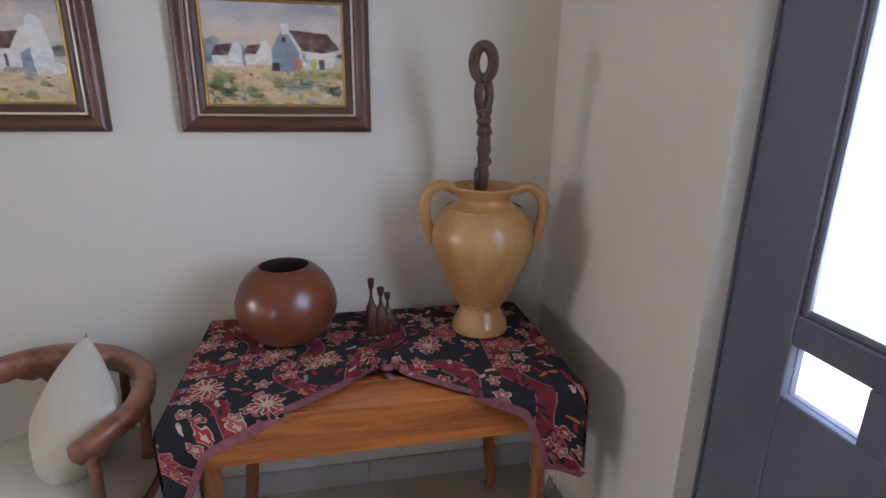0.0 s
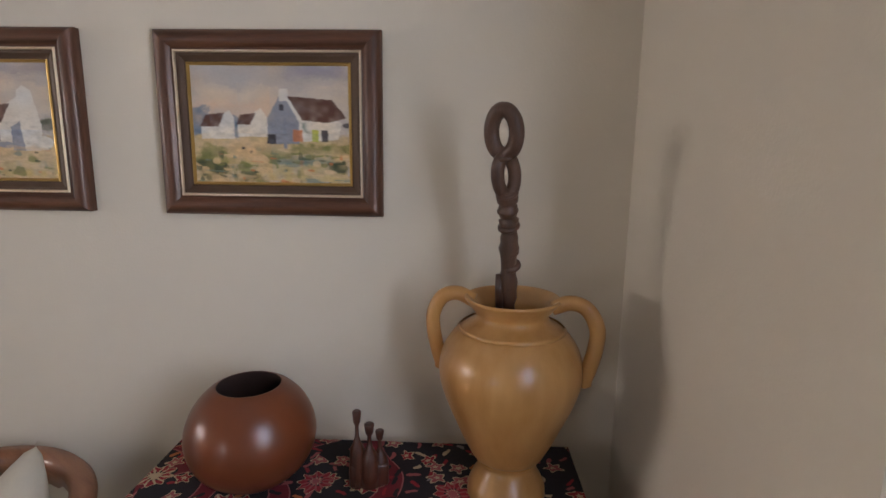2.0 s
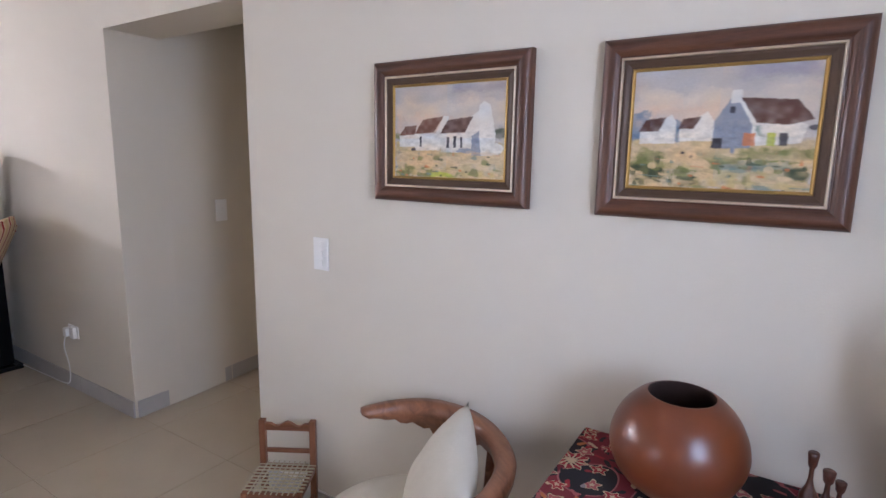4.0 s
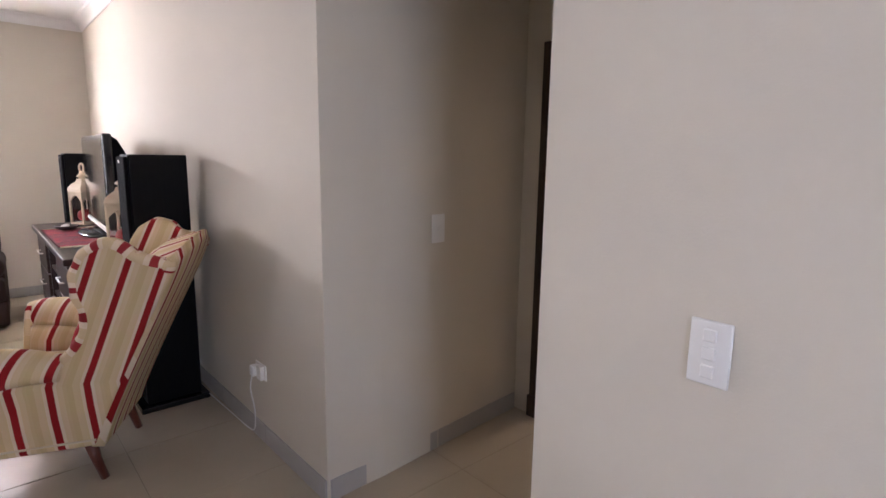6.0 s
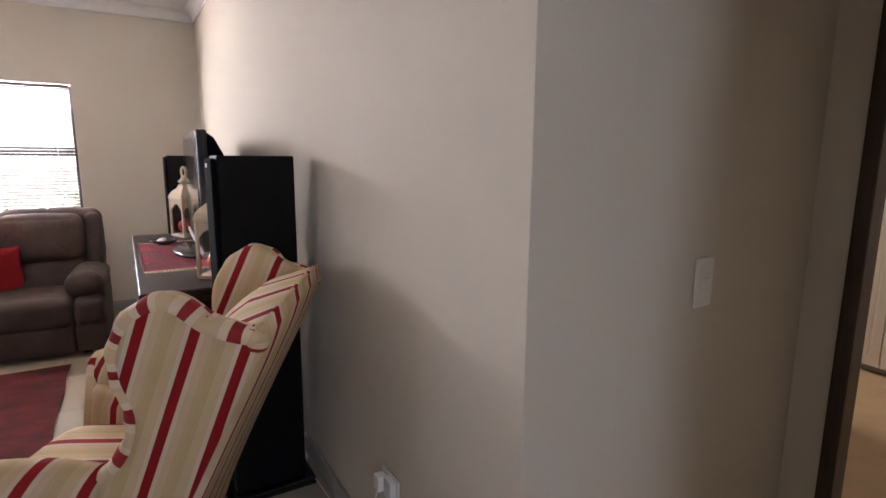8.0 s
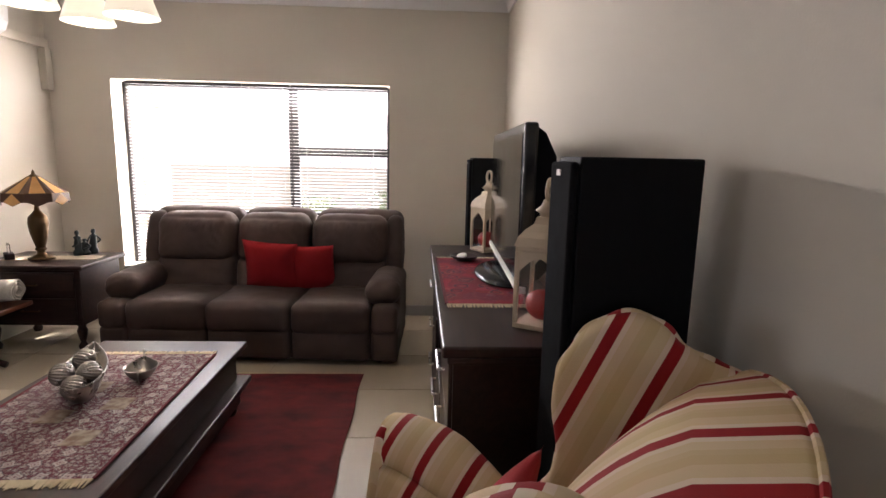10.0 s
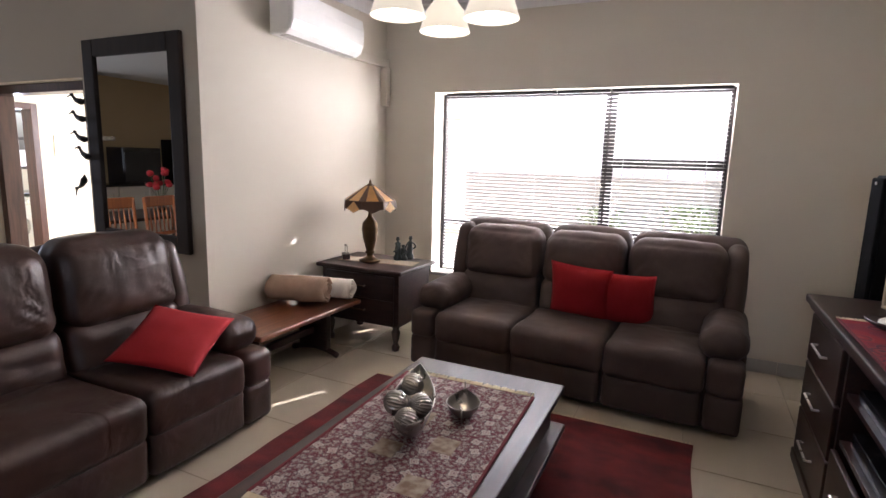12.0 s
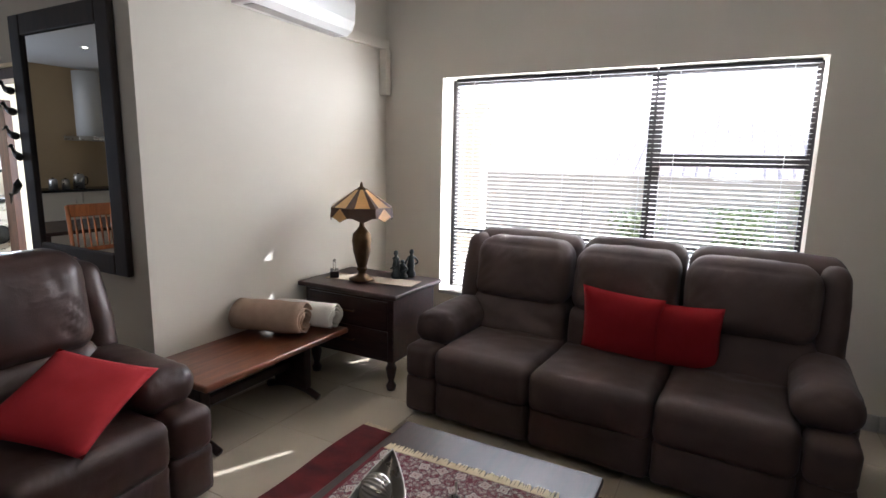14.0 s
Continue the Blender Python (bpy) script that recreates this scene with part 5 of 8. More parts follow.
def coffee_table():
    t = thing("coffee_table", "low dark mahogany coffee table with a lower ledge", "table", (-5.38, -0.31, 0.012))
    W = M["dark_wood"]
    a, b = 0.825, 0.40
    part("top", box(-a, a, -b, b, 0.375, 0.408, 0.007), W, t)
    part("top_moulding", box(-a + 0.02, a - 0.02, -b + 0.02, b - 0.02, 0.352, 0.375, 0.008), W, t)
    part("apron", box(-a + 0.05, a - 0.05, -b + 0.05, b - 0.05, 0.20, 0.352, 0.004), W, t)
    part("ledge", box(-a - 0.012, a + 0.012, -b - 0.012, b + 0.012, 0.165, 0.20, 0.008), W, t)
    part("lower_body", box(-a + 0.04, a - 0.04, -b + 0.04, b - 0.04, 0.05, 0.165, 0.004), W, t)
    for sx in (-1, 1):
        for sy in (-1, 1):
            part("foot", lathe([(0, 0), (0.035, 0), (0.045, 0.025), (0.03, 0.05), (0, 0.05)], 14, at=(sx * (a - 0.09), sy * (b - 0.09), 0)), W, t, smooth=True)
    return t


coffee_table()
_r = flat_cloth("table_runner", "fringed red and cream patterned runner on the coffee table", (-5.42, -0.325, 0.4215), 1.5, 1.12, 0.66, M["table_runner"], M["runner_edge"])
for _x, _y in ((0.30, 0.14), (0.02, 0.13), (0.13, -0.06), (-0.15, -0.05)):
    part("patch", box(_x - 0.055, _x + 0.055, _y - 0.05, _y + 0.05, 0.0045, 0.0062, 0.0006, 1), M["patch"], _r, "pale woven patch")


def leaf_shell(length, width, depth, lift, wide=0.42):
    """A leaf-shaped silver dish, deep and round at one end, drawn out to a raised tip at the other."""
    bm = bmesh.new()
    n, m = 34, 18
    shells = []
    for s in (0, 1):
        g = []
        for i in range(n + 1):
            t = i / n
            x = length * (t - 0.5)
            hw = width / 2 * (math.sqrt(max(0.0, 1 - (1 - t / wide) ** 2)) if t < wide else max(0.0, 1 - ((t - wide) / (1 - wide)) ** 1.8))
            hw = max(hw, 0.003) - 0.0025 * s
            rim = depth + lift * max(0.0, (t - 0.4) / 0.6) ** 2
            floor_z = min(rim * 0.97, rim * 0.95 * max(0.0, 1 - t / 0.34) ** 2.4 + rim * 0.92 * max(0.0, (t - 0.52) / 0.48) ** 1.4)
            row = [bm.verts.new((x + 0.002 * s, max(0.0005, hw) * v, floor_z + (rim - floor_z) * abs(v) ** 2.6 + 0.0025 * s * (1 - abs(v) ** 3))) for v in [2 * j / m - 1 for j in range(m + 1)]]
            g.append(row)
        shells.append(g)
        for i in range(n):
            for j in range(m):
                bm.faces.new((g[i][j], g[i + 1][j], g[i + 1][j + 1], g[i][j + 1]))
    for i in range(n):
        for j in (0, m):
            bm.faces.new((shells[0][i][j], shells[0][i + 1][j], shells[1][i + 1][j], shells[1][i][j]))
    for j in range(m):
        for i in (0, n):
            bm.faces.new((shells[0][i][j], shells[0][i][j + 1], shells[1][i][j + 1], shells[1][i][j]))
    return bm


def leaf_bowl():
    b = thing("leaf_bowl", "tall silver leaf-shaped bowl filled with ribbed balls", "bowl", (-5.525, -0.392, 0.4285), 203)
    part("shell", leaf_shell(0.55, 0.175, 0.118, 0.020), M["silver"], b, smooth=True)
    rim = [(0.55 * (t - 0.5), sg * 0.0875 * (math.sqrt(max(0.0, 1 - (1 - t / 0.42) ** 2)) if t < 0.42 else max(0.0, 1 - ((t - 0.42) / 0.58) ** 1.8)), 0.119 + 0.020 * max(0.0, (t - 0.4) / 0.6) ** 2) for sg, ts in ((1, range(24, -1, -1)), (-1, range(1, 25))) for t in [k / 24 for k in ts]]
    part("rim", tube(rim, 0.0032, 6), M["silver"], b, smooth=True)
    return b


leaf_bowl()


def ribbed_ball(at, rx, rz, r=0.047):
    bm = bmesh.new()
    n, k = 14, 44
    rings = []
    for i in range(n + 1):
        ph = -math.pi / 2 + math.pi * i / n
        if i in (0, n):
            rings.append([bm.verts.new((0, 0, r * math.sin(ph)))])
        else:
            rings.append([bm.verts.new((r * math.cos(ph) * (1 + (0.045 if j % 2 else -0.02)) * math.cos(2 * math.pi * j / k), r * math.cos(ph) * (1 + (0.045 if j % 2 else -0.02)) * math.sin(2 * math.pi * j / k), r * math.sin(ph))) for j in range(k)])
    for a, b in zip(rings, rings[1:]):
        for j in range(k):
            q = [a[j % len(a)], a[(j + 1) % len(a)], b[(j + 1) % len(b)], b[j % len(b)]]
            q = [w for i, w in enumerate(q) if w not in q[:i]]
            if len(q) > 2:
                bm.faces.new(q)
    ob = solid("ribbed_ball", bm, M["silver"], "ribbed silver ball in the leaf bowl", "ball", group="balls in the bowl", smooth=False)
    ob.matrix_basis = pose(*at, rx, 0, rz)
    return ob


for _p, _rx, _rz in (((-5.388, -0.402, 0.562), 80, 20), ((-5.414, -0.306, 0.560), 70, 60), ((-5.600, -0.440, 0.545), 75, 10), ((-5.325, -0.318, 0.535), 60, 40), ((-5.500, -0.378, 0.502), 30, 0)):
    ribbed_ball(_p, _rx, _rz)


def leaf_dish():
    d = thing("leaf_dish", "small silver leaf dish with a curled stem on the runner", "dish", (-5.675, -0.232, 0.4285), 199)
    part("shell", leaf_shell(0.19, 0.15, 0.060, 0.012, 0.45), M["silver"], d, smooth=True)
    part("stem", tube(smooth_line([(0.088, 0, 0.068), (0.104, 0, 0.080), (0.110, 0.002, 0.100)], 4), 0.0035, 7), M["silver"], d, smooth=True)
    part("handle", tube(smooth_line([(-0.090, 0, 0.060), (-0.104, 0, 0.050), (-0.104, 0, 0.025), (-0.095, 0, 0.004)], 4), 0.0035, 7), M["silver"], d, smooth=True)


leaf_dish()


# ---- corner with bench, end table and lamp ----
def bench():
    b = thing("wooden_bench", "long low reddish wooden bench on trestle legs beside the wall", "bench", (-6.52, -1.955, 0))
    R = M["red_wood"]
    part("top", box(-0.53, 0.53, -0.245, 0.27, 0.385, 0.42, 0.012, 3), R, b)
    for x in (-0.30, 0.43):
        part("column", box(x - 0.03, x + 0.03, -0.13, 0.13, 0.06, 0.385, 0.01), M["dark_wood_y"], b)
        part("foot", tube(smooth_line([(x, -0.21, 0.022), (x, -0.12, 0.05), (x, 0, 0.065), (x, 0.12, 0.05), (x, 0.21, 0.022)], 4), [0.022] * 17, 8), M["dark_wood_y"], b, smooth=True)
    part("stretcher", box(-0.30, 0.43, -0.02, 0.02, 0.18, 0.23, 0.006), M["dark_wood"], b)
    return b


bench()


def towel(at, rz, length, r, material, label):
    """A rolled towel with its spiral end."""
    bm = bmesh.new()
    n, m = 64, 8
    rows = []
    for j in range(m + 1):
        row = []
        for i in range(n + 1):
            t = i / n * 2.6 * 2 * math.pi
            rr = r * (0.30 + 0.70 * i / n)
            wob = 0.009 * noise.noise(Vector((i * 0.16, j * 0.55, r * 50))) + 0.004 * noise.noise(Vector((i * 0.5, j * 1.6, r * 30)))
            row.append(bm.verts.new((length * (j / m - 0.5) + 0.006 * math.sin(i * 0.8) * (abs(j / m - 0.5) * 2) ** 4, (rr + wob) * math.cos(t), r * 0.93 + (rr + wob) * 0.93 * math.sin(t))))
        rows.append(row)
    for j in range(m):
        for i in range(n):
            bm.faces.new((rows[j][i], rows[j + 1][i], rows[j + 1][i + 1], rows[j][i + 1]))
    ob = solid("rolled_towel", bm, material, label, "towel", smooth=True, group="rolled towels on the bench")
    sm = ob.modifiers.new("thickness", "SOLIDIFY")
    sm.thickness, sm.offset = 0.008, 0
    ob.matrix_basis = pose(*at, 0, 0, rz)
    return ob


towel((-6.715, -2.005, 0.424), 108, 0.44, 0.112, M["towel_brown"], "tan rolled towel on the wooden bench")
towel((-6.915, -1.915, 0.424), 102, 0.42, 0.092, M["towel_white"], "white rolled towel on the wooden bench")


def end_table():
    t = thing("end_table", "dark mahogany end table with drawers and turned legs", "table", (-7.40, -1.765, 0))
    W = M["dark_wood_y"]
    part("top", box(-0.30, 0.30, -0.40, 0.40, 0.622, 0.655, 0.01, 3), W, t)
    part("case", box(-0.26, 0.26, -0.36, 0.36, 0.20, 0.622, 0.005), W, t)
    for k in range(2):
        z0 = 0.225 + 0.195 * k
        d = part("drawer", box(0.258, 0.272, -0.32, 0.32, z0, z0 + 0.18, 0.004), W, t)
        part("handle", tube([(0.272, -0.06, z0 + 0.09), (0.292, -0.06, z0 + 0.088), (0.292, 0.06, z0 + 0.088), (0.272, 0.06, z0 + 0.09)], 0.005, 8), M["brass"], d, "aged brass pull")
    for sx in (-1, 1):
        for sy in (-1, 1):
            part("leg", lathe([(0, 0), (0.028, 0), (0.034, 0.03), (0.018, 0.06), (0.03, 0.11), (0.036, 0.15), (0.024, 0.18), (0.036, 0.20), (0, 0.20)], 14, at=(sx * 0.215, sy * 0.315, 0)), W, t, smooth=True)
    return t


end_table()
solid("lace_mat", box(-0.09, 0.09, -0.33, 0.33, 0, 0.0035, 0.001, 1), M["lace"], "cream lace mat on the end table", "cloth", m=pose(-7.40, -1.75, 0.6555, 0, 0, 8))


def table_lamp():
    l = thing("table_lamp", "leaded amber glass table lamp with a bronze urn base", "lamp", (-7.345, -1.80, 0.661))
    part("base", lathe([(0, 0), (0.085, 0), (0.09, 0.012), (0.06, 0.025), (0.03, 0.04), (0.026, 0.06), (0.04, 0.075), (0.032, 0.09)], 24), M["brass"], l, smooth=True)
    part("urn", lathe([(0.03, 0.09), (0.042, 0.13), (0.06, 0.20), (0.068, 0.27), (0.062, 0.32), (0.035, 0.35), (0.02, 0.37), (0.014, 0.40), (0.012, 0.62), (0.004, 0.66)], 24), M["brass"], l, smooth=True)
    sides = 8
    top, rim, foot = (0.042, 0.618), (0.214, 0.505), (0.220, 0.446)
    shade = part("shade", lathe([(0.040, 0.624), (0.044, 0.612)], sides), M["brass"], l, "leaded amber glass shade")

    def corner(k, rz):
        a = 2 * math.pi * (k + 0.35) / sides
        return Vector((rz[0] * math.cos(a), rz[0] * math.sin(a), rz[1]))

    def pane(pts, material, thick=0.003):
        """A piece of glass through the given corners."""
        bm = bmesh.new()
        out = (pts[1] - pts[0]).cross(pts[2] - pts[0]).normalized() * thick
        q = [[bm.verts.new(p) for p in pts], [bm.verts.new(p - out) for p in pts]]
        bm.faces.new(q[0])
        bm.faces.new(q[1][::-1])
        for i in range(len(pts)):
            bm.faces.new((q[0][i], q[0][(i + 1) % len(pts)], q[1][(i + 1) % len(pts)], q[1][i]))
        part("panel", bm, material, shade)
    for k in range(sides):
        t0, t1, r0, r1, f0, f1 = corner(k, top), corner(k + 1, top), corner(k, rim), corner(k + 1, rim), corner(k, foot), corner(k + 1, foot)
        i0, i1 = r0.lerp(r1, 0.20), r0.lerp(r1, 0.80)
        pane([t0, t0.lerp(t1, 0.2), i0, r0], M["amber_dark"])
        pane([t0.lerp(t1, 0.2), t0.lerp(t1, 0.8), i1, i0], M["amber"])
        pane([t0.lerp(t1, 0.8), t1, r1, i1], M["amber_dark"])
        # skirt: amber triangles between dark points, scalloped below
        m = f0.lerp(f1, 0.5) + Vector((0, 0, -0.030))
        top_mid = r0.lerp(r1, 0.5)
        pane([r0, top_mid, f0.lerp(f1, 0.12), f0], M["amber_dark"])
        pane([top_mid, f0.lerp(f1, 0.88), m, f0.lerp(f1, 0.12)], M["amber"] if k % 2 else M["amber_dark"])
        pane([top_mid, r1, f1, f0.lerp(f1, 0.88)], M["amber_dark"])
        part("lead_rib", tube([t0, r0, f0], 0.0035, 6), M["brass"], shade)
        part("lead_edge", tube([f0, f0.lerp(f1, 0.14) + Vector((0, 0, -0.002)), m, f1.lerp(f0, 0.14) + Vector((0, 0, -0.002)), f1], 0.0025, 6), M["brass"], shade)
        part("lead_band", tube([r0, r1], 0.004, 6), M["brass"], shade)
    part("finial", lathe([(0.018, 0.622), (0.03, 0.628), (0.012, 0.64), (0.01, 0.655), (0.004, 0.67), (0, 0.675)], 14), M["brass"], l, smooth=True)
    return l


table_lamp()


def figure(at, rz, hgt, lean, label):
    """A small dark abstract seated figure, one plain mesh."""
    bm = lathe([(0, 0), (0.035, 0), (0.038, hgt * 0.12), (0.024, hgt * 0.25), (0.028, hgt * 0.42), (0.020, hgt * 0.62), (0.026, hgt * 0.72), (0.009, hgt * 0.78), (0.017, hgt * 0.88), (0.013, hgt * 0.97), (0, hgt)], 14)
    tube(smooth_line([(0.024, 0, hgt * 0.7), (0.05, 0.01, hgt * 0.52), (0.03, -0.03, hgt * 0.36)], 4), 0.007, 7, bm)
    tube(smooth_line([(-0.024, 0, hgt * 0.7), (-0.05, 0.01, hgt * 0.52), (-0.03, -0.03, hgt * 0.36)], 4), 0.007, 7, bm)
    for v in bm.verts:
        v.co.x += lean * v.co.z
    ob = solid("figurine", bm, M["pewter"], label, "figurine", smooth=True, group="figurines on the end table")
    ob.matrix_basis = pose(*at, 0, 0, rz)
    return ob


figure((-7.52, -1.635, 0.661), 20, 0.20, 0.05, "small dark pewter figurine on the end table")
figure((-7.61, -1.575, 0.661), -30, 0.20, -0.06, "small dark pewter figurine on the end table")
figure((-7.55, -1.60, 0.661), 60, 0.13, 0.0, "tiny dark pewter figurine on the end table")


def photo_stand():
    p = thing("glass_frame", "small glass block frame in a dark wooden holder", "ornament", (-7.33, -2.03, 0.661), 40)
    part("holder", box(-0.06, 0.06, -0.03, 0.03, 0, 0.045, 0.004), M["dark_wood"], p)
    part("block", box(-0.045, 0.045, -0.01, 0.01, 0.045, 0.115, 0.003, 1), M["glass"], p, "clear glass block")


photo_stand()

# ---- fixtures on the walls and ceiling ----
def air_conditioner():
    a = thing("air_conditioner", "white split air conditioner high on the wall", "air conditioner", (-7.12, -2.205, 2.33), 3.4)
    prof = [(0, 0.0), (0.13, 0.0), (0.175, 0.03), (0.20, 0.09), (0.205, 0.20), (0.19, 0.285), (0.16, 0.30), (0, 0.30)]
    bm = bmesh.new()
    ends = [[bm.verts.new((x, y, z)) for y, z in prof] for x in (-0.47, 0.47)]
    n = len(prof)
    for k in range(n):
        bm.faces.new((ends[0][k], ends[0][(k + 1) % n], ends[1][(k + 1) % n], ends[1][k]))
    fs = [bm.faces.new(ends[0]), bm.faces.new(ends[1][::-1])]
    bmesh.ops.bevel(bm, geom=[e for f in fs for e in f.edges], offset=0.018, segments=3, profile=0.6, affect="EDGES")
    part("housing", bm, M["white"], a, smooth=False)
    part("louvre", box(-0.42, 0.42, 0.135, 0.172, 0.006, 0.014, 0.003, 1), M["white"], a, m=pose(0, 0, 0.004, 28, 0, 0) @ pose(0, -0.02, -0.06))
    part("outlet", box(-0.42, 0.42, 0.05, 0.13, -0.004, 0.004), M["skirt"], a, "grey air outlet")
    part("end_cap", box(0.455, 0.474, 0.02, 0.17, 0.02, 0.27, 0.01), M["white"], a)
    return a


air_conditioner()


def trunking():
    t = thing("cable_trunking", "painted cable trunking from the air conditioner into the corner", "trunking", (0, 0, 0))
    part("run", box(-8.12, -7.60, -2.166, -2.10, 2.33, 2.405, 0.004), M["wall"], t, m=Matrix.Translation((-8.12, -2.14, 0)) @ pose(0, 0, 0, 0, 0, -3.4) @ Matrix.Translation((8.12, 2.14, 0)))
    part("drop", box(-8.12, -8.045, -2.15, -2.085, 1.985, 2.33, 0.004), M["wall"], t)


trunking()


def chandelier():
    c = thing("ceiling_light", "bronze ceiling light with lit alabaster glass shades", "ceiling light", (-5.80, -0.43, 0))
    part("rose", lathe([(0, H - 0.001), (0.065, H - 0.001), (0.06, H - 0.02), (0.02, H - 0.045), (0, H - 0.045)], 24), M["brass"], c, smooth=True)
    part("stem", tube([(0, 0, H - 0.04), (0, 0, 2.30)], 0.008, 10), M["brass"], c, smooth=True)
    part("hub", lathe([(0, 2.20), (0.012, 2.21), (0.02, 2.24), (0.04, 2.27), (0.03, 2.31), (0.012, 2.33), (0, 2.33)], 18), M["brass"], c, smooth=True)
    for k in range(3):
        a = radians((100, 205, 311)[k])
        ca, sa = math.cos(a), math.sin(a)
        part("arm", tube(smooth_line([(0.02 * ca, 0.02 * sa, 2.27), (0.10 * ca, 0.10 * sa, 2.22), (0.18 * ca, 0.18 * sa, 2.26), (0.197 * ca, 0.197 * sa, 2.225)], 5), 0.007, 8), M["brass"], c, smooth=True)
        sh = part("shade", lathe([(0.025, 0.145), (0.05, 0.135), (0.085, 0.09), (0.105, 0.03), (0.115, 0.0), (0.112, 0.0), (0.101, 0.03), (0.081, 0.087), (0.047, 0.130), (0.022, 0.140)], 24), M["shade"], c, "lit alabaster glass shade", smooth=True, m=pose(0.197 * ca, 0.197 * sa, 2.076))
        part("bulb", lathe([(0, -0.018), (0.02, -0.010), (0.03, 0.012), (0.026, 0.04), (0.014, 0.065), (0.012, 0.10), (0, 0.10)], 16), M["bulb"], sh, "glowing bulb", smooth=True)
    return c


chandelier()


def mirror():
    m = thing("wall_mirror", "tall mirror in a wide dark wooden frame", "mirror", (-6.118, -2.865, 0.84))
    F, w, h, f = M["iron_wood"], 0.97, 1.41, 0.115
    for nm, y0, y1, z0, z1 in (("frame_side", -w / 2, -w / 2 + f, 0, h), ("frame_side", w / 2 - f, w / 2, 0, h), ("frame_rail", -w / 2 + f, w / 2 - f, 0, f), ("frame_rail", -w / 2 + f, w / 2 - f, h - f, h)):
        part(nm, box(0, 0.035, y0, y1, z0, z1, 0.008), F, m)
    part("glass", box(0.004, 0.018, -w / 2 + f - 0.005, w / 2 - f + 0.005, f - 0.005, h - f + 0.005), M["mirror"], m, "mirror glass")
    return m


M["iron_wood"] = wood("black_stained_wood", (0.006, 0.004, 0.003), (0.024, 0.014, 0.010), 0.6, axis="Z", coat=0.03)
mirror()


def bird_ornament():
    b = thing("bird_ornament", "column of black iron birds hanging beside the mirror", "wall ornament", (-6.112, -3.405, 1.26))
    part("wire", tube([(0, 0, 0.66), (0, 0.004, 0)], 0.003, 6), M["iron"], b)
    for k, z in enumerate((0.58, 0.46, 0.32, 0.20, 0.04)):
        bm = tube(smooth_line([(0, 0.05, z + 0.01), (0, 0.01, z), (0, -0.05, z + 0.015), (0, -0.085, z + 0.045), (0, -0.10, z + 0.05), (0, -0.15, z + 0.035)], 4),
                  [0.004, 0.008, 0.014, 0.020, 0.024, 0.022, 0.020, 0.018, 0.015, 0.012, 0.010, 0.009, 0.009, 0.012, 0.014, 0.013, 0.010, 0.006, 0.005, 0.004, 0.002], 8, flat=1.0)
        part("bird", bm, M["iron"], b, smooth=True, m=pose(0.03, 0, 0) @ pose(0, 0, 0, (0, 18, 0, -8, 60)[k]) if k != 1 else pose(0.03, 0, 0))
    return b


bird_ornament()


def wall_plate(name, label, m, w, h, n, extra=None):
    s = thing(name, label, "switch" if "switch" in name else "socket", (0, 0, 0))
    s.matrix_basis = m
    part("plate", box(-w / 2, w / 2, -0.008, 0, -h / 2, h / 2, 0.003), M["white"], s)
    for k in range(n):
        z = (k - (n - 1) / 2) * h * 0.28
        part("rocker", box(-w * 0.16, w * 0.16, -0.013, -0.008, z - h * 0.10, z + h * 0.10, 0.002, 1), M["white"], s)
    return s


wall_plate("light_switch", "white three-lever light switch on the wall", pose(-1.568, 1.8285, 1.13), 0.078, 0.128, 3)
wall_plate("light_switch", "white light switch in the hall", pose(-3.1045, 2.466, 1.156, 0, 0, 94.5), 0.085, 0.138, 1)
_s = wall_plate("wall_socket", "white wall socket with a plug and cable near the floor", pose(-3.745, 1.8285, 0.395), 0.125, 0.08, 0)
part("plug", box(-0.055, -0.012, -0.045, -0.008, -0.03, 0.025, 0.006), M["white"], _s, "white plug")
part("plug_top", box(0.0, 0.05, -0.03, -0.008, -0.036, 0.036, 0.003), M["white"], _s, "white square adapter")
part("cable", tube(smooth_line([(-0.03, -0.04, -0.02), (-0.035, -0.05, -0.10), (-0.03, -0.035, -0.22), (-0.06, -0.03, -0.34), (-0.16, -0.03, -0.368), (-0.35, -0.035, -0.370), (-0.75, -0.05, -0.370)], 6), 0.0035, 6), M["cord"], _s, "thin white cable", smooth=True)
for _k in range(3):
    solid("speaker_cable", tube(smooth_line([(-4.575, 1.72, 0.27 + 0.015 * _k), (-4.535, 1.70 - 0.02 * _k, 0.235), (-4.515, 1.73, 0.265 - 0.03 * _k), (-4.50, 1.76, 0.21 + 0.025 * _k)], 6), 0.0016, 6), M["cord"], "thin pale cable behind the speaker", "cable", smooth=True, group="speaker cables")

# ---- corner with the table and the two paintings ----
M["oak"] = wood("honey_oak", (0.13, 0.032, 0.006), (0.46, 0.14, 0.026), 0.33, axis="X", coat=0.5)
M["oak_z"] = wood("honey_oak_upright", (0.12, 0.032, 0.008), (0.36, 0.12, 0.03), 0.36, axis="Z", coat=0.5)
M["rail_wood"] = wood("carved_rail_wood", (0.14, 0.048, 0.020), (0.30, 0.12, 0.055), 0.4, axis="X", coat=0.3)
M["frame_wood"] = wood("picture_frame_wood", (0.036, 0.011, 0.005), (0.115, 0.042, 0.018), 0.45, axis="X", coat=0.12)
M["frame_wood_z"] = wood("picture_frame_wood_upright", (0.036, 0.011, 0.005), (0.115, 0.042, 0.018), 0.45, axis="Z", coat=0.12)
M["slip_brown"] = surface("brown_slip", (0.07, 0.035, 0.015), 0.5, vary=0.3, scale=14)
M["gold"] = surface("gold_slip", (0.50, 0.32, 0.10), 0.35, 0.8, vary=0.3, scale=20)
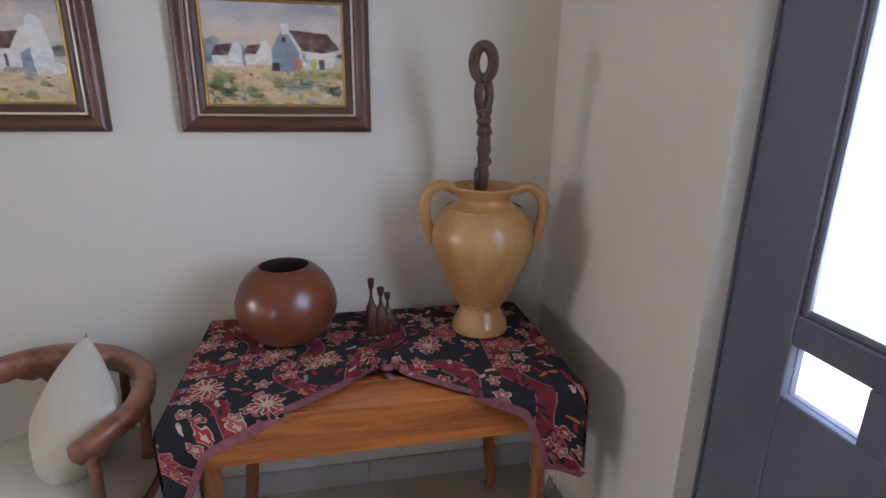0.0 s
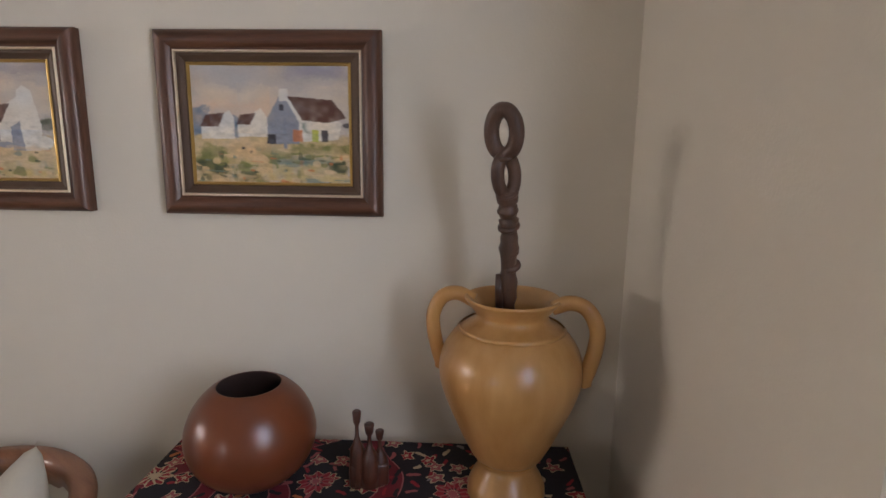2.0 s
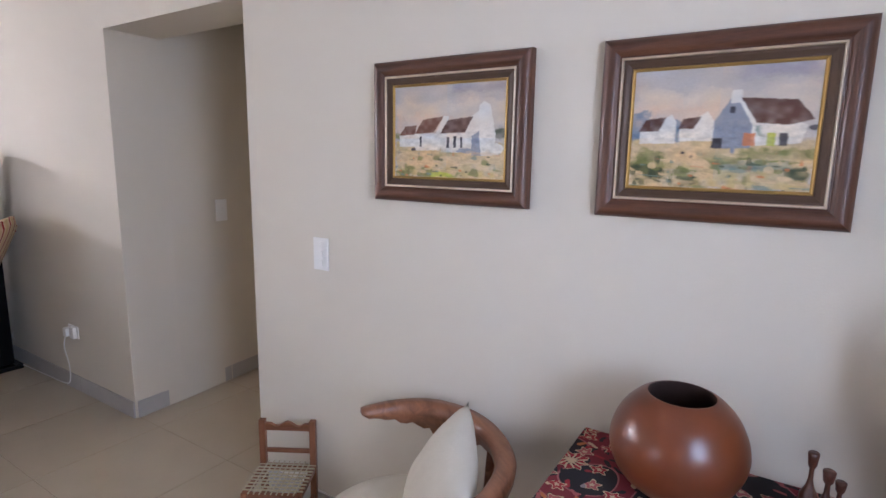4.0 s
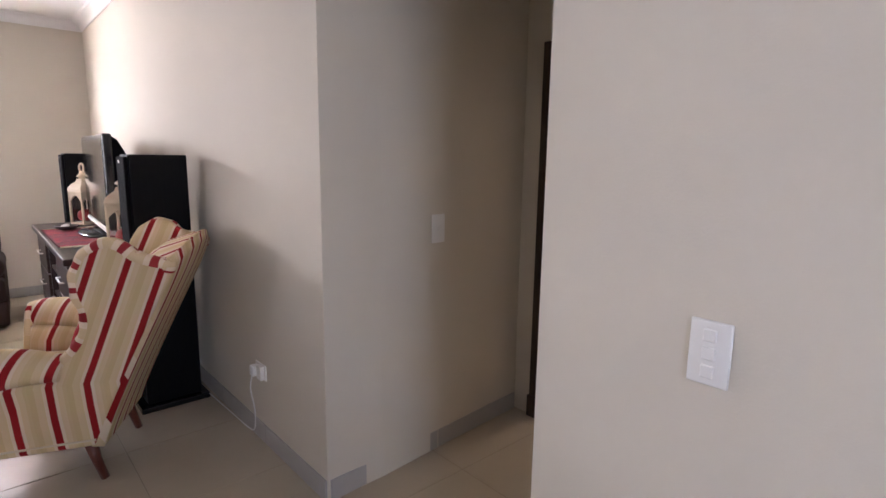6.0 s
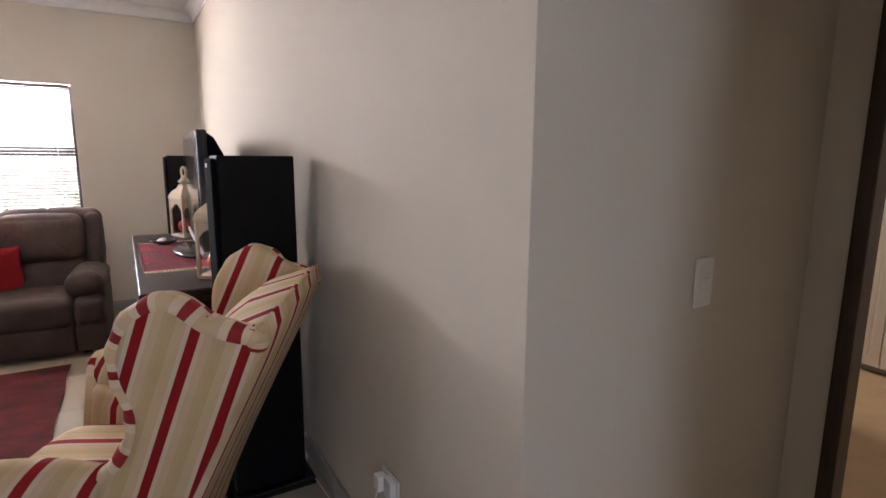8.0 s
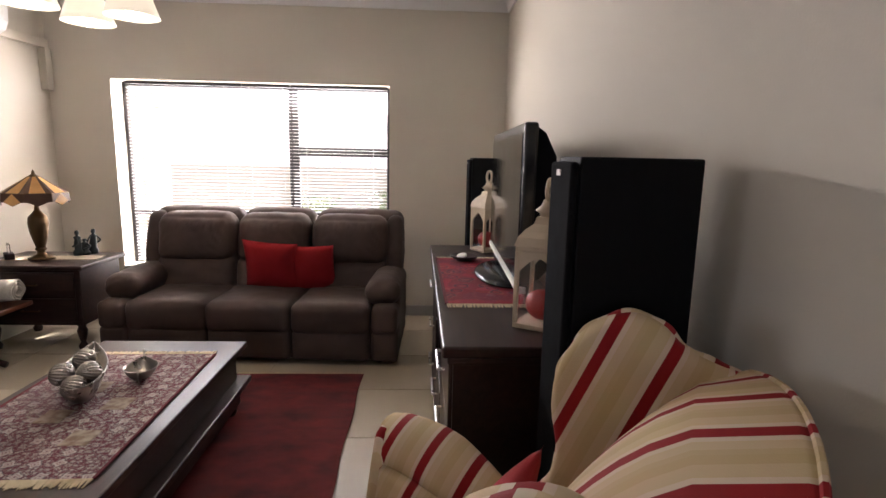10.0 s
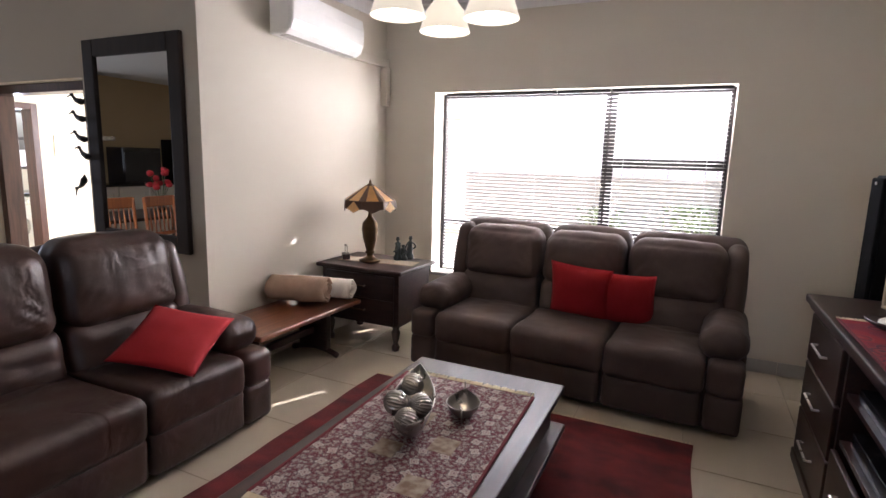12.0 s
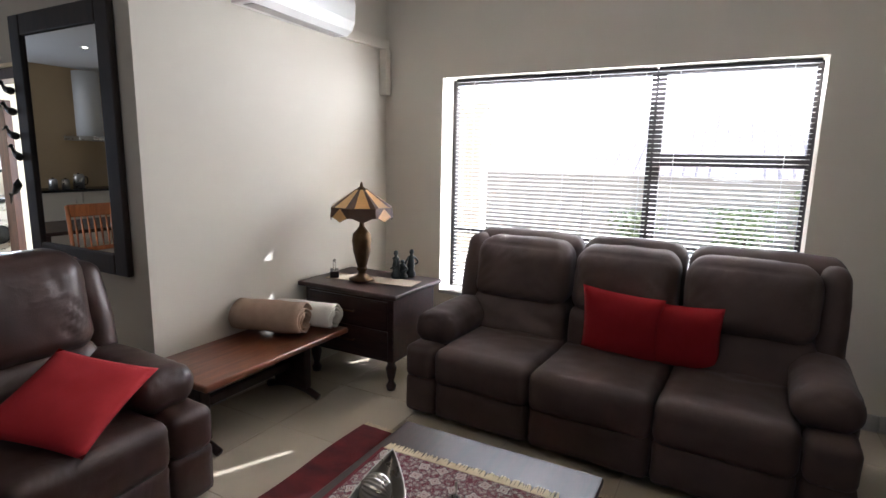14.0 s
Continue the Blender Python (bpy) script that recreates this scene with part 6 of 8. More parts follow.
M["champagne"] = surface("silver_leaf_slip", (0.72, 0.62, 0.48), 0.38, 0.85, vary=0.2, scale=25)
M["glaze"] = surface("ochre_glaze", (0.46, 0.25, 0.085), 0.34, vary=0.55, scale=7, grain=0.22, grain_scale=24, coat=0.4, tint=(0.33, 0.145, 0.032), stretch=(4, 4, 0.6), bump=0.08, bump_scale=30)
M["pot"] = surface("burnished_clay", (0.16, 0.041, 0.012), 0.32, vary=0.6, scale=7, grain=0.15, coat=0.15, tint=(0.085, 0.024, 0.012))
M["pot_in"] = surface("clay_inside", (0.03, 0.012, 0.008), 0.8, vary=0.3)
M["stick"] = wood("carved_stick_wood", (0.028, 0.013, 0.008), (0.095, 0.045, 0.026), 0.4, axis="Z", coat=0.2)
M["carving"] = wood("carved_figure_wood", (0.030, 0.010, 0.007), (0.11, 0.035, 0.018), 0.35, axis="Z", coat=0.3)
M["canvas_cream"] = surface("cream_canvas", (0.62, 0.57, 0.47), 0.9, vary=0.25, scale=6, grain=0.15, grain_scale=250, bump=0.9, bump_scale=22)
M["cloth_table"] = floral("floral_tablecloth")
M["cloth_hem"] = surface("tablecloth_hem", (0.24, 0.080, 0.085), 0.9, vary=0.5, scale=60, tint=(0.09, 0.02, 0.03), bump=0.3)
M["thong"] = surface("leather_thong", (0.50, 0.43, 0.30), 0.7, vary=0.3, scale=30)

TX0, TX1, TY0, TY1, TZ = -0.475, 0.545, 1.192, 1.775, 0.750


def side_table():
    t = thing("side_table", "honey oak side table under a floral cloth", "table", (0.035, 1.4835, 0))
    hx, hy = (TX1 - TX0) / 2, (TY1 - TY0) / 2
    for k in range(5):
        y0, y1 = -hy + k * 2 * hy / 5, -hy + (k + 1) * 2 * hy / 5
        part("board", box(-hx, hx, y0 + 0.001, y1 - 0.001, TZ - 0.026, TZ, 0.003, 1), M["oak"], t)
    part("apron", box(-hx + 0.03, hx - 0.03, -hy + 0.012, -hy + 0.032, 0.615, TZ - 0.026, 0.003), M["oak"], t)
    part("apron", box(-hx + 0.03, hx - 0.03, hy - 0.04, hy - 0.02, 0.625, TZ - 0.026, 0.003), M["oak"], t)
    for sx in (-1, 1):
        part("side_rail", box(sx * (hx - 0.05) - 0.01, sx * (hx - 0.05) + 0.01, -hy + 0.04, hy - 0.04, 0.625, TZ - 0.026, 0.003), M["oak"], t)
        for sy in (-1, 1):
            x, y = sx * (hx - 0.075), sy * (hy - 0.055)
            part("leg", tube(smooth_line([(x, y, 0.0), (x + 0.012 * sx, y, 0.05), (x - 0.006 * sx, y, 0.22), (x, y, 0.45), (x, y, 0.64), (x, y, TZ - 0.03)], 4), [0.020] * 5 + [0.022] * 8 + [0.028] * 8, 8), M["oak_z"], t, smooth=True)
    return t


side_table()


def table_cloth():
    """The cloth over the table, gathered into a knot behind the front edge, with hanging corners."""
    c = thing("floral_tablecloth", "black and red floral cloth draped over the side table", "cloth", (0, 0, 0))
    top = TZ + 0.004
    bm = bmesh.new()
    nx, ny = 72, 40
    vx, vy = 0.047, 1.345                     # the knot
    va, vb = -0.205, 0.255                    # where the drawn-up hem crosses the front edge
    x0, x1, yf, yb = TX0 - 0.008, TX1 + 0.008, TY0 - 0.008, TY1 - 0.002

    def front(x):
        """Where the front hem lies on the table top."""
        if va < x < vb:
            t = (x - va) / (vx - va) if x < vx else (vb - x) / (vb - vx)
            return yf + (vy - yf) * t
        return yf

    def drop(x):
        """How far the cloth hangs down in front."""
        steps = ((x0, 0.33), (-0.433, 0.21), (-0.379, 0.08), (va, 0.002)) if x < vx else ((vb, 0.002), (0.388, 0.065), (0.455, 0.235), (x1, 0.262))
        for (a, p), (b, q) in zip(steps, steps[1:]):
            if a <= x <= b:
                return p + (q - p) * (x - a) / (b - a)
        return steps[0][1] if x < steps[0][0] else steps[-1][1]

    def height(x, y):
        r = math.hypot(x - vx, y - vy)
        spread = math.atan2(y - vy + 0.01, x - vx)
        return top + 0.0015 * noise.noise(Vector((x * 9, y * 9, 0))) + 0.009 * math.exp(-(r / 0.09) ** 2) * (1 + math.sin(13 * spread)) + 0.004 * math.exp(-(r / 0.22) ** 2) * (1 + math.sin(7 * spread + 1))
    g = []
    for i in range(nx + 1):
        x = x0 + (x1 - x0) * i / nx
        col = []
        for j in range(ny + 1):
            y = front(x) + (yb - front(x)) * j / ny
            col.append(bm.verts.new((x, y, height(x, y))))
        g.append(col)
    for i in range(nx):
        for j in range(ny):
            bm.faces.new((g[i][j], g[i + 1][j], g[i + 1][j + 1], g[i][j + 1]))

    def wave(s, u):
        return 0.013 * min(1, u * 9) + 0.012 * u * math.sin(s * 40 + 1)

    def hang(pa, pb, fall, out, n=18, m=12):
        """A strip that hangs from the edge of the table between two points."""
        rows = []
        for i in range(n + 1):
            p = Vector(pa).lerp(Vector(pb), i / n)
            d = fall(i / n, p)
            rows.append([bm.verts.new((*(p + Vector(out) * wave(p.x + p.y, j / m * d / 0.3)).xy, (height(p.x, p.y) if j == 0 else top - d * j / m - 0.002))) for j in range(m + 1)])
        for i in range(n):
            for j in range(m):
                bm.faces.new((rows[i][j], rows[i + 1][j], rows[i + 1][j + 1], rows[i][j + 1]))
    hang((x0, yf, 0), (va, yf, 0), lambda t, p: drop(p.x), (0, -1, 0), 30)
    hang((vb, yf, 0), (x1, yf, 0), lambda t, p: drop(p.x), (0, -1, 0), 30)
    hang((x0, yb, 0), (x0, yf, 0), lambda t, p: 0.22 + 0.11 * t, (-1, 0, 0))
    hang((x1, yf, 0), (x1, yb, 0), lambda t, p: 0.262 + 0.02 * t, (1, 0, 0))
    part("weave", bm, M["cloth_table"], c, smooth=True)

    def hem(edge, inner, label="faded pink patterned hem"):
        """A strip between the edge of the cloth and a line inside it."""
        b = bmesh.new()
        rows = [[b.verts.new(p), b.verts.new(q)] for p, q in zip(edge, inner)]
        for p, q in zip(rows, rows[1:]):
            b.faces.new((p[0], q[0], q[1], p[1]))
        part("hem", b, M["cloth_hem"], c, label)
    for a, b in ((va, vx), (vx, vb)):
        line = [a + (b - a) * k / 24 for k in range(25)]
        hem([(x, front(x) - 0.003, height(x, front(x)) + 0.003) for x in line], [(x, front(x) + 0.030, height(x, front(x) + 0.030) + 0.0035) for x in line])
    for a, b, bend in ((x0, va, -0.014), (vb, x1, 0.014)):
        line = [a + (b - a) * k / 30 for k in range(31)]
        edge, inner = [], []
        for x in line:
            d = drop(x)
            y = yf - wave(x + yf, d / 0.3) - 0.003
            steep = min(1.0, d / 0.12)
            edge.append((x, y, top - d - 0.004))
            inner.append((x + bend * steep, y - 0.001, min(top - 0.001, top - d + 0.030 - 0.018 * steep)))
        hem(edge, inner)
    rnd = random.Random(7)
    b = bmesh.new()
    for k in range(30):
        x = 0.458 + (x1 - 0.458) * k / 30
        y, z = yf - wave(x + yf, 0.85), top - drop(x)
        tube([(x, y, z), (x + rnd.uniform(-0.006, 0.006), y - 0.002, z - rnd.uniform(0.03, 0.07))], 0.001, 4, b)
    fr = part("fringe", b, M["fringe"], c, "thin loose threads")
    fr["kind"] = "stuff"
    part("knot", puff(0.034, 0.046, 0.020, 10, 2.2, 0.004, 2), M["cloth_hem"], c, "gathered knot of cloth", smooth=True, m=pose(vx + 0.003, vy - 0.010, top + 0.017, 62, 0, 10))
    part("knot_tail", puff(0.020, 0.050, 0.009, 8, 2.2, 0.003, 4), M["cloth_hem"], c, "short tail of the knot", smooth=True, m=pose(vx + 0.008, vy - 0.036, top + 0.006, 84, 0, 14))
    return c


table_cloth()


def clay_pot():
    ob = thing("clay_pot", "round burnished brown clay pot with a dark mouth", "pot", (-0.222, 1.59, TZ + 0.008))
    prof = [(0, 0), (0.05, 0.0), (0.085, 0.012), (0.126, 0.05), (0.146, 0.10), (0.143, 0.147), (0.123, 0.192), (0.094, 0.224), (0.076, 0.235), (0.071, 0.236)]
    pts = smooth_line([(r, 0, z) for r, z in prof], 4)
    part("body", lathe([(p.x, p.z) for p in pts], 48), M["pot"], ob, smooth=True)
    part("inside", lathe([(0.071, 0.236), (0.080, 0.21), (0.105, 0.17), (0.12, 0.10), (0.08, 0.03), (0, 0.02)], 40), M["pot_in"], ob, "dark inside of the pot", smooth=True)
    return ob


clay_pot()


def amphora():
    v = thing("ceramic_vase", "large ochre glazed two-handled vase on a foot", "vase", (0.372, 1.575, TZ + 0.006), -15)
    prof = [(0, 0), (0.080, 0.0), (0.088, 0.01), (0.084, 0.032), (0.066, 0.066), (0.062, 0.082), (0.068, 0.094), (0.082, 0.105), (0.118, 0.18), (0.148, 0.255), (0.157, 0.305), (0.146, 0.352), (0.118, 0.390), (0.086, 0.410), (0.078, 0.422), (0.082, 0.432), (0.098, 0.452), (0.103, 0.460), (0.097, 0.463), (0.076, 0.441), (0.068, 0.41), (0.09, 0.36), (0.10, 0.28), (0, 0.15)]
    pts = smooth_line([(r, 0, z) for r, z in prof], 3)
    part("body", lathe([(max(0, p.x), p.z) for p in pts], 56), M["glaze"], v, smooth=True)
    part("collar", lathe([(0.063, 0.082), (0.070, 0.086), (0.070, 0.094), (0.066, 0.098)], 40), M["glaze"], v, smooth=True)
    part("neck_band", lathe([(0.112, 0.392), (0.118, 0.394), (0.112, 0.400)], 40), M["glaze"], v, smooth=True)
    for s in (-1, 1):
        part("handle", tube(smooth_line([(s * 0.085, 0, 0.446), (s * 0.123, 0, 0.460), (s * 0.158, 0, 0.448), (s * 0.179, 0, 0.408), (s * 0.177, 0, 0.364), (s * 0.168, 0, 0.325), (s * 0.160, 0, 0.295), (s * 0.163, 0, 0.280)], 5),
                            [0.0135] * 6 + [0.0135] * 22 + [0.0132, 0.0128, 0.0124, 0.0120, 0.0116, 0.0112, 0.0106, 0.0095], 12, flat=1.25), M["glaze"], v, smooth=True)
    return v


amphora()


def carved_stick():
    s = thing("carved_stick", "dark carved wooden stick of linked rings standing in the vase", "stick", (0.362, 1.575, TZ + 0.17))
    base = Vector((-0.006, -0.04, 0.445))
    d = Vector((-0.020, -0.04, 0.20)).normalized()
    path = smooth_line([(0.01, 0.02, 0.0), (0.004, 0.0, 0.16), (-0.002, -0.02, 0.32), base, base + d * 0.045, base + d * 0.085], 9)
    bm = tube(path, [0.0145 + 0.0065 * (k / 45) + 0.0022 * math.sin(k * 1.1) * (1 if k > 16 else 0.3) + 0.0012 * math.sin(k * 2.7) for k in range(len(path))], 14)
    for v in bm.verts:
        v.co += 0.0025 * noise.noise_vector(v.co * 45)
    part("shaft", bm, M["stick"], s, smooth=True)
    side0 = Vector((0.95, -0.3, 0.1)).normalized()
    for f, r, w in ((-0.075, 0.0205, 0.010), (-0.045, 0.018, 0.006), (0.012, 0.0225, 0.008), (0.080, 0.0225, 0.007), (0.156, 0.0205, 0.006)):
        ring = [base + d * (f + 0.004 * math.sin(2 * math.pi * k / 20)) + (side0 * math.cos(2 * math.pi * k / 20) + d.cross(side0) * math.sin(2 * math.pi * k / 20)) * (r - w * 0.7) for k in range(21)]
        part("collar", tube(ring, w * 0.8, 8, cap=False), M["stick"], s, smooth=True)
    for a, b, w, tw, r in ((0.078, 0.156, 0.0185, 40, 0.0118), (0.158, 0.243, 0.027, -15, 0.0135)):
        side = Matrix.Rotation(radians(tw), 3, "Z") @ Vector((0.95, -0.3, 0.1))
        mid = (a + b) / 2
        ring = [base + d * (mid - (b - a) / 2 * math.cos(t)) + side * (w * math.sin(t)) for t in [2 * math.pi * k / 28 for k in range(29)]]
        part("ring", tube(ring, r, 12, cap=False, flat=1.15), M["stick"], s, smooth=True)
    # a sliver of wood left beside the shaft at the mouth of the vase
    part("offcut", tube([base + Vector((-0.014, 0.010, -0.165)), base + Vector((-0.016, 0.009, -0.12)), base + Vector((-0.018, 0.008, -0.090))], [0.008, 0.009, 0.006], 8), M["stick"], s, smooth=True)
    return s


carved_stick()


def trio():
    """Three slim carved heads on one block: one plain mesh."""
    bm = bmesh.new()
    for x, y, h, r in ((-0.028, 0.0, 0.185, 0.013), (0.0, -0.006, 0.155, 0.015), (0.024, 0.002, 0.132, 0.013)):
        lathe([(0, 0), (r * 1.5, 0), (r * 1.55, 0.03), (r * 1.25, h * 0.50), (r * 0.6, h * 0.60), (r * 0.35, h * 0.68), (r * 0.32, h * 0.80), (r * 0.62, h * 0.85), (r * 0.72, h * 0.92), (r * 0.80, h * 0.985), (r * 0.62, h), (0, h * 0.985)], 12, bm, (x, y, 0))
    add_box(bm, -0.046, 0.044, -0.018, 0.018, 0, 0.055, 0.006)
    ob = solid("carved_figurine", bm, M["carving"], "small carved dark wood group of three slim figures", "figurine", smooth=True)
    ob.matrix_basis = pose(0.055, 1.585, TZ + 0.006, 0, 0, 12)


trio()


# paintings: oil on canvas; the colours are worked out point by point from soft-edged fields of paint
def paint(r, g, b):
    return (r, g, b)


def inside(u, v, pts):
    """Which of the points lie in an outline."""
    hit = np.zeros(u.shape, bool)
    for (a, b), (c, d) in zip(pts, pts[1:] + pts[:1]):
        if b != d:
            hit ^= ((b > v) != (d > v)) & (u < a + (c - a) * (v - b) / (d - b))
    return hit


def daub(u, v, fu, fv, seed):
    """Smooth random values from -1 to 1, fu and fv to a unit across and up."""
    rs = np.random.RandomState(seed)
    lat = rs.uniform(-1, 1, (int(fu) + 4, int(fv) + 4))
    x, y = np.mod((u + 1) * fu, lat.shape[0] - 1), np.mod((v + 1) * fv, lat.shape[1] - 1)
    i, j = np.minimum(x.astype(int), lat.shape[0] - 2), np.minimum(y.astype(int), lat.shape[1] - 2)
    a, b = x - i, y - j
    a, b = a * a * (3 - 2 * a), b * b * (3 - 2 * b)
    return (lat[i, j] * (1 - a) + lat[i + 1, j] * a) * (1 - b) + (lat[i, j + 1] * (1 - a) + lat[i + 1, j + 1] * a) * b


def painted_colours(u, v, fields, seed):
    """Colours of an oil sketch: crisp walls and roofs, land and sky worked wet into wet, brush marks over all."""
    total = np.zeros((u.size, 3))
    rs = np.random.RandomState(seed)
    rounds = 12
    wide_u = 0.022 * daub(u, v, 11, 10, seed + 2) + 0.016 * daub(u, v, 30, 24, seed + 1) + 0.008 * daub(u, v, 70, 60, seed + 9)
    wide_v = 0.026 * daub(u, v, 10, 12, seed + 4) + 0.018 * daub(u, v, 26, 32, seed + 3) + 0.008 * daub(u, v, 60, 70, seed + 10)
    tight_u, tight_v = 0.003 * daub(u, v, 50, 40, seed + 11), 0.003 * daub(u, v, 40, 50, seed + 12)
    for k in range(rounds):
        du, dv = rs.normal(0, 1, 2)
        col = np.tile(np.array(fields[0][0]), (u.size, 1))
        for q, (tone, pts) in enumerate(fields[1:]):
            if tone in WET:
                loose = 0.020 if tone in (SKY, CLOUD, ROSE, MAUVE, SAND2) else 0.007
                m = inside(u + wide_u + du * loose, v + wide_v + dv * loose, pts)
                cover = 0.78 + 0.30 * daub(u, v, 20, 18, seed + 50 + q)
            else:
                m = inside(u + tight_u + du * 0.0022, v + tight_v + dv * 0.0022, pts)
                cover = 0.93 + 0.12 * daub(u, v, 26, 22, seed + 50 + q)
            col[m] += (np.array(tone) - col[m]) * np.clip(cover, 0, 1)[m][:, None]
        total += col
    col = total / rounds
    air = np.clip((v - 0.48) / 0.12, 0, 1)                   # the sky is brushed more broadly than the land
    # flecks of leaf, earth and light in the foreground
    low = np.clip((0.33 - v) / 0.10, 0, 1)
    for tone, fu, fv, limit, k in ((GREEN, 12, 16, 0.42, 20), (DGREEN, 22, 28, 0.60, 21), (SAND2, 14, 20, 0.30, 22), (ORANGE, 16, 26, 0.70, 23), (TEAL, 12, 24, 0.66, 24)):
        m = np.clip((daub(u, v + 0.1 * u, fu, fv, seed + k) - limit) / 0.18, 0, 1) * low * 0.75
        col += (np.array(tone) - col) * m[:, None]
    stroke = daub(u + 0.5 * v, v - 0.35 * u, 7, 13, seed + 5) * air + daub(u + 0.3 * v, v - 0.12 * u, 24, 40, seed + 8) * (1 - air)
    fine = daub(u - 0.2 * v, v + 0.4 * u, 70, 90, seed + 6)
    warm = daub(u, v, 6, 7, seed + 7)
    col *= (1 + (0.07 + 0.08 * (1 - air)) * stroke + (0.03 + 0.05 * (1 - air)) * fine)[:, None]
    col *= np.stack([1 + 0.09 * warm, 1 + 0.01 * warm, 1 - 0.10 * warm], 1)
    return np.clip(col, 0.004, 0.9)


def oil_paint():
    """Paint that takes its colour from the canvas, with ridges of brushwork and a soft varnish."""
    m, nt, b = _mat("oil_paint")
    at = nt.nodes.new("ShaderNodeAttribute")
    at.attribute_name = "pigment"
    nt.links.new(at.outputs["Color"], b.inputs["Base Color"])
    tc, mp = nt.nodes.new("ShaderNodeTexCoord"), nt.nodes.new("ShaderNodeMapping")
    mp.inputs["Scale"].default_value = (1.0, 1.0, 2.4)
    nz, bp = nt.nodes.new("ShaderNodeTexNoise"), nt.nodes.new("ShaderNodeBump")
    nz.inputs["Scale"].default_value, nz.inputs["Detail"].default_value = 90, 4
    bp.inputs["Strength"].default_value, bp.inputs["Distance"].default_value = 0.35, 0.002
    nt.links.new(tc.outputs["Object"], mp.inputs["Vector"])
    nt.links.new(mp.outputs[0], nz.inputs["Vector"])
    nt.links.new(nz.outputs["Fac"], bp.inputs["Height"])
    nt.links.new(bp.outputs[0], b.inputs["Normal"])
    b.inputs["Roughness"].default_value = 0.5
    return m


M["oil_paint"] = oil_paint()


def picture(x0, x1, z0, z1, label, fields):
    """A framed oil painting; fields are (colour, outline in 0..1 by 0..1)."""
    w, h = x1 - x0, z1 - z0
    p = thing("framed_painting", label, "painting", (x0, NY - 0.002, z0), 0, "framed paintings on the wall")
    rails = (("outer_frame", ("frame_wood", "frame_wood_z"), ((0.0, 0.020), (0.003, 0.027), (0.010, 0.033), (0.020, 0.036), (0.030, 0.035), (0.038, 0.030), (0.042, 0.024), (0.045, 0.026), (0.048, 0.026))),
             ("silver_slip", ("champagne", "champagne"), ((0.048, 0.026), (0.050, 0.029), (0.053, 0.029), (0.055, 0.024))),
             ("brown_slip", ("slip_brown", "slip_brown"), ((0.055, 0.024), (0.062, 0.023), (0.071, 0.019), (0.076, 0.018))),
             ("gold_slip", ("gold", "gold"), ((0.076, 0.018), (0.078, 0.021), (0.081, 0.020), (0.084, 0.015))))
    for nm, mats, prof in rails:
        for side in range(4):
            bm = bmesh.new()
            ends = []
            for far in (0, 1):
                row = []
                for a, d in prof:
                    along = (w if side % 2 == 0 else h) - a if far else a
                    across = a if side < 2 else (h if side == 2 else w) - a
                    row.append(bm.verts.new((along, -d, across) if side % 2 == 0 else (across, -d, along)))
                ends.append(row)
            for k in range(len(prof) - 1):
                bm.faces.new((ends[0][k], ends[0][k + 1], ends[1][k + 1], ends[1][k]))
            if nm == "outer_frame":
                back = [bm.verts.new((v.co.x, 0.0, v.co.z)) for v in (ends[0][0], ends[1][0])]
                bm.faces.new((ends[0][0], ends[1][0], back[1], back[0]))
            part(nm, bm, M[mats[side % 2]], p, smooth=nm == "outer_frame")
    part("backing", box(0.02, w - 0.02, -0.010, -0.001, 0.02, h - 0.02), M["slip_brown"], p)
    o = 0.080
    cw, ch = w - 2 * o, h - 2 * o
    nu, nv = 230, 170
    u, v = [q.ravel() for q in np.meshgrid(np.linspace(0, 1, nu), np.linspace(0, 1, nv), indexing="ij")]
    col = painted_colours(u, v, fields, int(1000 * w) + len(fields))
    co = np.stack([o + cw * u, np.full(u.size, -0.0145), o + ch * v], 1)
    idx = np.arange(nu * nv).reshape(nu, nv)
    quads = np.stack([idx[:-1, :-1], idx[1:, :-1], idx[1:, 1:], idx[:-1, 1:]], -1).reshape(-1, 4)
    me = bpy.data.meshes.new("canvas")
    me.from_pydata(co.tolist(), [], quads.tolist())
    me.materials.append(M["oil_paint"])
    layer = me.color_attributes.new("pigment", "FLOAT_COLOR", "POINT")
    layer.data.foreach_set("color", np.concatenate([col, np.ones((u.size, 1))], 1).ravel())
    ob = new("canvas", me)
    ob.parent = p
    tagged(ob, "loosely brushed oil on canvas")
    return p


def ragged(u0, u1, v_top, v_bot, seed, rough=0.02, n=14):
    rnd = random.Random(seed)
    up = [(u0 + (u1 - u0) * i / n, v_top + rnd.uniform(-rough, rough)) for i in range(n + 1)]
    return up + [(u1, v_bot), (u0, v_bot)]


def bush(u, v, r, seed, n=11, flat=0.8):
    rnd = random.Random(seed)
    return [(min(1, max(0, u + r * rnd.uniform(0.7, 1.15) * math.cos(2 * math.pi * k / n))), min(1, max(0, v + flat * r * rnd.uniform(0.7, 1.15) * math.sin(2 * math.pi * k / n)))) for k in range(n)]


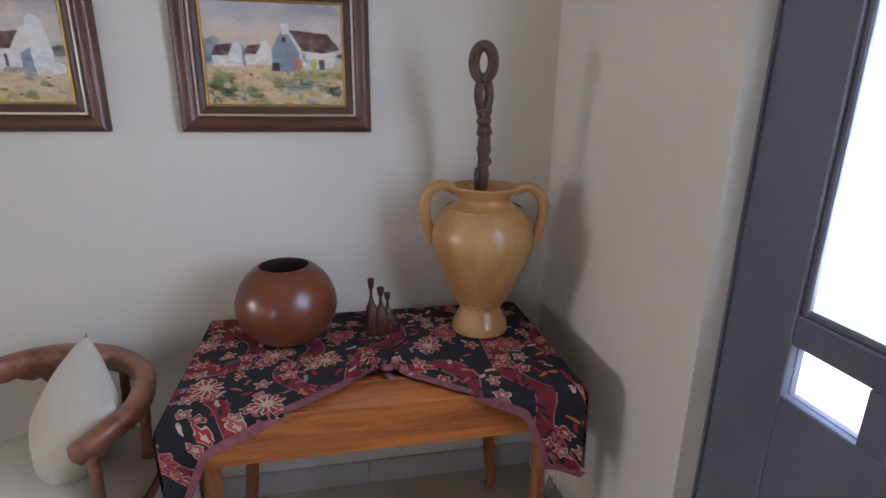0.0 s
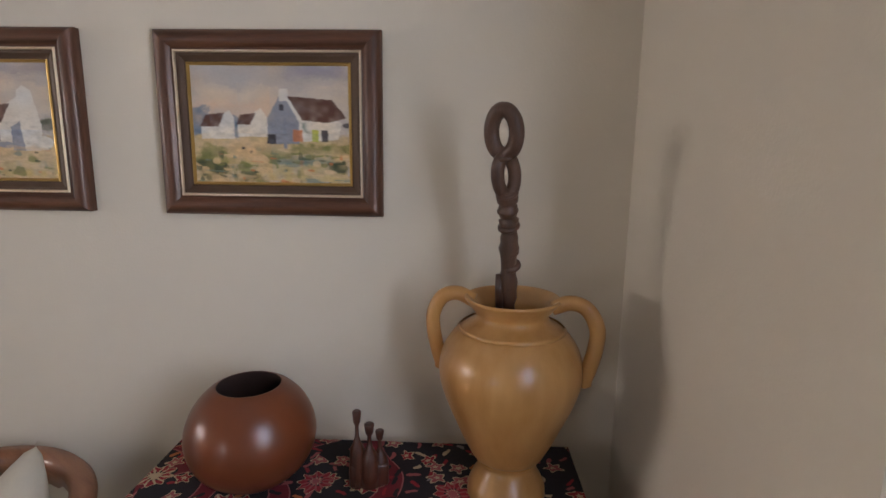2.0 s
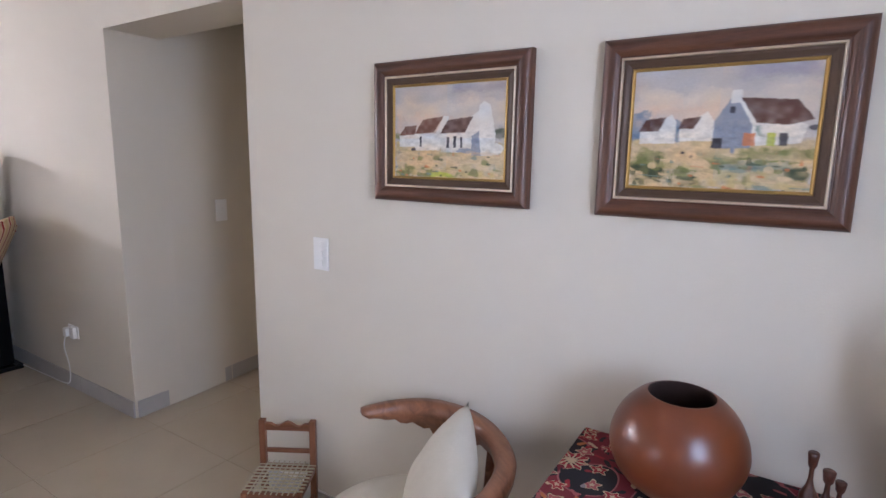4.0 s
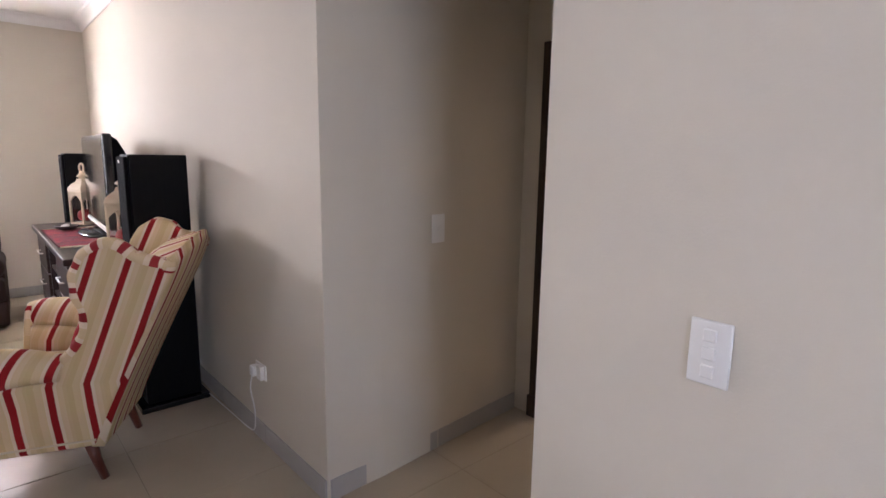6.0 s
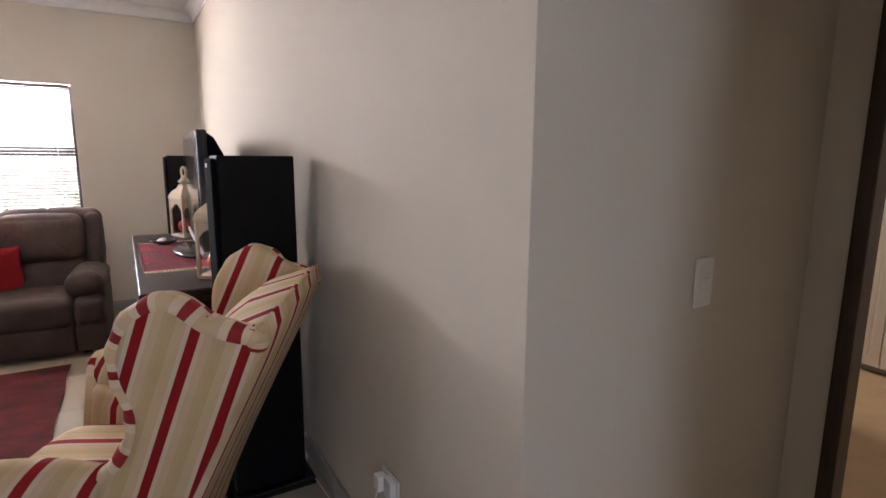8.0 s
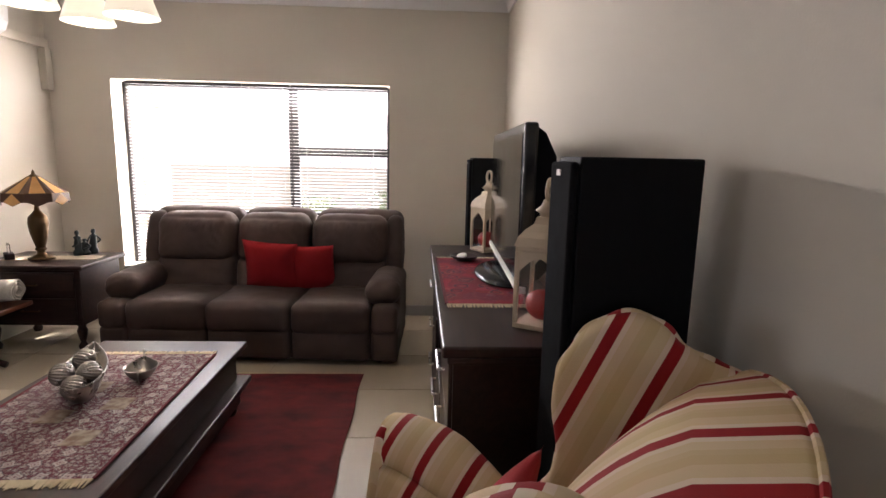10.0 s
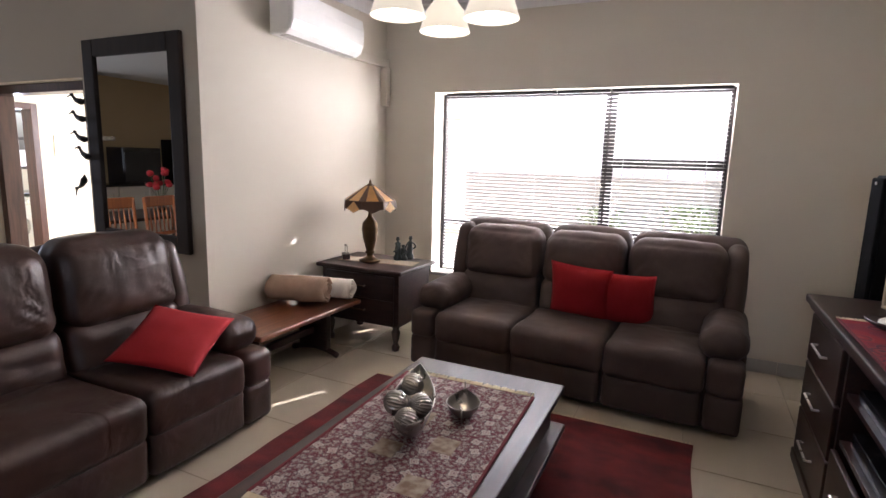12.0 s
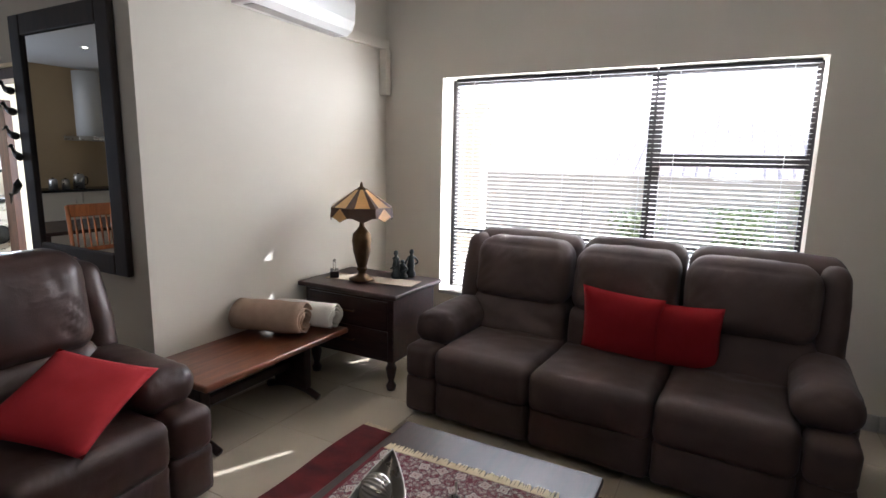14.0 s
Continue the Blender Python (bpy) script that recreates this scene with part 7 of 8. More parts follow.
SKY, HILL, SAND, SAND2 = paint(0.45, 0.40, 0.36), paint(0.12, 0.18, 0.25), paint(0.50, 0.37, 0.15), paint(0.60, 0.43, 0.24)
CLOUD, ROSE, MAUVE = paint(0.57, 0.48, 0.38), paint(0.60, 0.44, 0.33), paint(0.30, 0.27, 0.30)
WHITEW, BLUEW, ROOF, ROOF2 = paint(0.66, 0.62, 0.55), paint(0.22, 0.24, 0.29), paint(0.085, 0.028, 0.016), paint(0.15, 0.052, 0.026)
GREEN, DGREEN, TEAL, ORANGE, LIME, DARK = paint(0.17, 0.18, 0.045), paint(0.035, 0.055, 0.020), paint(0.16, 0.22, 0.18), paint(0.55, 0.17, 0.05), paint(0.42, 0.45, 0.05), paint(0.03, 0.025, 0.035)
WET = (SKY, CLOUD, ROSE, MAUVE, HILL, SAND, SAND2, GREEN, DGREEN, TEAL)

picture(-1.281, -0.707, 1.360, 1.816, "framed oil painting of white cottages with brown roofs", [
    (SKY, []), (CLOUD, ragged(0, 1, 0.82, 0.55, 1, 0.05)), (ROSE, ragged(0.0, 0.75, 0.66, 0.45, 2, 0.04)), (MAUVE, ragged(0.55, 1, 0.97, 0.88, 3, 0.03)),
    (DGREEN, bush(0.97, 0.47, 0.09, 4)), (GREEN, bush(0.03, 0.44, 0.05, 5)),
    (SAND, ragged(0, 1, 0.37, 0, 6, 0.02)), (SAND2, ragged(0, 1, 0.30, 0.12, 7, 0.04)),
    (WHITEW, [(0.05, 0.34), (0.05, 0.46), (0.20, 0.48), (0.20, 0.34)]), (ROOF2, [(0.05, 0.46), (0.11, 0.56), (0.22, 0.57), (0.20, 0.47)]),
    (WHITEW, [(0.20, 0.30), (0.20, 0.48), (0.40, 0.48), (0.47, 0.66), (0.52, 0.66), (0.44, 0.30)]), (ROOF2, [(0.20, 0.48), (0.28, 0.63), (0.47, 0.66), (0.38, 0.49)]),
    (WHITEW, [(0.45, 0.28), (0.45, 0.48), (0.66, 0.48), (0.70, 0.64), (0.80, 0.72), (0.84, 0.60), (0.84, 0.28)]), (ROOF, [(0.44, 0.48), (0.51, 0.62), (0.73, 0.65), (0.66, 0.49)]),
    (WHITEW, [(0.78, 0.25), (0.78, 0.76), (0.82, 0.80), (0.87, 0.76), (0.92, 0.45), (0.90, 0.25)]), (BLUEW, [(0.72, 0.25), (0.72, 0.45), (0.78, 0.50), (0.80, 0.25)]), (WHITEW, bush(0.91, 0.32, 0.09, 8)),
    (DARK, [(0.25, 0.34), (0.25, 0.45), (0.27, 0.45), (0.27, 0.34)]), (DARK, [(0.50, 0.33), (0.50, 0.44), (0.525, 0.44), (0.525, 0.33)]), (DARK, [(0.56, 0.33), (0.56, 0.45), (0.585, 0.45), (0.585, 0.33)]), (DARK, [(0.62, 0.33), (0.62, 0.44), (0.64, 0.44), (0.64, 0.33)]),
    (BLUEW, bush(0.66, 0.30, 0.08, 9, 11, 0.4)), (DARK, bush(0.19, 0.31, 0.025, 10)), (GREEN, bush(0.12, 0.06, 0.10, 11, 11, 0.6)), (LIME, bush(0.45, 0.03, 0.14, 12, 11, 0.3)), (GREEN, bush(0.32, 0.08, 0.07, 13, 11, 0.6))])
picture(-0.508, 0.056, 1.358, 1.812, "framed oil painting of a white farmhouse with dark roofs and washing", [
    (SKY, []), (CLOUD, ragged(0, 1, 0.80, 0.55, 21, 0.05)), (ROSE, ragged(0.0, 0.55, 0.68, 0.5, 22, 0.04)), (MAUVE, ragged(0.6, 1, 1.0, 0.86, 23, 0.04)),
    (HILL, [(0, 0.40), (0, 0.66), (0.08, 0.64), (0.16, 0.61), (0.26, 0.58), (0.34, 0.52), (0.34, 0.40)]),
    (SAND, ragged(0, 1, 0.40, 0, 24, 0.02)), (SAND2, ragged(0, 1, 0.34, 0.18, 25, 0.04)),
    (WHITEW, [(0.06, 0.38), (0.06, 0.48), (0.17, 0.56), (0.24, 0.62), (0.27, 0.56), (0.27, 0.38)]), (ROOF, [(0.05, 0.48), (0.09, 0.58), (0.21, 0.60), (0.17, 0.48)]),
    (WHITEW, [(0.29, 0.40), (0.29, 0.50), (0.40, 0.60), (0.44, 0.64), (0.48, 0.56), (0.48, 0.40)]), (ROOF, [(0.28, 0.50), (0.31, 0.58), (0.41, 0.60), (0.37, 0.50)]),
    (BLUEW, [(0.48, 0.34), (0.48, 0.56), (0.57, 0.76), (0.61, 0.76), (0.68, 0.56), (0.68, 0.34)]), (WHITEW, [(0.56, 0.70), (0.56, 0.80), (0.61, 0.80), (0.62, 0.70)]),
    (WHITEW, [(0.60, 0.72), (0.68, 0.52), (0.68, 0.36), (0.92, 0.38), (0.95, 0.52)]), (ROOF, [(0.61, 0.74), (0.89, 0.71), (0.98, 0.56), (0.86, 0.52), (0.70, 0.54)]),
    (DARK, [(0.56, 0.62), (0.56, 0.67), (0.585, 0.67), (0.585, 0.62)]), (DARK, [(0.475, 0.34), (0.475, 0.42), (0.53, 0.42), (0.53, 0.34)]), (BLUEW, [(0.58, 0.30), (0.58, 0.56), (0.60, 0.56), (0.60, 0.30)]),
    (ORANGE, [(0.64, 0.36), (0.64, 0.46), (0.70, 0.46), (0.70, 0.36)]), (TEAL, [(0.71, 0.44), (0.71, 0.54), (0.75, 0.54), (0.75, 0.44)]), (LIME, [(0.76, 0.36), (0.76, 0.46), (0.80, 0.46), (0.80, 0.36)]), (DARK, [(0.82, 0.36), (0.82, 0.46), (0.86, 0.46), (0.86, 0.36)]),
    (GREEN, ragged(0.62, 0.98, 0.34, 0.24, 26, 0.02)), (TEAL, ragged(0.5, 0.9, 0.23, 0.16, 27, 0.02)), (ORANGE, bush(0.47, 0.10, 0.0, 28)), (GREEN, bush(0.12, 0.20, 0.13, 29)), (DGREEN, bush(0.10, 0.12, 0.11, 30)), (DGREEN, bush(0.20, 0.13, 0.06, 31)), (GREEN, bush(0.32, 0.12, 0.06, 32)), (DGREEN, bush(0.36, 0.05, 0.07, 33)), (DGREEN, bush(0.93, 0.14, 0.10, 34, 11, 0.6)),
    (DARK, bush(0.32, 0.30, 0.014, 35)), (DARK, bush(0.37, 0.27, 0.014, 36)), (DARK, bush(0.46, 0.16, 0.018, 37)), (DARK, bush(0.98, 0.50, 0.03, 38))])


def rail_chair():
    c = thing("rail_armchair", "low wooden armchair with a curved carved rail and cream seat", "armchair", (-0.885, 1.455, 0), -34)
    pts = smooth_line([(-0.287, -0.05, 0.695), (-0.285, 0.06, 0.70), (-0.235, 0.175, 0.705), (-0.12, 0.255, 0.705), (0.02, 0.27, 0.705), (0.16, 0.225, 0.70), (0.255, 0.12, 0.695), (0.27, 0.03, 0.68), (0.248, -0.055, 0.655)], 6)
    rail = bmesh.new()
    rows = []
    n = len(pts)
    for i, p in enumerate(pts):
        s = i / (n - 1)
        d = (pts[min(i + 1, n - 1)] - pts[max(i - 1, 0)]).normalized()
        side = Vector((d.y, -d.x, 0)).normalized()
        deep = (0.016 if s < 0.27 else 0.037) + 0.068 * max(0.0, 1 - abs(s - 0.27) / 0.26) + 0.006 * math.sin(i * 1.9) * (1 if 0.1 < s < 0.5 else 0.3)
        th = 0.025 + 0.006 * (1 - abs(2 * s - 1))
        if i in (0, n - 1):
            deep, th = deep * 0.55, th * 0.6
        rows.append([rail.verts.new(p + side * a * th + Vector((0, 0, b))) for a, b in ((-1, -0.006), (-0.6, 0.010), (0.6, 0.010), (1, -0.006), (0.85, -deep), (-0.85, -deep))])
    for a, b in zip(rows, rows[1:]):
        for k in range(6):
            rail.faces.new((a[k], a[(k + 1) % 6], b[(k + 1) % 6], b[k]))
    rail.faces.new(rows[0])
    rail.faces.new(rows[-1][::-1])
    part("top_rail", rail, M["rail_wood"], c, smooth=True)
    for x, y in ((0.02, 0.262), (0.20, 0.185), (0.262, -0.01)):
        part("post", tube([(x * 0.92, y * 0.92, 0.40), (x * 0.97, y * 0.97, 0.55), (x, y, 0.675)], [0.017, 0.014, 0.014], 10), M["rail_wood"], c, smooth=True)
    part("seat_frame", lathe([(0, 0.36), (0.27, 0.36), (0.285, 0.38), (0.28, 0.41), (0, 0.41)], 32), M["rail_wood"], c, smooth=False)
    part("seat_pad", lathe([(0.275, 0.41), (0.285, 0.43), (0.27, 0.46), (0.20, 0.482), (0.10, 0.49), (0, 0.492)], 36), M["canvas_cream"], c, "cream padded seat", smooth=True)
    for k in range(4):
        a = math.pi / 4 + k * math.pi / 2
        part("leg", tube([(0.25 * math.cos(a), 0.25 * math.sin(a), 0), (0.22 * math.cos(a), 0.22 * math.sin(a), 0.37)], [0.016, 0.022], 10), M["rail_wood"], c, smooth=True)
    return c


rail_chair()
_c = cushion((-0.765, 1.50, 0.625), 0, 0, 0, 0.34, 0.37, 0.16, M["canvas_cream"], "plump cream canvas cushion leaning in the armchair", 9)
_c.matrix_basis = Matrix.Translation((-0.812, 1.515, 0.585)) @ pose(0, 0, 0, -10, 0, 0) @ pose(0, 0, 0, 0, 5, 0) @ pose(0, 0, 0, 0, 0, -50) @ pose(0, 0, 0, -14, 0, 0) @ pose(0, 0, 0, 0, 24, 0)


def small_chair():
    c = thing("small_chair", "small wooden child's chair with a woven thong seat", "chair", (-1.655, 1.66, 0), 30)
    W = M["rail_wood_z"]
    for sx in (-1, 1):
        part("back_post", box(sx * 0.105 - 0.013, sx * 0.105 + 0.013, 0.087, 0.113, 0, 0.43, 0.003), W, c)
        part("front_leg", box(sx * 0.105 - 0.013, sx * 0.105 + 0.013, -0.113, -0.087, 0, 0.232, 0.003), W, c)
        part("side_rail", box(sx * 0.105 - 0.010, sx * 0.105 + 0.010, -0.087, 0.087, 0.205, 0.23, 0.003), W, c)
        part("stretcher", box(sx * 0.105 - 0.008, sx * 0.105 + 0.008, -0.087, 0.087, 0.09, 0.108, 0.003), W, c)
    top = bmesh.new()
    prof = [(-0.092, 0.385)] + [(x, 0.413 + 0.010 * math.cos(x * 70) * (1 if abs(x) < 0.07 else 0.2)) for x in [-0.092 + 0.184 * k / 16 for k in range(17)]] + [(0.092, 0.385)]
    f = [top.verts.new((x, 0.092, z)) for x, z in prof]
    b = [top.verts.new((x, 0.108, z)) for x, z in prof]
    top.faces.new(f)
    top.faces.new(b[::-1])
    for k in range(len(f)):
        top.faces.new((f[k], f[(k + 1) % len(f)], b[(k + 1) % len(f)], b[k]))
    part("top_rail", top, M["rail_wood"], c)
    part("back_rail", box(-0.092, 0.092, 0.093, 0.107, 0.285, 0.302, 0.002), M["rail_wood"], c)
    part("front_rail", box(-0.092, 0.092, -0.110, -0.090, 0.205, 0.23, 0.003), M["rail_wood"], c)
    part("rear_rail", box(-0.092, 0.092, 0.090, 0.110, 0.205, 0.23, 0.003), M["rail_wood"], c)
    for k in range(9):
        u = -0.088 + 0.176 * k / 8
        part("thong", tube([(u, -0.113, 0.235), (u, -0.03, 0.233 + 0.002 * (k % 2)), (u, 0.113, 0.235)], 0.0032, 6), M["thong"], c)
        part("thong", tube([(-0.118, u, 0.235), (0.0, u, 0.236 - 0.002 * (k % 2)), (0.118, u, 0.235)], 0.0032, 6), M["thong"], c)
    return c


M["rail_wood_z"] = wood("chair_post_wood", (0.14, 0.045, 0.018), (0.28, 0.11, 0.05), 0.4, axis="Z", coat=0.3)
small_chair()


# ---- entrance door ----
def entrance_door():
    d = new("door_1")
    tagged(d, "grey painted entrance door with glazed openings", "door", "", "structure")
    x0, x1 = 0.740, 0.780
    G = M["door_grey"]
    ya, yi, yb = -0.10, 0.792, 0.953
    part("stile", box(x0, x1, yi, yb, 0.006, 2.10, 0.004), G, d)
    part("stile", box(x0, x1, ya, 0.0, 0.006, 2.10, 0.004), G, d)
    part("top_rail", box(x0, x1, 0.0, yi, 1.98, 2.10, 0.004), G, d)
    part("lock_rail", box(x0, x1, 0.0, yi, 1.051, 1.110, 0.004), G, d)
    part("mid_rail", box(x0, x1, 0.0, yi, 0.60, 0.947, 0.004), G, d)
    part("bottom_rail", box(x0, x1, 0.0, yi, 0.006, 0.25, 0.004), G, d)
    part("panel", box(x0 + 0.012, x1 - 0.012, 0.0, yi, 0.25, 0.60), G, d)
    for k in range(4):
        y = 0.640 - 0.20 * k
        part("bar", box(x0, x1, max(0.0, y - 0.048), y, 0.947, 1.051, 0.003), G, d)
    # glazing beads round the large pane
    for y0, y1, z0, z1 in ((yi - 0.014, yi, 1.110, 1.98), (0.0, 0.014, 1.110, 1.98), (0.014, yi - 0.014, 1.110, 1.124), (0.014, yi - 0.014, 1.966, 1.98)):
        part("glazing_bead", box(x0 + 0.006, x0 + 0.016, y0, y1, z0, z1, 0.003, 1), G, d)
    part("upper_pane", box(0.758, 0.764, 0.0, yi, 1.110, 1.98), M["glass"], d, "clear glass pane").visible_shadow = False
    part("lower_pane", box(0.758, 0.764, 0.0, yi, 0.947, 1.051), M["glass"], d, "clear glass pane").visible_shadow = False
    part("frame", box(0.735, 0.80, 0.953, 0.959, 0, 2.115), G, d)
    return d


entrance_door()


# ---- bedroom door frame, wardrobe and lamps ----
def bedroom_door():
    d = new("door_2")
    tagged(d, "dark wooden door frame to the bedroom", "door frame", "", "structure")
    part("jamb", box(-3.035, -2.985, 3.13, 3.215, 0, 2.10, 0.004), M["jamb"], d)
    part("jamb", box(-2.185, -2.11, 3.13, 3.215, 0, 2.10, 0.004), M["jamb"], d)
    part("head", box(-2.985, -2.185, 3.13, 3.215, 2.03, 2.10, 0.004), M["jamb"], d)
    part("plinth_block", box(-3.042, -2.975, 3.118, 3.215, 0, 0.13, 0.006), M["jamb"], d)
    part("threshold", box(-2.985, -2.185, 3.15, 3.27, 0, 0.012, 0.003), M["jamb"], d, "dark threshold strip")
    return d


bedroom_door()


def wardrobe_unit(x0, x1, hinge):
    """A tall door with an arched upper and a straight lower raised panel."""
    w = thing("wardrobe", "tall cream fitted wardrobe with an arched panel door", "wardrobe", ((x0 + x1) / 2, 5.58, 0), 0, "fitted wardrobes")
    h = (x1 - x0) / 2
    part("carcass", box(-h, h, 0.03, 0.55, 0.09, 2.59), M["ward"], w)
    part("plinth", box(-h, h, 0.03, 0.55, 0.009, 0.09), M["skirt"], w, "tan plinth")
    d = part("door", box(-h + 0.003, h - 0.003, -0.02, 0.0, 0.055, 2.585, 0.005), M["ward"], w)
    a = h - 0.062
    arch = [(a * math.cos(t), 2.43 + 0.10 * math.sin(t) ** 0.8) for t in [math.pi * k / 14 for k in range(1, 14)]]
    for edge in ([(-a, 1.955), (a, 1.955), (a, 2.40), (a * 0.96, 2.43)] + arch + [(-a * 0.96, 2.43), (-a, 2.40)], [(-a, 0.13), (a, 0.13), (a, 1.87), (-a, 1.87)]):
        zc = sum(z for x, z in edge) / len(edge)
        bm = bmesh.new()
        tube([(x, -0.0205, z) for x, z in edge + edge[:1]], 0.011, 6, bm)
        part("panel_bead", bm, M["ward"], d)
        field = bmesh.new()
        lo = [field.verts.new((x * 0.93, -0.019, zc + (z - zc) * (0.96 if zc > 1.8 else 0.985))) for x, z in edge]
        hi = [field.verts.new((x * 0.87, -0.025, zc + (z - zc) * (0.92 if zc > 1.8 else 0.970))) for x, z in edge]
        field.faces.new(hi)
        for k in range(len(lo)):
            field.faces.new((lo[k], lo[(k + 1) % len(lo)], hi[(k + 1) % len(lo)], hi[k]))
        part("raised_panel", field, M["ward"], d)
    x = hinge * (h - 0.032)
    part("handle", tube([(x, -0.02, 1.0), (x, -0.05, 1.0), (x, -0.05, 1.34), (x, -0.02, 1.34)], 0.006, 8), M["steel"], d, "satin steel bar handle")
    return w


for _k in range(8):
    wardrobe_unit(-5.20 + 0.4975 * _k, -4.7025 + 0.4975 * _k, 1 if _k % 2 == 1 else -1)
M["matting"] = surface("tan_matting", (0.50, 0.40, 0.28), 0.95, vary=0.3, scale=20, bump=0.6, bump_scale=200)
solid("floor_mat", box(-3.02, -2.35, 3.40, 4.0, 0.009, 0.022, 0.005), M["matting"], "pale tan mat on the bedroom carpet", "mat")
for _x in (-4.15, -3.05):
    dl = thing("downlight", "lit recessed downlight over the wardrobe", "downlight", (_x, 5.36, 2.592), 0, "bedroom downlights")
    part("trim", lathe([(0.035, 0.0), (0.05, 0.0), (0.05, 0.006), (0.035, 0.006)], 20), M["white"], dl)
    part("lens", lathe([(0, 0.004), (0.034, 0.003)], 20), M["bulb"], dl, "glowing lens")
    lamp("downlight_beam", "SPOT", (_x, 5.36, 2.57), (_x, 5.46, 0), 4.5, (1.0, 0.84, 0.62), 0.03)
# general fill added for the bedroom, with a downlight body out of view
lamp("bedroom_fill", "POINT", (-2.9, 4.3, 2.45), (-2.9, 4.3, 0), 1.2, (1.0, 0.80, 0.56), 0.08)
bl = thing("downlight", "added recessed downlight out of view in the bedroom", "downlight", (-2.9, 4.3, 2.592), 0, "bedroom downlights")
part("trim", lathe([(0.035, 0.0), (0.05, 0.0), (0.05, 0.006), (0.035, 0.006)], 20), M["white"], bl)
part("lens", lathe([(0, 0.004), (0.034, 0.003)], 20), M["bulb"], bl, "glowing lens")

# ---- passage and scullery ----
def passage_door():
    d = new("door_3")
    tagged(d, "dark wooden door frame to the passage", "door frame", "", "structure")
    part("jamb", box(-6.35, -6.21, -4.838, -4.76, 0, 2.008, 0.004), M["jamb_red"], d)
    part("jamb", box(-6.35, -6.21, -3.50, -3.422, 0, 2.008, 0.004), M["jamb_red"], d)
    part("head", box(-6.35, -6.21, -4.76, -3.50, 1.94, 2.008, 0.004), M["jamb_red"], d)
    e = new("door_4")
    tagged(e, "dark wooden door frame to the scullery", "door frame", "", "structure")
    part("jamb", box(-7.268, -7.20, -6.37, -6.18, 0, 1.998, 0.004), M["jamb_red"], e)
    part("jamb", box(-6.57, -6.502, -6.37, -6.18, 0, 1.998, 0.004), M["jamb_red"], e)
    part("head", box(-7.20, -6.57, -6.37, -6.18, 1.93, 1.998, 0.004), M["jamb_red"], e)


M["jamb_red"] = wood("brown_door_frame", (0.03, 0.012, 0.009), (0.085, 0.036, 0.026), 0.45, axis="Z")
passage_door()
pw = new("window_2")
tagged(pw, "scullery window with burglar bars", "window", "", "structure")
for _y in (-8.35, -7.59):
    part("window_frame", box(_y, _y + 0.04, -8.42, -8.38, 1.2, 2.05), M["frame_dark"], pw)
for _z in (1.2, 1.62, 2.01):
    part("window_rail", box(-8.31, -7.59, -8.42, -8.38, _z, _z + 0.04), M["frame_dark"], pw)


def washing_machine():
    w = thing("washing_machine", "white front-loading washing machine under the counter", "washing machine", (-7.62, -7.93, 0))
    part("body", box(-0.30, 0.30, -0.30, 0.28, 0.012, 0.85, 0.012), M["white"], w)
    part("door_ring", lathe([(0.12, 0.0), (0.19, 0.0), (0.19, 0.03), (0.12, 0.05)], 32), M["steel"], w, "chrome door ring", smooth=True, m=pose(0, 0.28, 0.45, -90, 0, 0))
    part("door_glass", lathe([(0, 0.02), (0.12, 0.01)], 28), M["black"], w, "dark porthole", m=pose(0, 0.285, 0.45, -90, 0, 0))
    part("panel", box(-0.28, 0.28, 0.28, 0.288, 0.74, 0.83, 0.003), M["steel"], w)


washing_machine()
solid("scullery_counter", box(-8.58, -7.0, -8.28, -7.62, 0.86, 0.90, 0.004), M["black"], "dark stone counter over the washing machine", "counter")
sc = thing("scullery_cabinet", "white scullery base cabinet", "cabinet", (-8.27, -7.95, 0))
part("body", box(-0.30, 0.30, -0.30, 0.28, 0.0, 0.858), M["ward"], sc)
part("handle", tube([(0.2, 0.285, 0.55), (0.2, 0.30, 0.55), (0.2, 0.30, 0.70), (0.2, 0.285, 0.70)], 0.006, 8), M["steel"], sc)
solid("small_picture", box(-7.63, -7.42, -6.197, -6.18, 1.42, 1.66, 0.004), M["white"], "small pale picture on the passage wall", "picture")

# ---- dining place and kitchen, behind the walker ----
def dining_chair(at, rz):
    c = thing("dining_chair", "orange-brown wooden dining chair with a slatted back", "chair", at, rz, "chairs round the dining table")
    W = M["chair_wood"]
    for sx in (-1, 1):
        part("back_post", tube([(sx * 0.19, 0.20, 0), (sx * 0.19, 0.20, 0.45), (sx * 0.195, 0.25, 1.0)], 0.019, 10), W, c, smooth=True)
        part("front_leg", tube([(sx * 0.19, -0.19, 0), (sx * 0.19, -0.19, 0.44)], 0.019, 10), W, c, smooth=True)
    part("seat", box(-0.22, 0.22, -0.22, 0.22, 0.44, 0.47, 0.012, 3), W, c)
    part("top_rail", box(-0.20, 0.20, 0.235, 0.258, 0.89, 1.01, 0.01, 3), W, c)
    part("lower_rail", box(-0.19, 0.19, 0.20, 0.22, 0.56, 0.60, 0.006), W, c)
    for k in range(6):
        x = -0.14 + 0.056 * k
        part("spindle", tube([(x, 0.212, 0.60), (x, 0.225, 0.75), (x, 0.244, 0.895)], [0.007, 0.012, 0.007], 8), W, c, smooth=True)
    return c


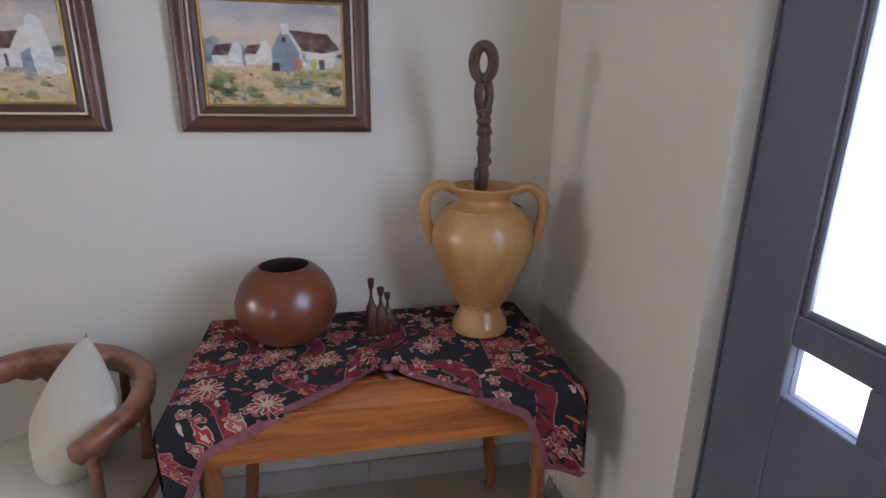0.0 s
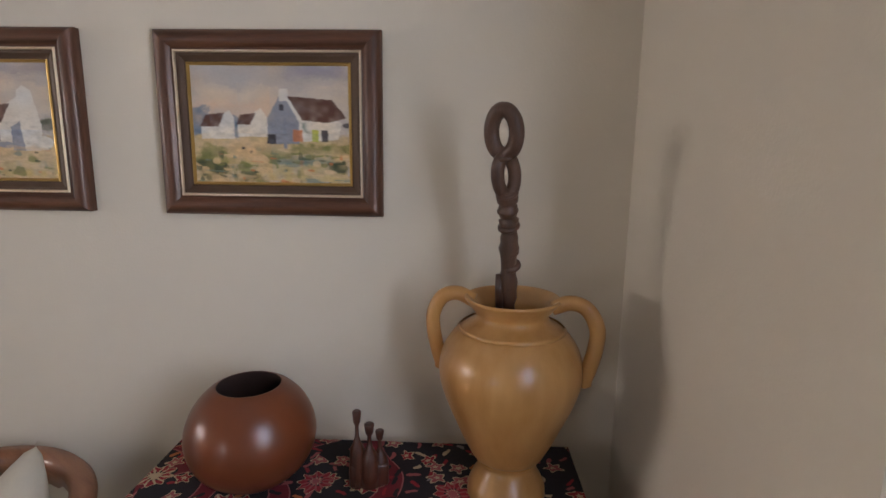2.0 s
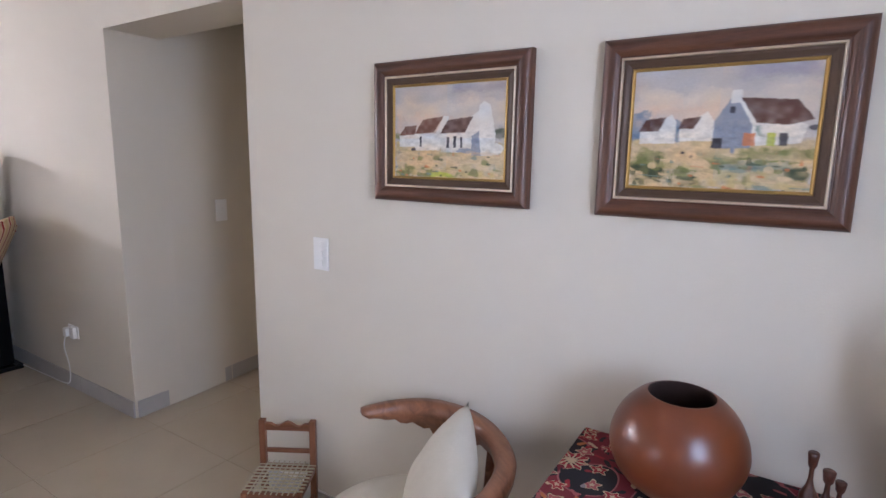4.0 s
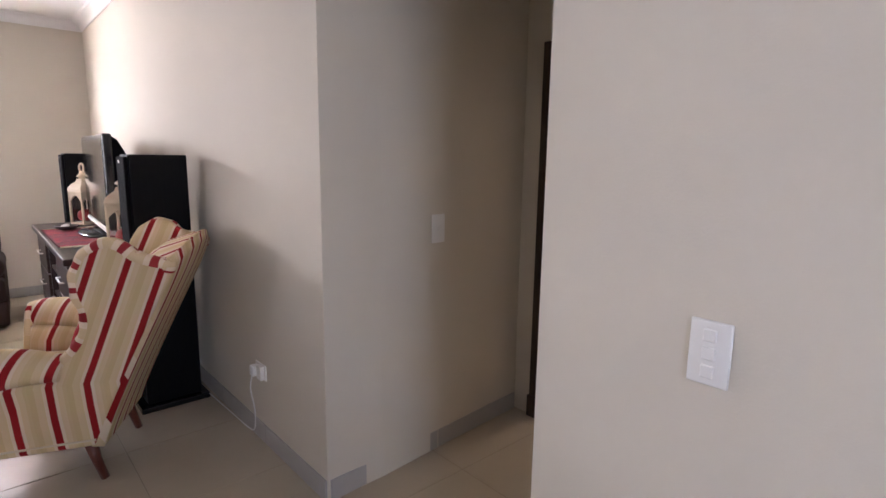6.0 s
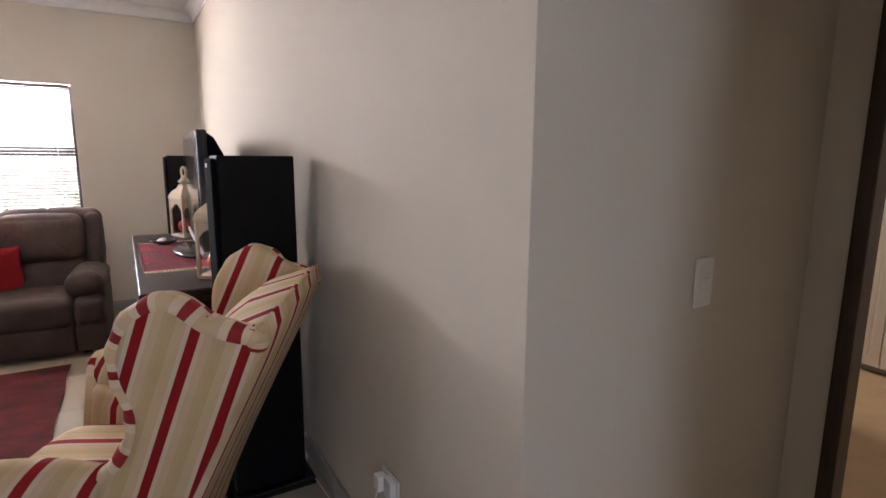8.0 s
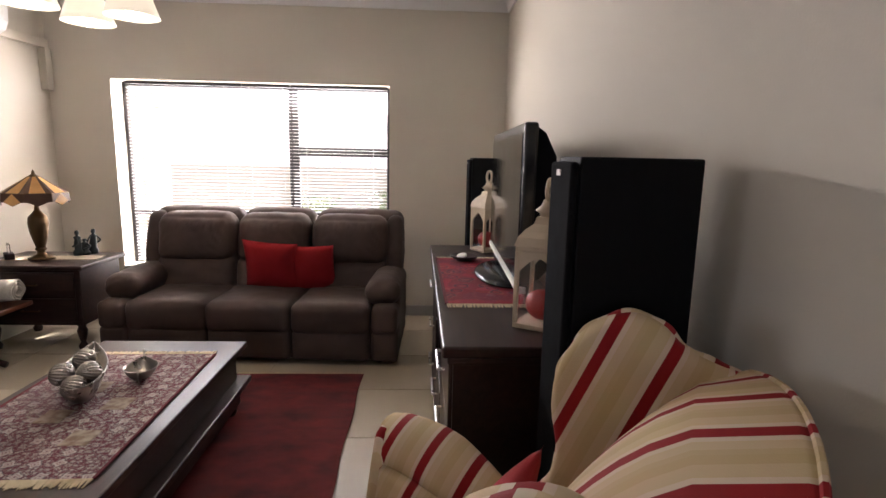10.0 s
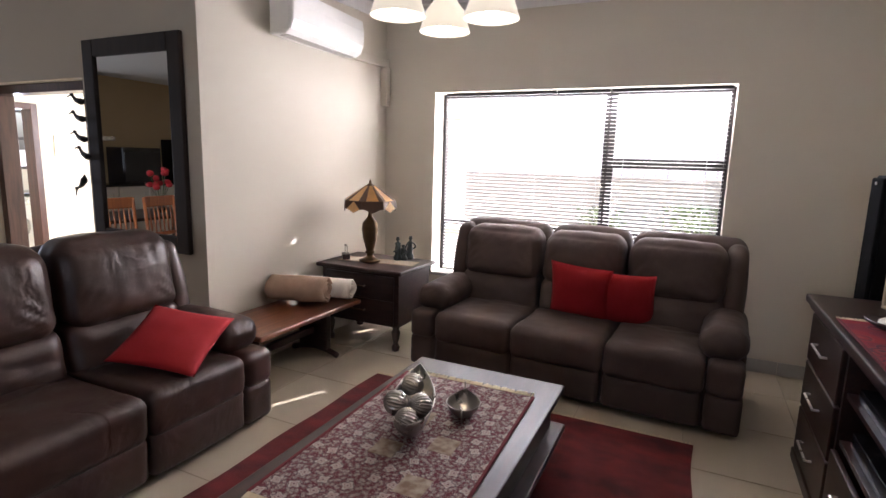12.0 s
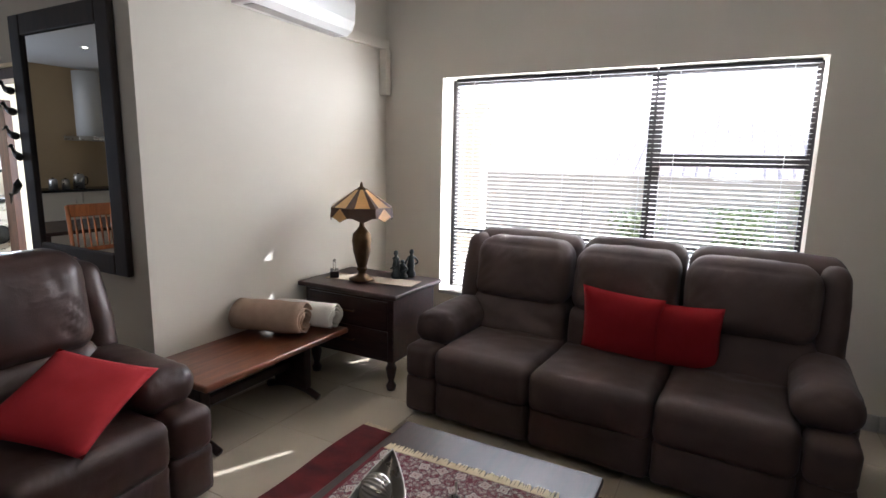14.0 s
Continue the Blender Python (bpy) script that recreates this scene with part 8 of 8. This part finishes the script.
M["chair_wood"] = wood("orange_pine", (0.20, 0.06, 0.02), (0.42, 0.15, 0.05), 0.35, axis="Z", coat=0.4)
_d = dining_chair((-4.90, -4.75, 0), 182)
copy_thing(_d, pose(-4.38, -4.72, 0, 0, 0, 176))
copy_thing(_d, pose(-3.86, -4.75, 0, 0, 0, 180))
dt = thing("dining_table", "dark wooden dining table", "table", (-4.4, -5.45, 0))
part("tabletop", box(-0.95, 0.95, -0.45, 0.45, 0.73, 0.765, 0.008), M["dark_wood"], dt)
for _sx in (-0.85, 0.85):
    for _sy in (-0.36, 0.36):
        part("leg", box(_sx - 0.035, _sx + 0.035, _sy - 0.035, _sy + 0.035, 0, 0.73, 0.004), M["dark_wood"], dt)


def flowers():
    v = thing("flower_vase", "glass vase of red flowers on the dining table", "flowers", (-4.05, -5.40, 0.766))
    part("vase", lathe([(0, 0), (0.05, 0), (0.055, 0.02), (0.035, 0.08), (0.06, 0.20), (0.055, 0.20), (0.03, 0.08), (0.045, 0.02), (0, 0.012)], 20), M["glass"], v, smooth=True)
    rnd = random.Random(5)
    for k in range(11):
        a, r, z = rnd.uniform(0, 6.28), rnd.uniform(0.03, 0.13), rnd.uniform(0.30, 0.52)
        part("stem", tube([(0, 0, 0.05), (0.4 * r * math.cos(a), 0.4 * r * math.sin(a), 0.2), (r * math.cos(a), r * math.sin(a), z)], 0.003, 5), M["leaf"], v)
        part("bloom", blob(r * math.cos(a) - 0.04, r * math.cos(a) + 0.04, r * math.sin(a) - 0.04, r * math.sin(a) + 0.04, z - 0.03, z + 0.04, 0.9, 7, 0.018, k), M["petal"], v, "red bloom")


M["leaf"] = surface("leaf_green", (0.06, 0.12, 0.03), 0.5, vary=0.5, scale=12)
M["petal"] = surface("red_petal", (0.55, 0.02, 0.03), 0.6, vary=0.4, scale=25)
flowers()


def kitchen():
    for k in range(8):
        u = thing("kitchen_cabinet", "white kitchen base cabinet with a steel handle", "cabinet", (-5.75 + 0.61 * k, -9.0, 0), 0, "kitchen base cabinets")
        part("body", box(-0.30, 0.30, -0.28, 0.26, 0.0, 0.868), M["ward"], u)
        part("door", box(-0.295, 0.295, 0.26, 0.28, 0.10, 0.85, 0.004), M["ward"], u)
        part("handle", tube([(0.2, 0.28, 0.6), (0.2, 0.30, 0.6), (0.2, 0.30, 0.75), (0.2, 0.28, 0.75)], 0.006, 8), M["steel"], u)
    solid("worktop", box(-6.08, -1.15, -9.295, -8.69, 0.87, 0.91, 0.004), M["black"], "dark stone kitchen worktop", "worktop")
    h = thing("cooker_hood", "white chimney cooker hood on the kitchen wall", "cooker hood", (-2.62, -9.06, 1.68))
    part("chimney", tube([(0, 0, 0.05), (0, 0, 1.1)], 0.19, 24), M["white"], h, smooth=True)
    part("canopy", box(-0.30, 0.30, -0.22, 0.24, 0.0, 0.07, 0.01), M["steel"], h)
    f = thing("fridge", "tall black fridge at the end of the worktop", "fridge", (-0.75, -8.95, 0))
    part("body", box(-0.34, 0.34, -0.33, 0.33, 0, 1.75, 0.012), M["black"], f)
    part("handle", tube([(-0.28, 0.335, 0.9), (-0.28, 0.37, 0.9), (-0.28, 0.37, 1.5), (-0.28, 0.335, 1.5)], 0.008, 8), M["steel"], f)
    o = thing("oven_tower", "large black oven on the worktop", "oven", (-1.84, -9.02, 0.911))
    part("body", box(-0.38, 0.38, -0.25, 0.22, 0, 0.66, 0.01), M["black"], o)
    part("door", box(-0.36, 0.36, 0.22, 0.235, 0.04, 0.58, 0.005), M["screen"], o)
    for k, (x, r, hh) in enumerate(((-3.30, 0.06, 0.16), (-3.12, 0.055, 0.15), (-2.92, 0.08, 0.23))):
        kt = thing("steel_canister" if k < 2 else "kettle", "brushed steel canister on the worktop" if k < 2 else "brushed steel kettle on the worktop", "canister" if k < 2 else "kettle", (x, -8.95, 0.911))
        part("body", lathe([(0, 0), (r, 0), (r, hh * 0.8), (r * 0.75, hh), (0, hh)], 24), M["steel"], kt, smooth=True)
        part("knob", lathe([(0, hh), (0.012, hh), (0.015, hh + 0.015), (0, hh + 0.02)], 12), M["black"], kt, smooth=True)
        if k == 2:
            part("handle", tube(smooth_line([(r, 0, hh * 0.8), (r + 0.05, 0, hh * 0.75), (r + 0.05, 0, hh * 0.35), (r, 0, hh * 0.2)], 4), 0.008, 8), M["black"], kt, smooth=True)


kitchen()
for _x, _y in ((-4.6, -4.0), (-4.0, -5.6), (-3.6, -7.2), (-5.2, -6.6)):
    dl = thing("downlight", "lit recessed downlight in the dining ceiling", "downlight", (_x, _y, H - 0.008), 0, "dining downlights")
    part("trim", lathe([(0.035, 0.0), (0.05, 0.0), (0.05, 0.006), (0.035, 0.006)], 20), M["white"], dl)
    part("lens", lathe([(0, 0.004), (0.034, 0.003)], 20), M["bulb"], dl, "glowing lens")

# ---- outside the window ----
def tree_clump(at, r, seed, label):
    """A garden shrub: short stems and many small leaves."""
    t = thing("garden_shrub", label, "shrub", at, 0, "shrubs by the garden wall")
    rnd = random.Random(seed)
    bm = bmesh.new()
    for k in range(5):
        a = rnd.uniform(0, 6.28)
        tube([(0, 0, -0.02), (0.2 * r * math.cos(a), 0.2 * r * math.sin(a), 0.5 * r), (0.5 * r * math.cos(a), 0.5 * r * math.sin(a), 1.1 * r)], [0.03, 0.02, 0.008], 6, bm)
    part("stems", bm, M["bark"], t)
    bm = bmesh.new()
    for k in range(420):
        p = Vector((rnd.gauss(0, 0.45), rnd.gauss(0, 0.45), rnd.uniform(0.15, 1.6))) * r
        s = rnd.uniform(0.05, 0.10)
        u = Vector((rnd.uniform(-1, 1), rnd.uniform(-1, 1), rnd.uniform(-0.3, 1))).normalized()
        v = u.cross(Vector((rnd.uniform(-1, 1), rnd.uniform(-1, 1), 0.2))).normalized()
        q = [bm.verts.new(p + u * s * a + v * s * b) for a, b in ((-1, 0), (0, -0.4), (1, 0), (0, 0.4))]
        bm.faces.new(q)
    part("leaves", bm, M["shrub_leaf"], t, "light green leaves")["kind"] = "stuff"
    return t


M["shrub_leaf"] = surface("pale_shrub_leaf", (0.22, 0.26, 0.11), 0.5, vary=0.5, scale=12)
M["bark"] = surface("bark", (0.12, 0.085, 0.06), 0.9, vary=0.4, scale=14, bump=0.5)
M["render"] = surface("cream_plaster", (0.46, 0.40, 0.31), 0.9, vary=0.2, scale=1.5, grain=0.1, bump=0.2)
M["roof_tile"] = surface("terracotta_tile", (0.50, 0.42, 0.37), 0.8, vary=0.4, scale=6, objvary=0.3)
structure("ground", box(-500, -8.60, -500, 500, -0.30, -0.15), M["ground"], "pale paved ground outside", "ground")
structure("ground_south", box(-8.60, 500, -500, -9.6, -0.30, -0.15), M["ground"], "pale paved ground outside", "ground")
# added sunlit backdrop: hides the horizon and fills the door glass with white
structure("wall_boundary_east", box(7.0, 7.2, -9.0, 9.0, -0.16, 2.6), M["render"], "cream plastered backdrop wall added outside the entrance")
structure("ground_east", box(1.1, 500, -9.6, 500, -0.30, -0.15), M["ground"], "pale paved ground outside", "ground")
structure("ground_north", box(-8.60, 1.1, 6.4, 500, -0.30, -0.15), M["ground"], "pale paved ground outside", "ground")


def column():
    c = thing("porch_column", "cream plastered porch column with a moulded capital", "column", (-11.6, -2.97, -0.15))
    part("base", box(-0.22, 0.22, -0.22, 0.22, 0, 0.2, 0.02), M["render"], c)
    part("shaft", lathe([(0.16, 0.2), (0.16, 1.2), (0.145, 2.28)], 28), M["render"], c, smooth=True)
    part("capital", lathe([(0.145, 2.28), (0.17, 2.30), (0.15, 2.34), (0.19, 2.40), (0.21, 2.44)], 28), M["render"], c, smooth=True)
    part("abacus", box(-0.23, 0.23, -0.23, 0.23, 2.44, 2.52, 0.01), M["render"], c)
    w = thing("porch_pier", "cream plastered pier behind the porch column", "pier", (-12.3, -3.42, -0.15))
    part("pier", box(-0.2, 0.2, -0.28, 0.28, 0, 2.45, 0.01), M["render"], w)
    part("cap", box(-0.24, 0.24, -0.32, 0.32, 2.45, 2.52, 0.01), M["render"], w)


column()
structure("garden_wall", box(-16.3, -16.1, -14, 12, -0.16, 1.22), M["render"], "cream plastered garden wall", "wall")


def neighbour():
    """A low house behind the garden wall with a hipped tile roof."""
    h = thing("neighbour_house", "cream house with a hipped terracotta tile roof behind the wall", "house", (-24, -2.5, -0.98))
    part("wall", box(-4, 4, -6, 7, 0, 2.1), M["render"], h)
    roof = bmesh.new()
    ex, ey0, ey1, ze, zr = 4.5, -6.5, 7.5, 2.1, 4.0
    q = [roof.verts.new(p) for p in ((-ex, ey0, ze), (ex, ey0, ze), (ex, ey1, ze), (-ex, ey1, ze), (0, ey0 + 4.4, zr), (0, ey1 - 4.4, zr))]
    for f in ((0, 1, 4), (1, 2, 5, 4), (2, 3, 5), (3, 0, 4, 5), (3, 2, 1, 0)):
        roof.faces.new([q[i] for i in f])
    rf = part("roof", roof, M["roof_tile"], h, "terracotta tile roof")
    bm = bmesh.new()
    for k in range(46):
        y = ey0 + 0.15 + (ey1 - ey0 - 0.3) * k / 45
        t = min(1.0, (y - ey0) / 4.4, (ey1 - y) / 4.4)
        for r in range(int(12 * t)):
            u = r / 12
            x = ex * (1 - u)
            z = ze + (zr - ze) * u
            tube([(x, y, z + 0.03), (x - ex / 12 * 1.05, y, z + (zr - ze) / 12 + 0.05)], 0.16, 6, bm, flat=0.25)
    part("roof_tiles", bm, M["roof_tile"], rf)["kind"] = "stuff"
    part("fascia", box(ex - 0.03, ex + 0.03, ey0, ey1, ze - 0.16, ze, 0.005), M["white"], h, "white fascia board")
    for y in (-4.0, 0.2, 4.0):
        w = part("window", box(4.0, 4.03, y - 0.7, y + 0.7, 0.9, 1.9), M["frame_dark"], h, "dark window")
        part("pane", box(4.03, 4.04, y - 0.62, y + 0.62, 0.98, 1.82), M["screen"], w)
    return h


neighbour()
tree_clump((-15.2, 0.6, -0.15), 0.55, 3, "light green garden shrub by the wall")
tree_clump((-15.3, 2.0, -0.15), 0.75, 4, "tall light green garden shrub by the wall")
tree_clump((-15.2, -1.2, -0.15), 0.45, 5, "low garden shrub by the wall")

# ---- floor tiles ----
def tiles():
    base = bpy.data.objects["floor"]
    T = 0.60
    me = mesh_of(box(-T / 2 + 0.002, T / 2 - 0.002, -T / 2 + 0.002, T / 2 - 0.002, -0.008, 0.0, 0.0015, 1), "tile", M["tile"])
    far = bmesh.new()
    nx0, nx1, ny0, ny1 = -16, 2, -16, 6
    for i in range(nx0, nx1):
        for j in range(ny0, ny1):
            x, y = 0.12 + T * (i + 0.5), 0.05 + T * (j + 0.5)
            if x < -9.0 or x > 1.1 or y < -9.6 or y > 3.4:
                continue
            if y > -2.9 and not (y > 3.3):
                t = new("tile", me)
                t.parent = base
                t.location = (x, y, 0)
            else:
                add_box(far, x - T / 2 + 0.002, x + T / 2 - 0.002, y - T / 2 + 0.002, y + T / 2 - 0.002, -0.008, 0.0)
    f = part("tiles", far, M["tile"], base)
    f["kind"] = "stuff"


tiles()
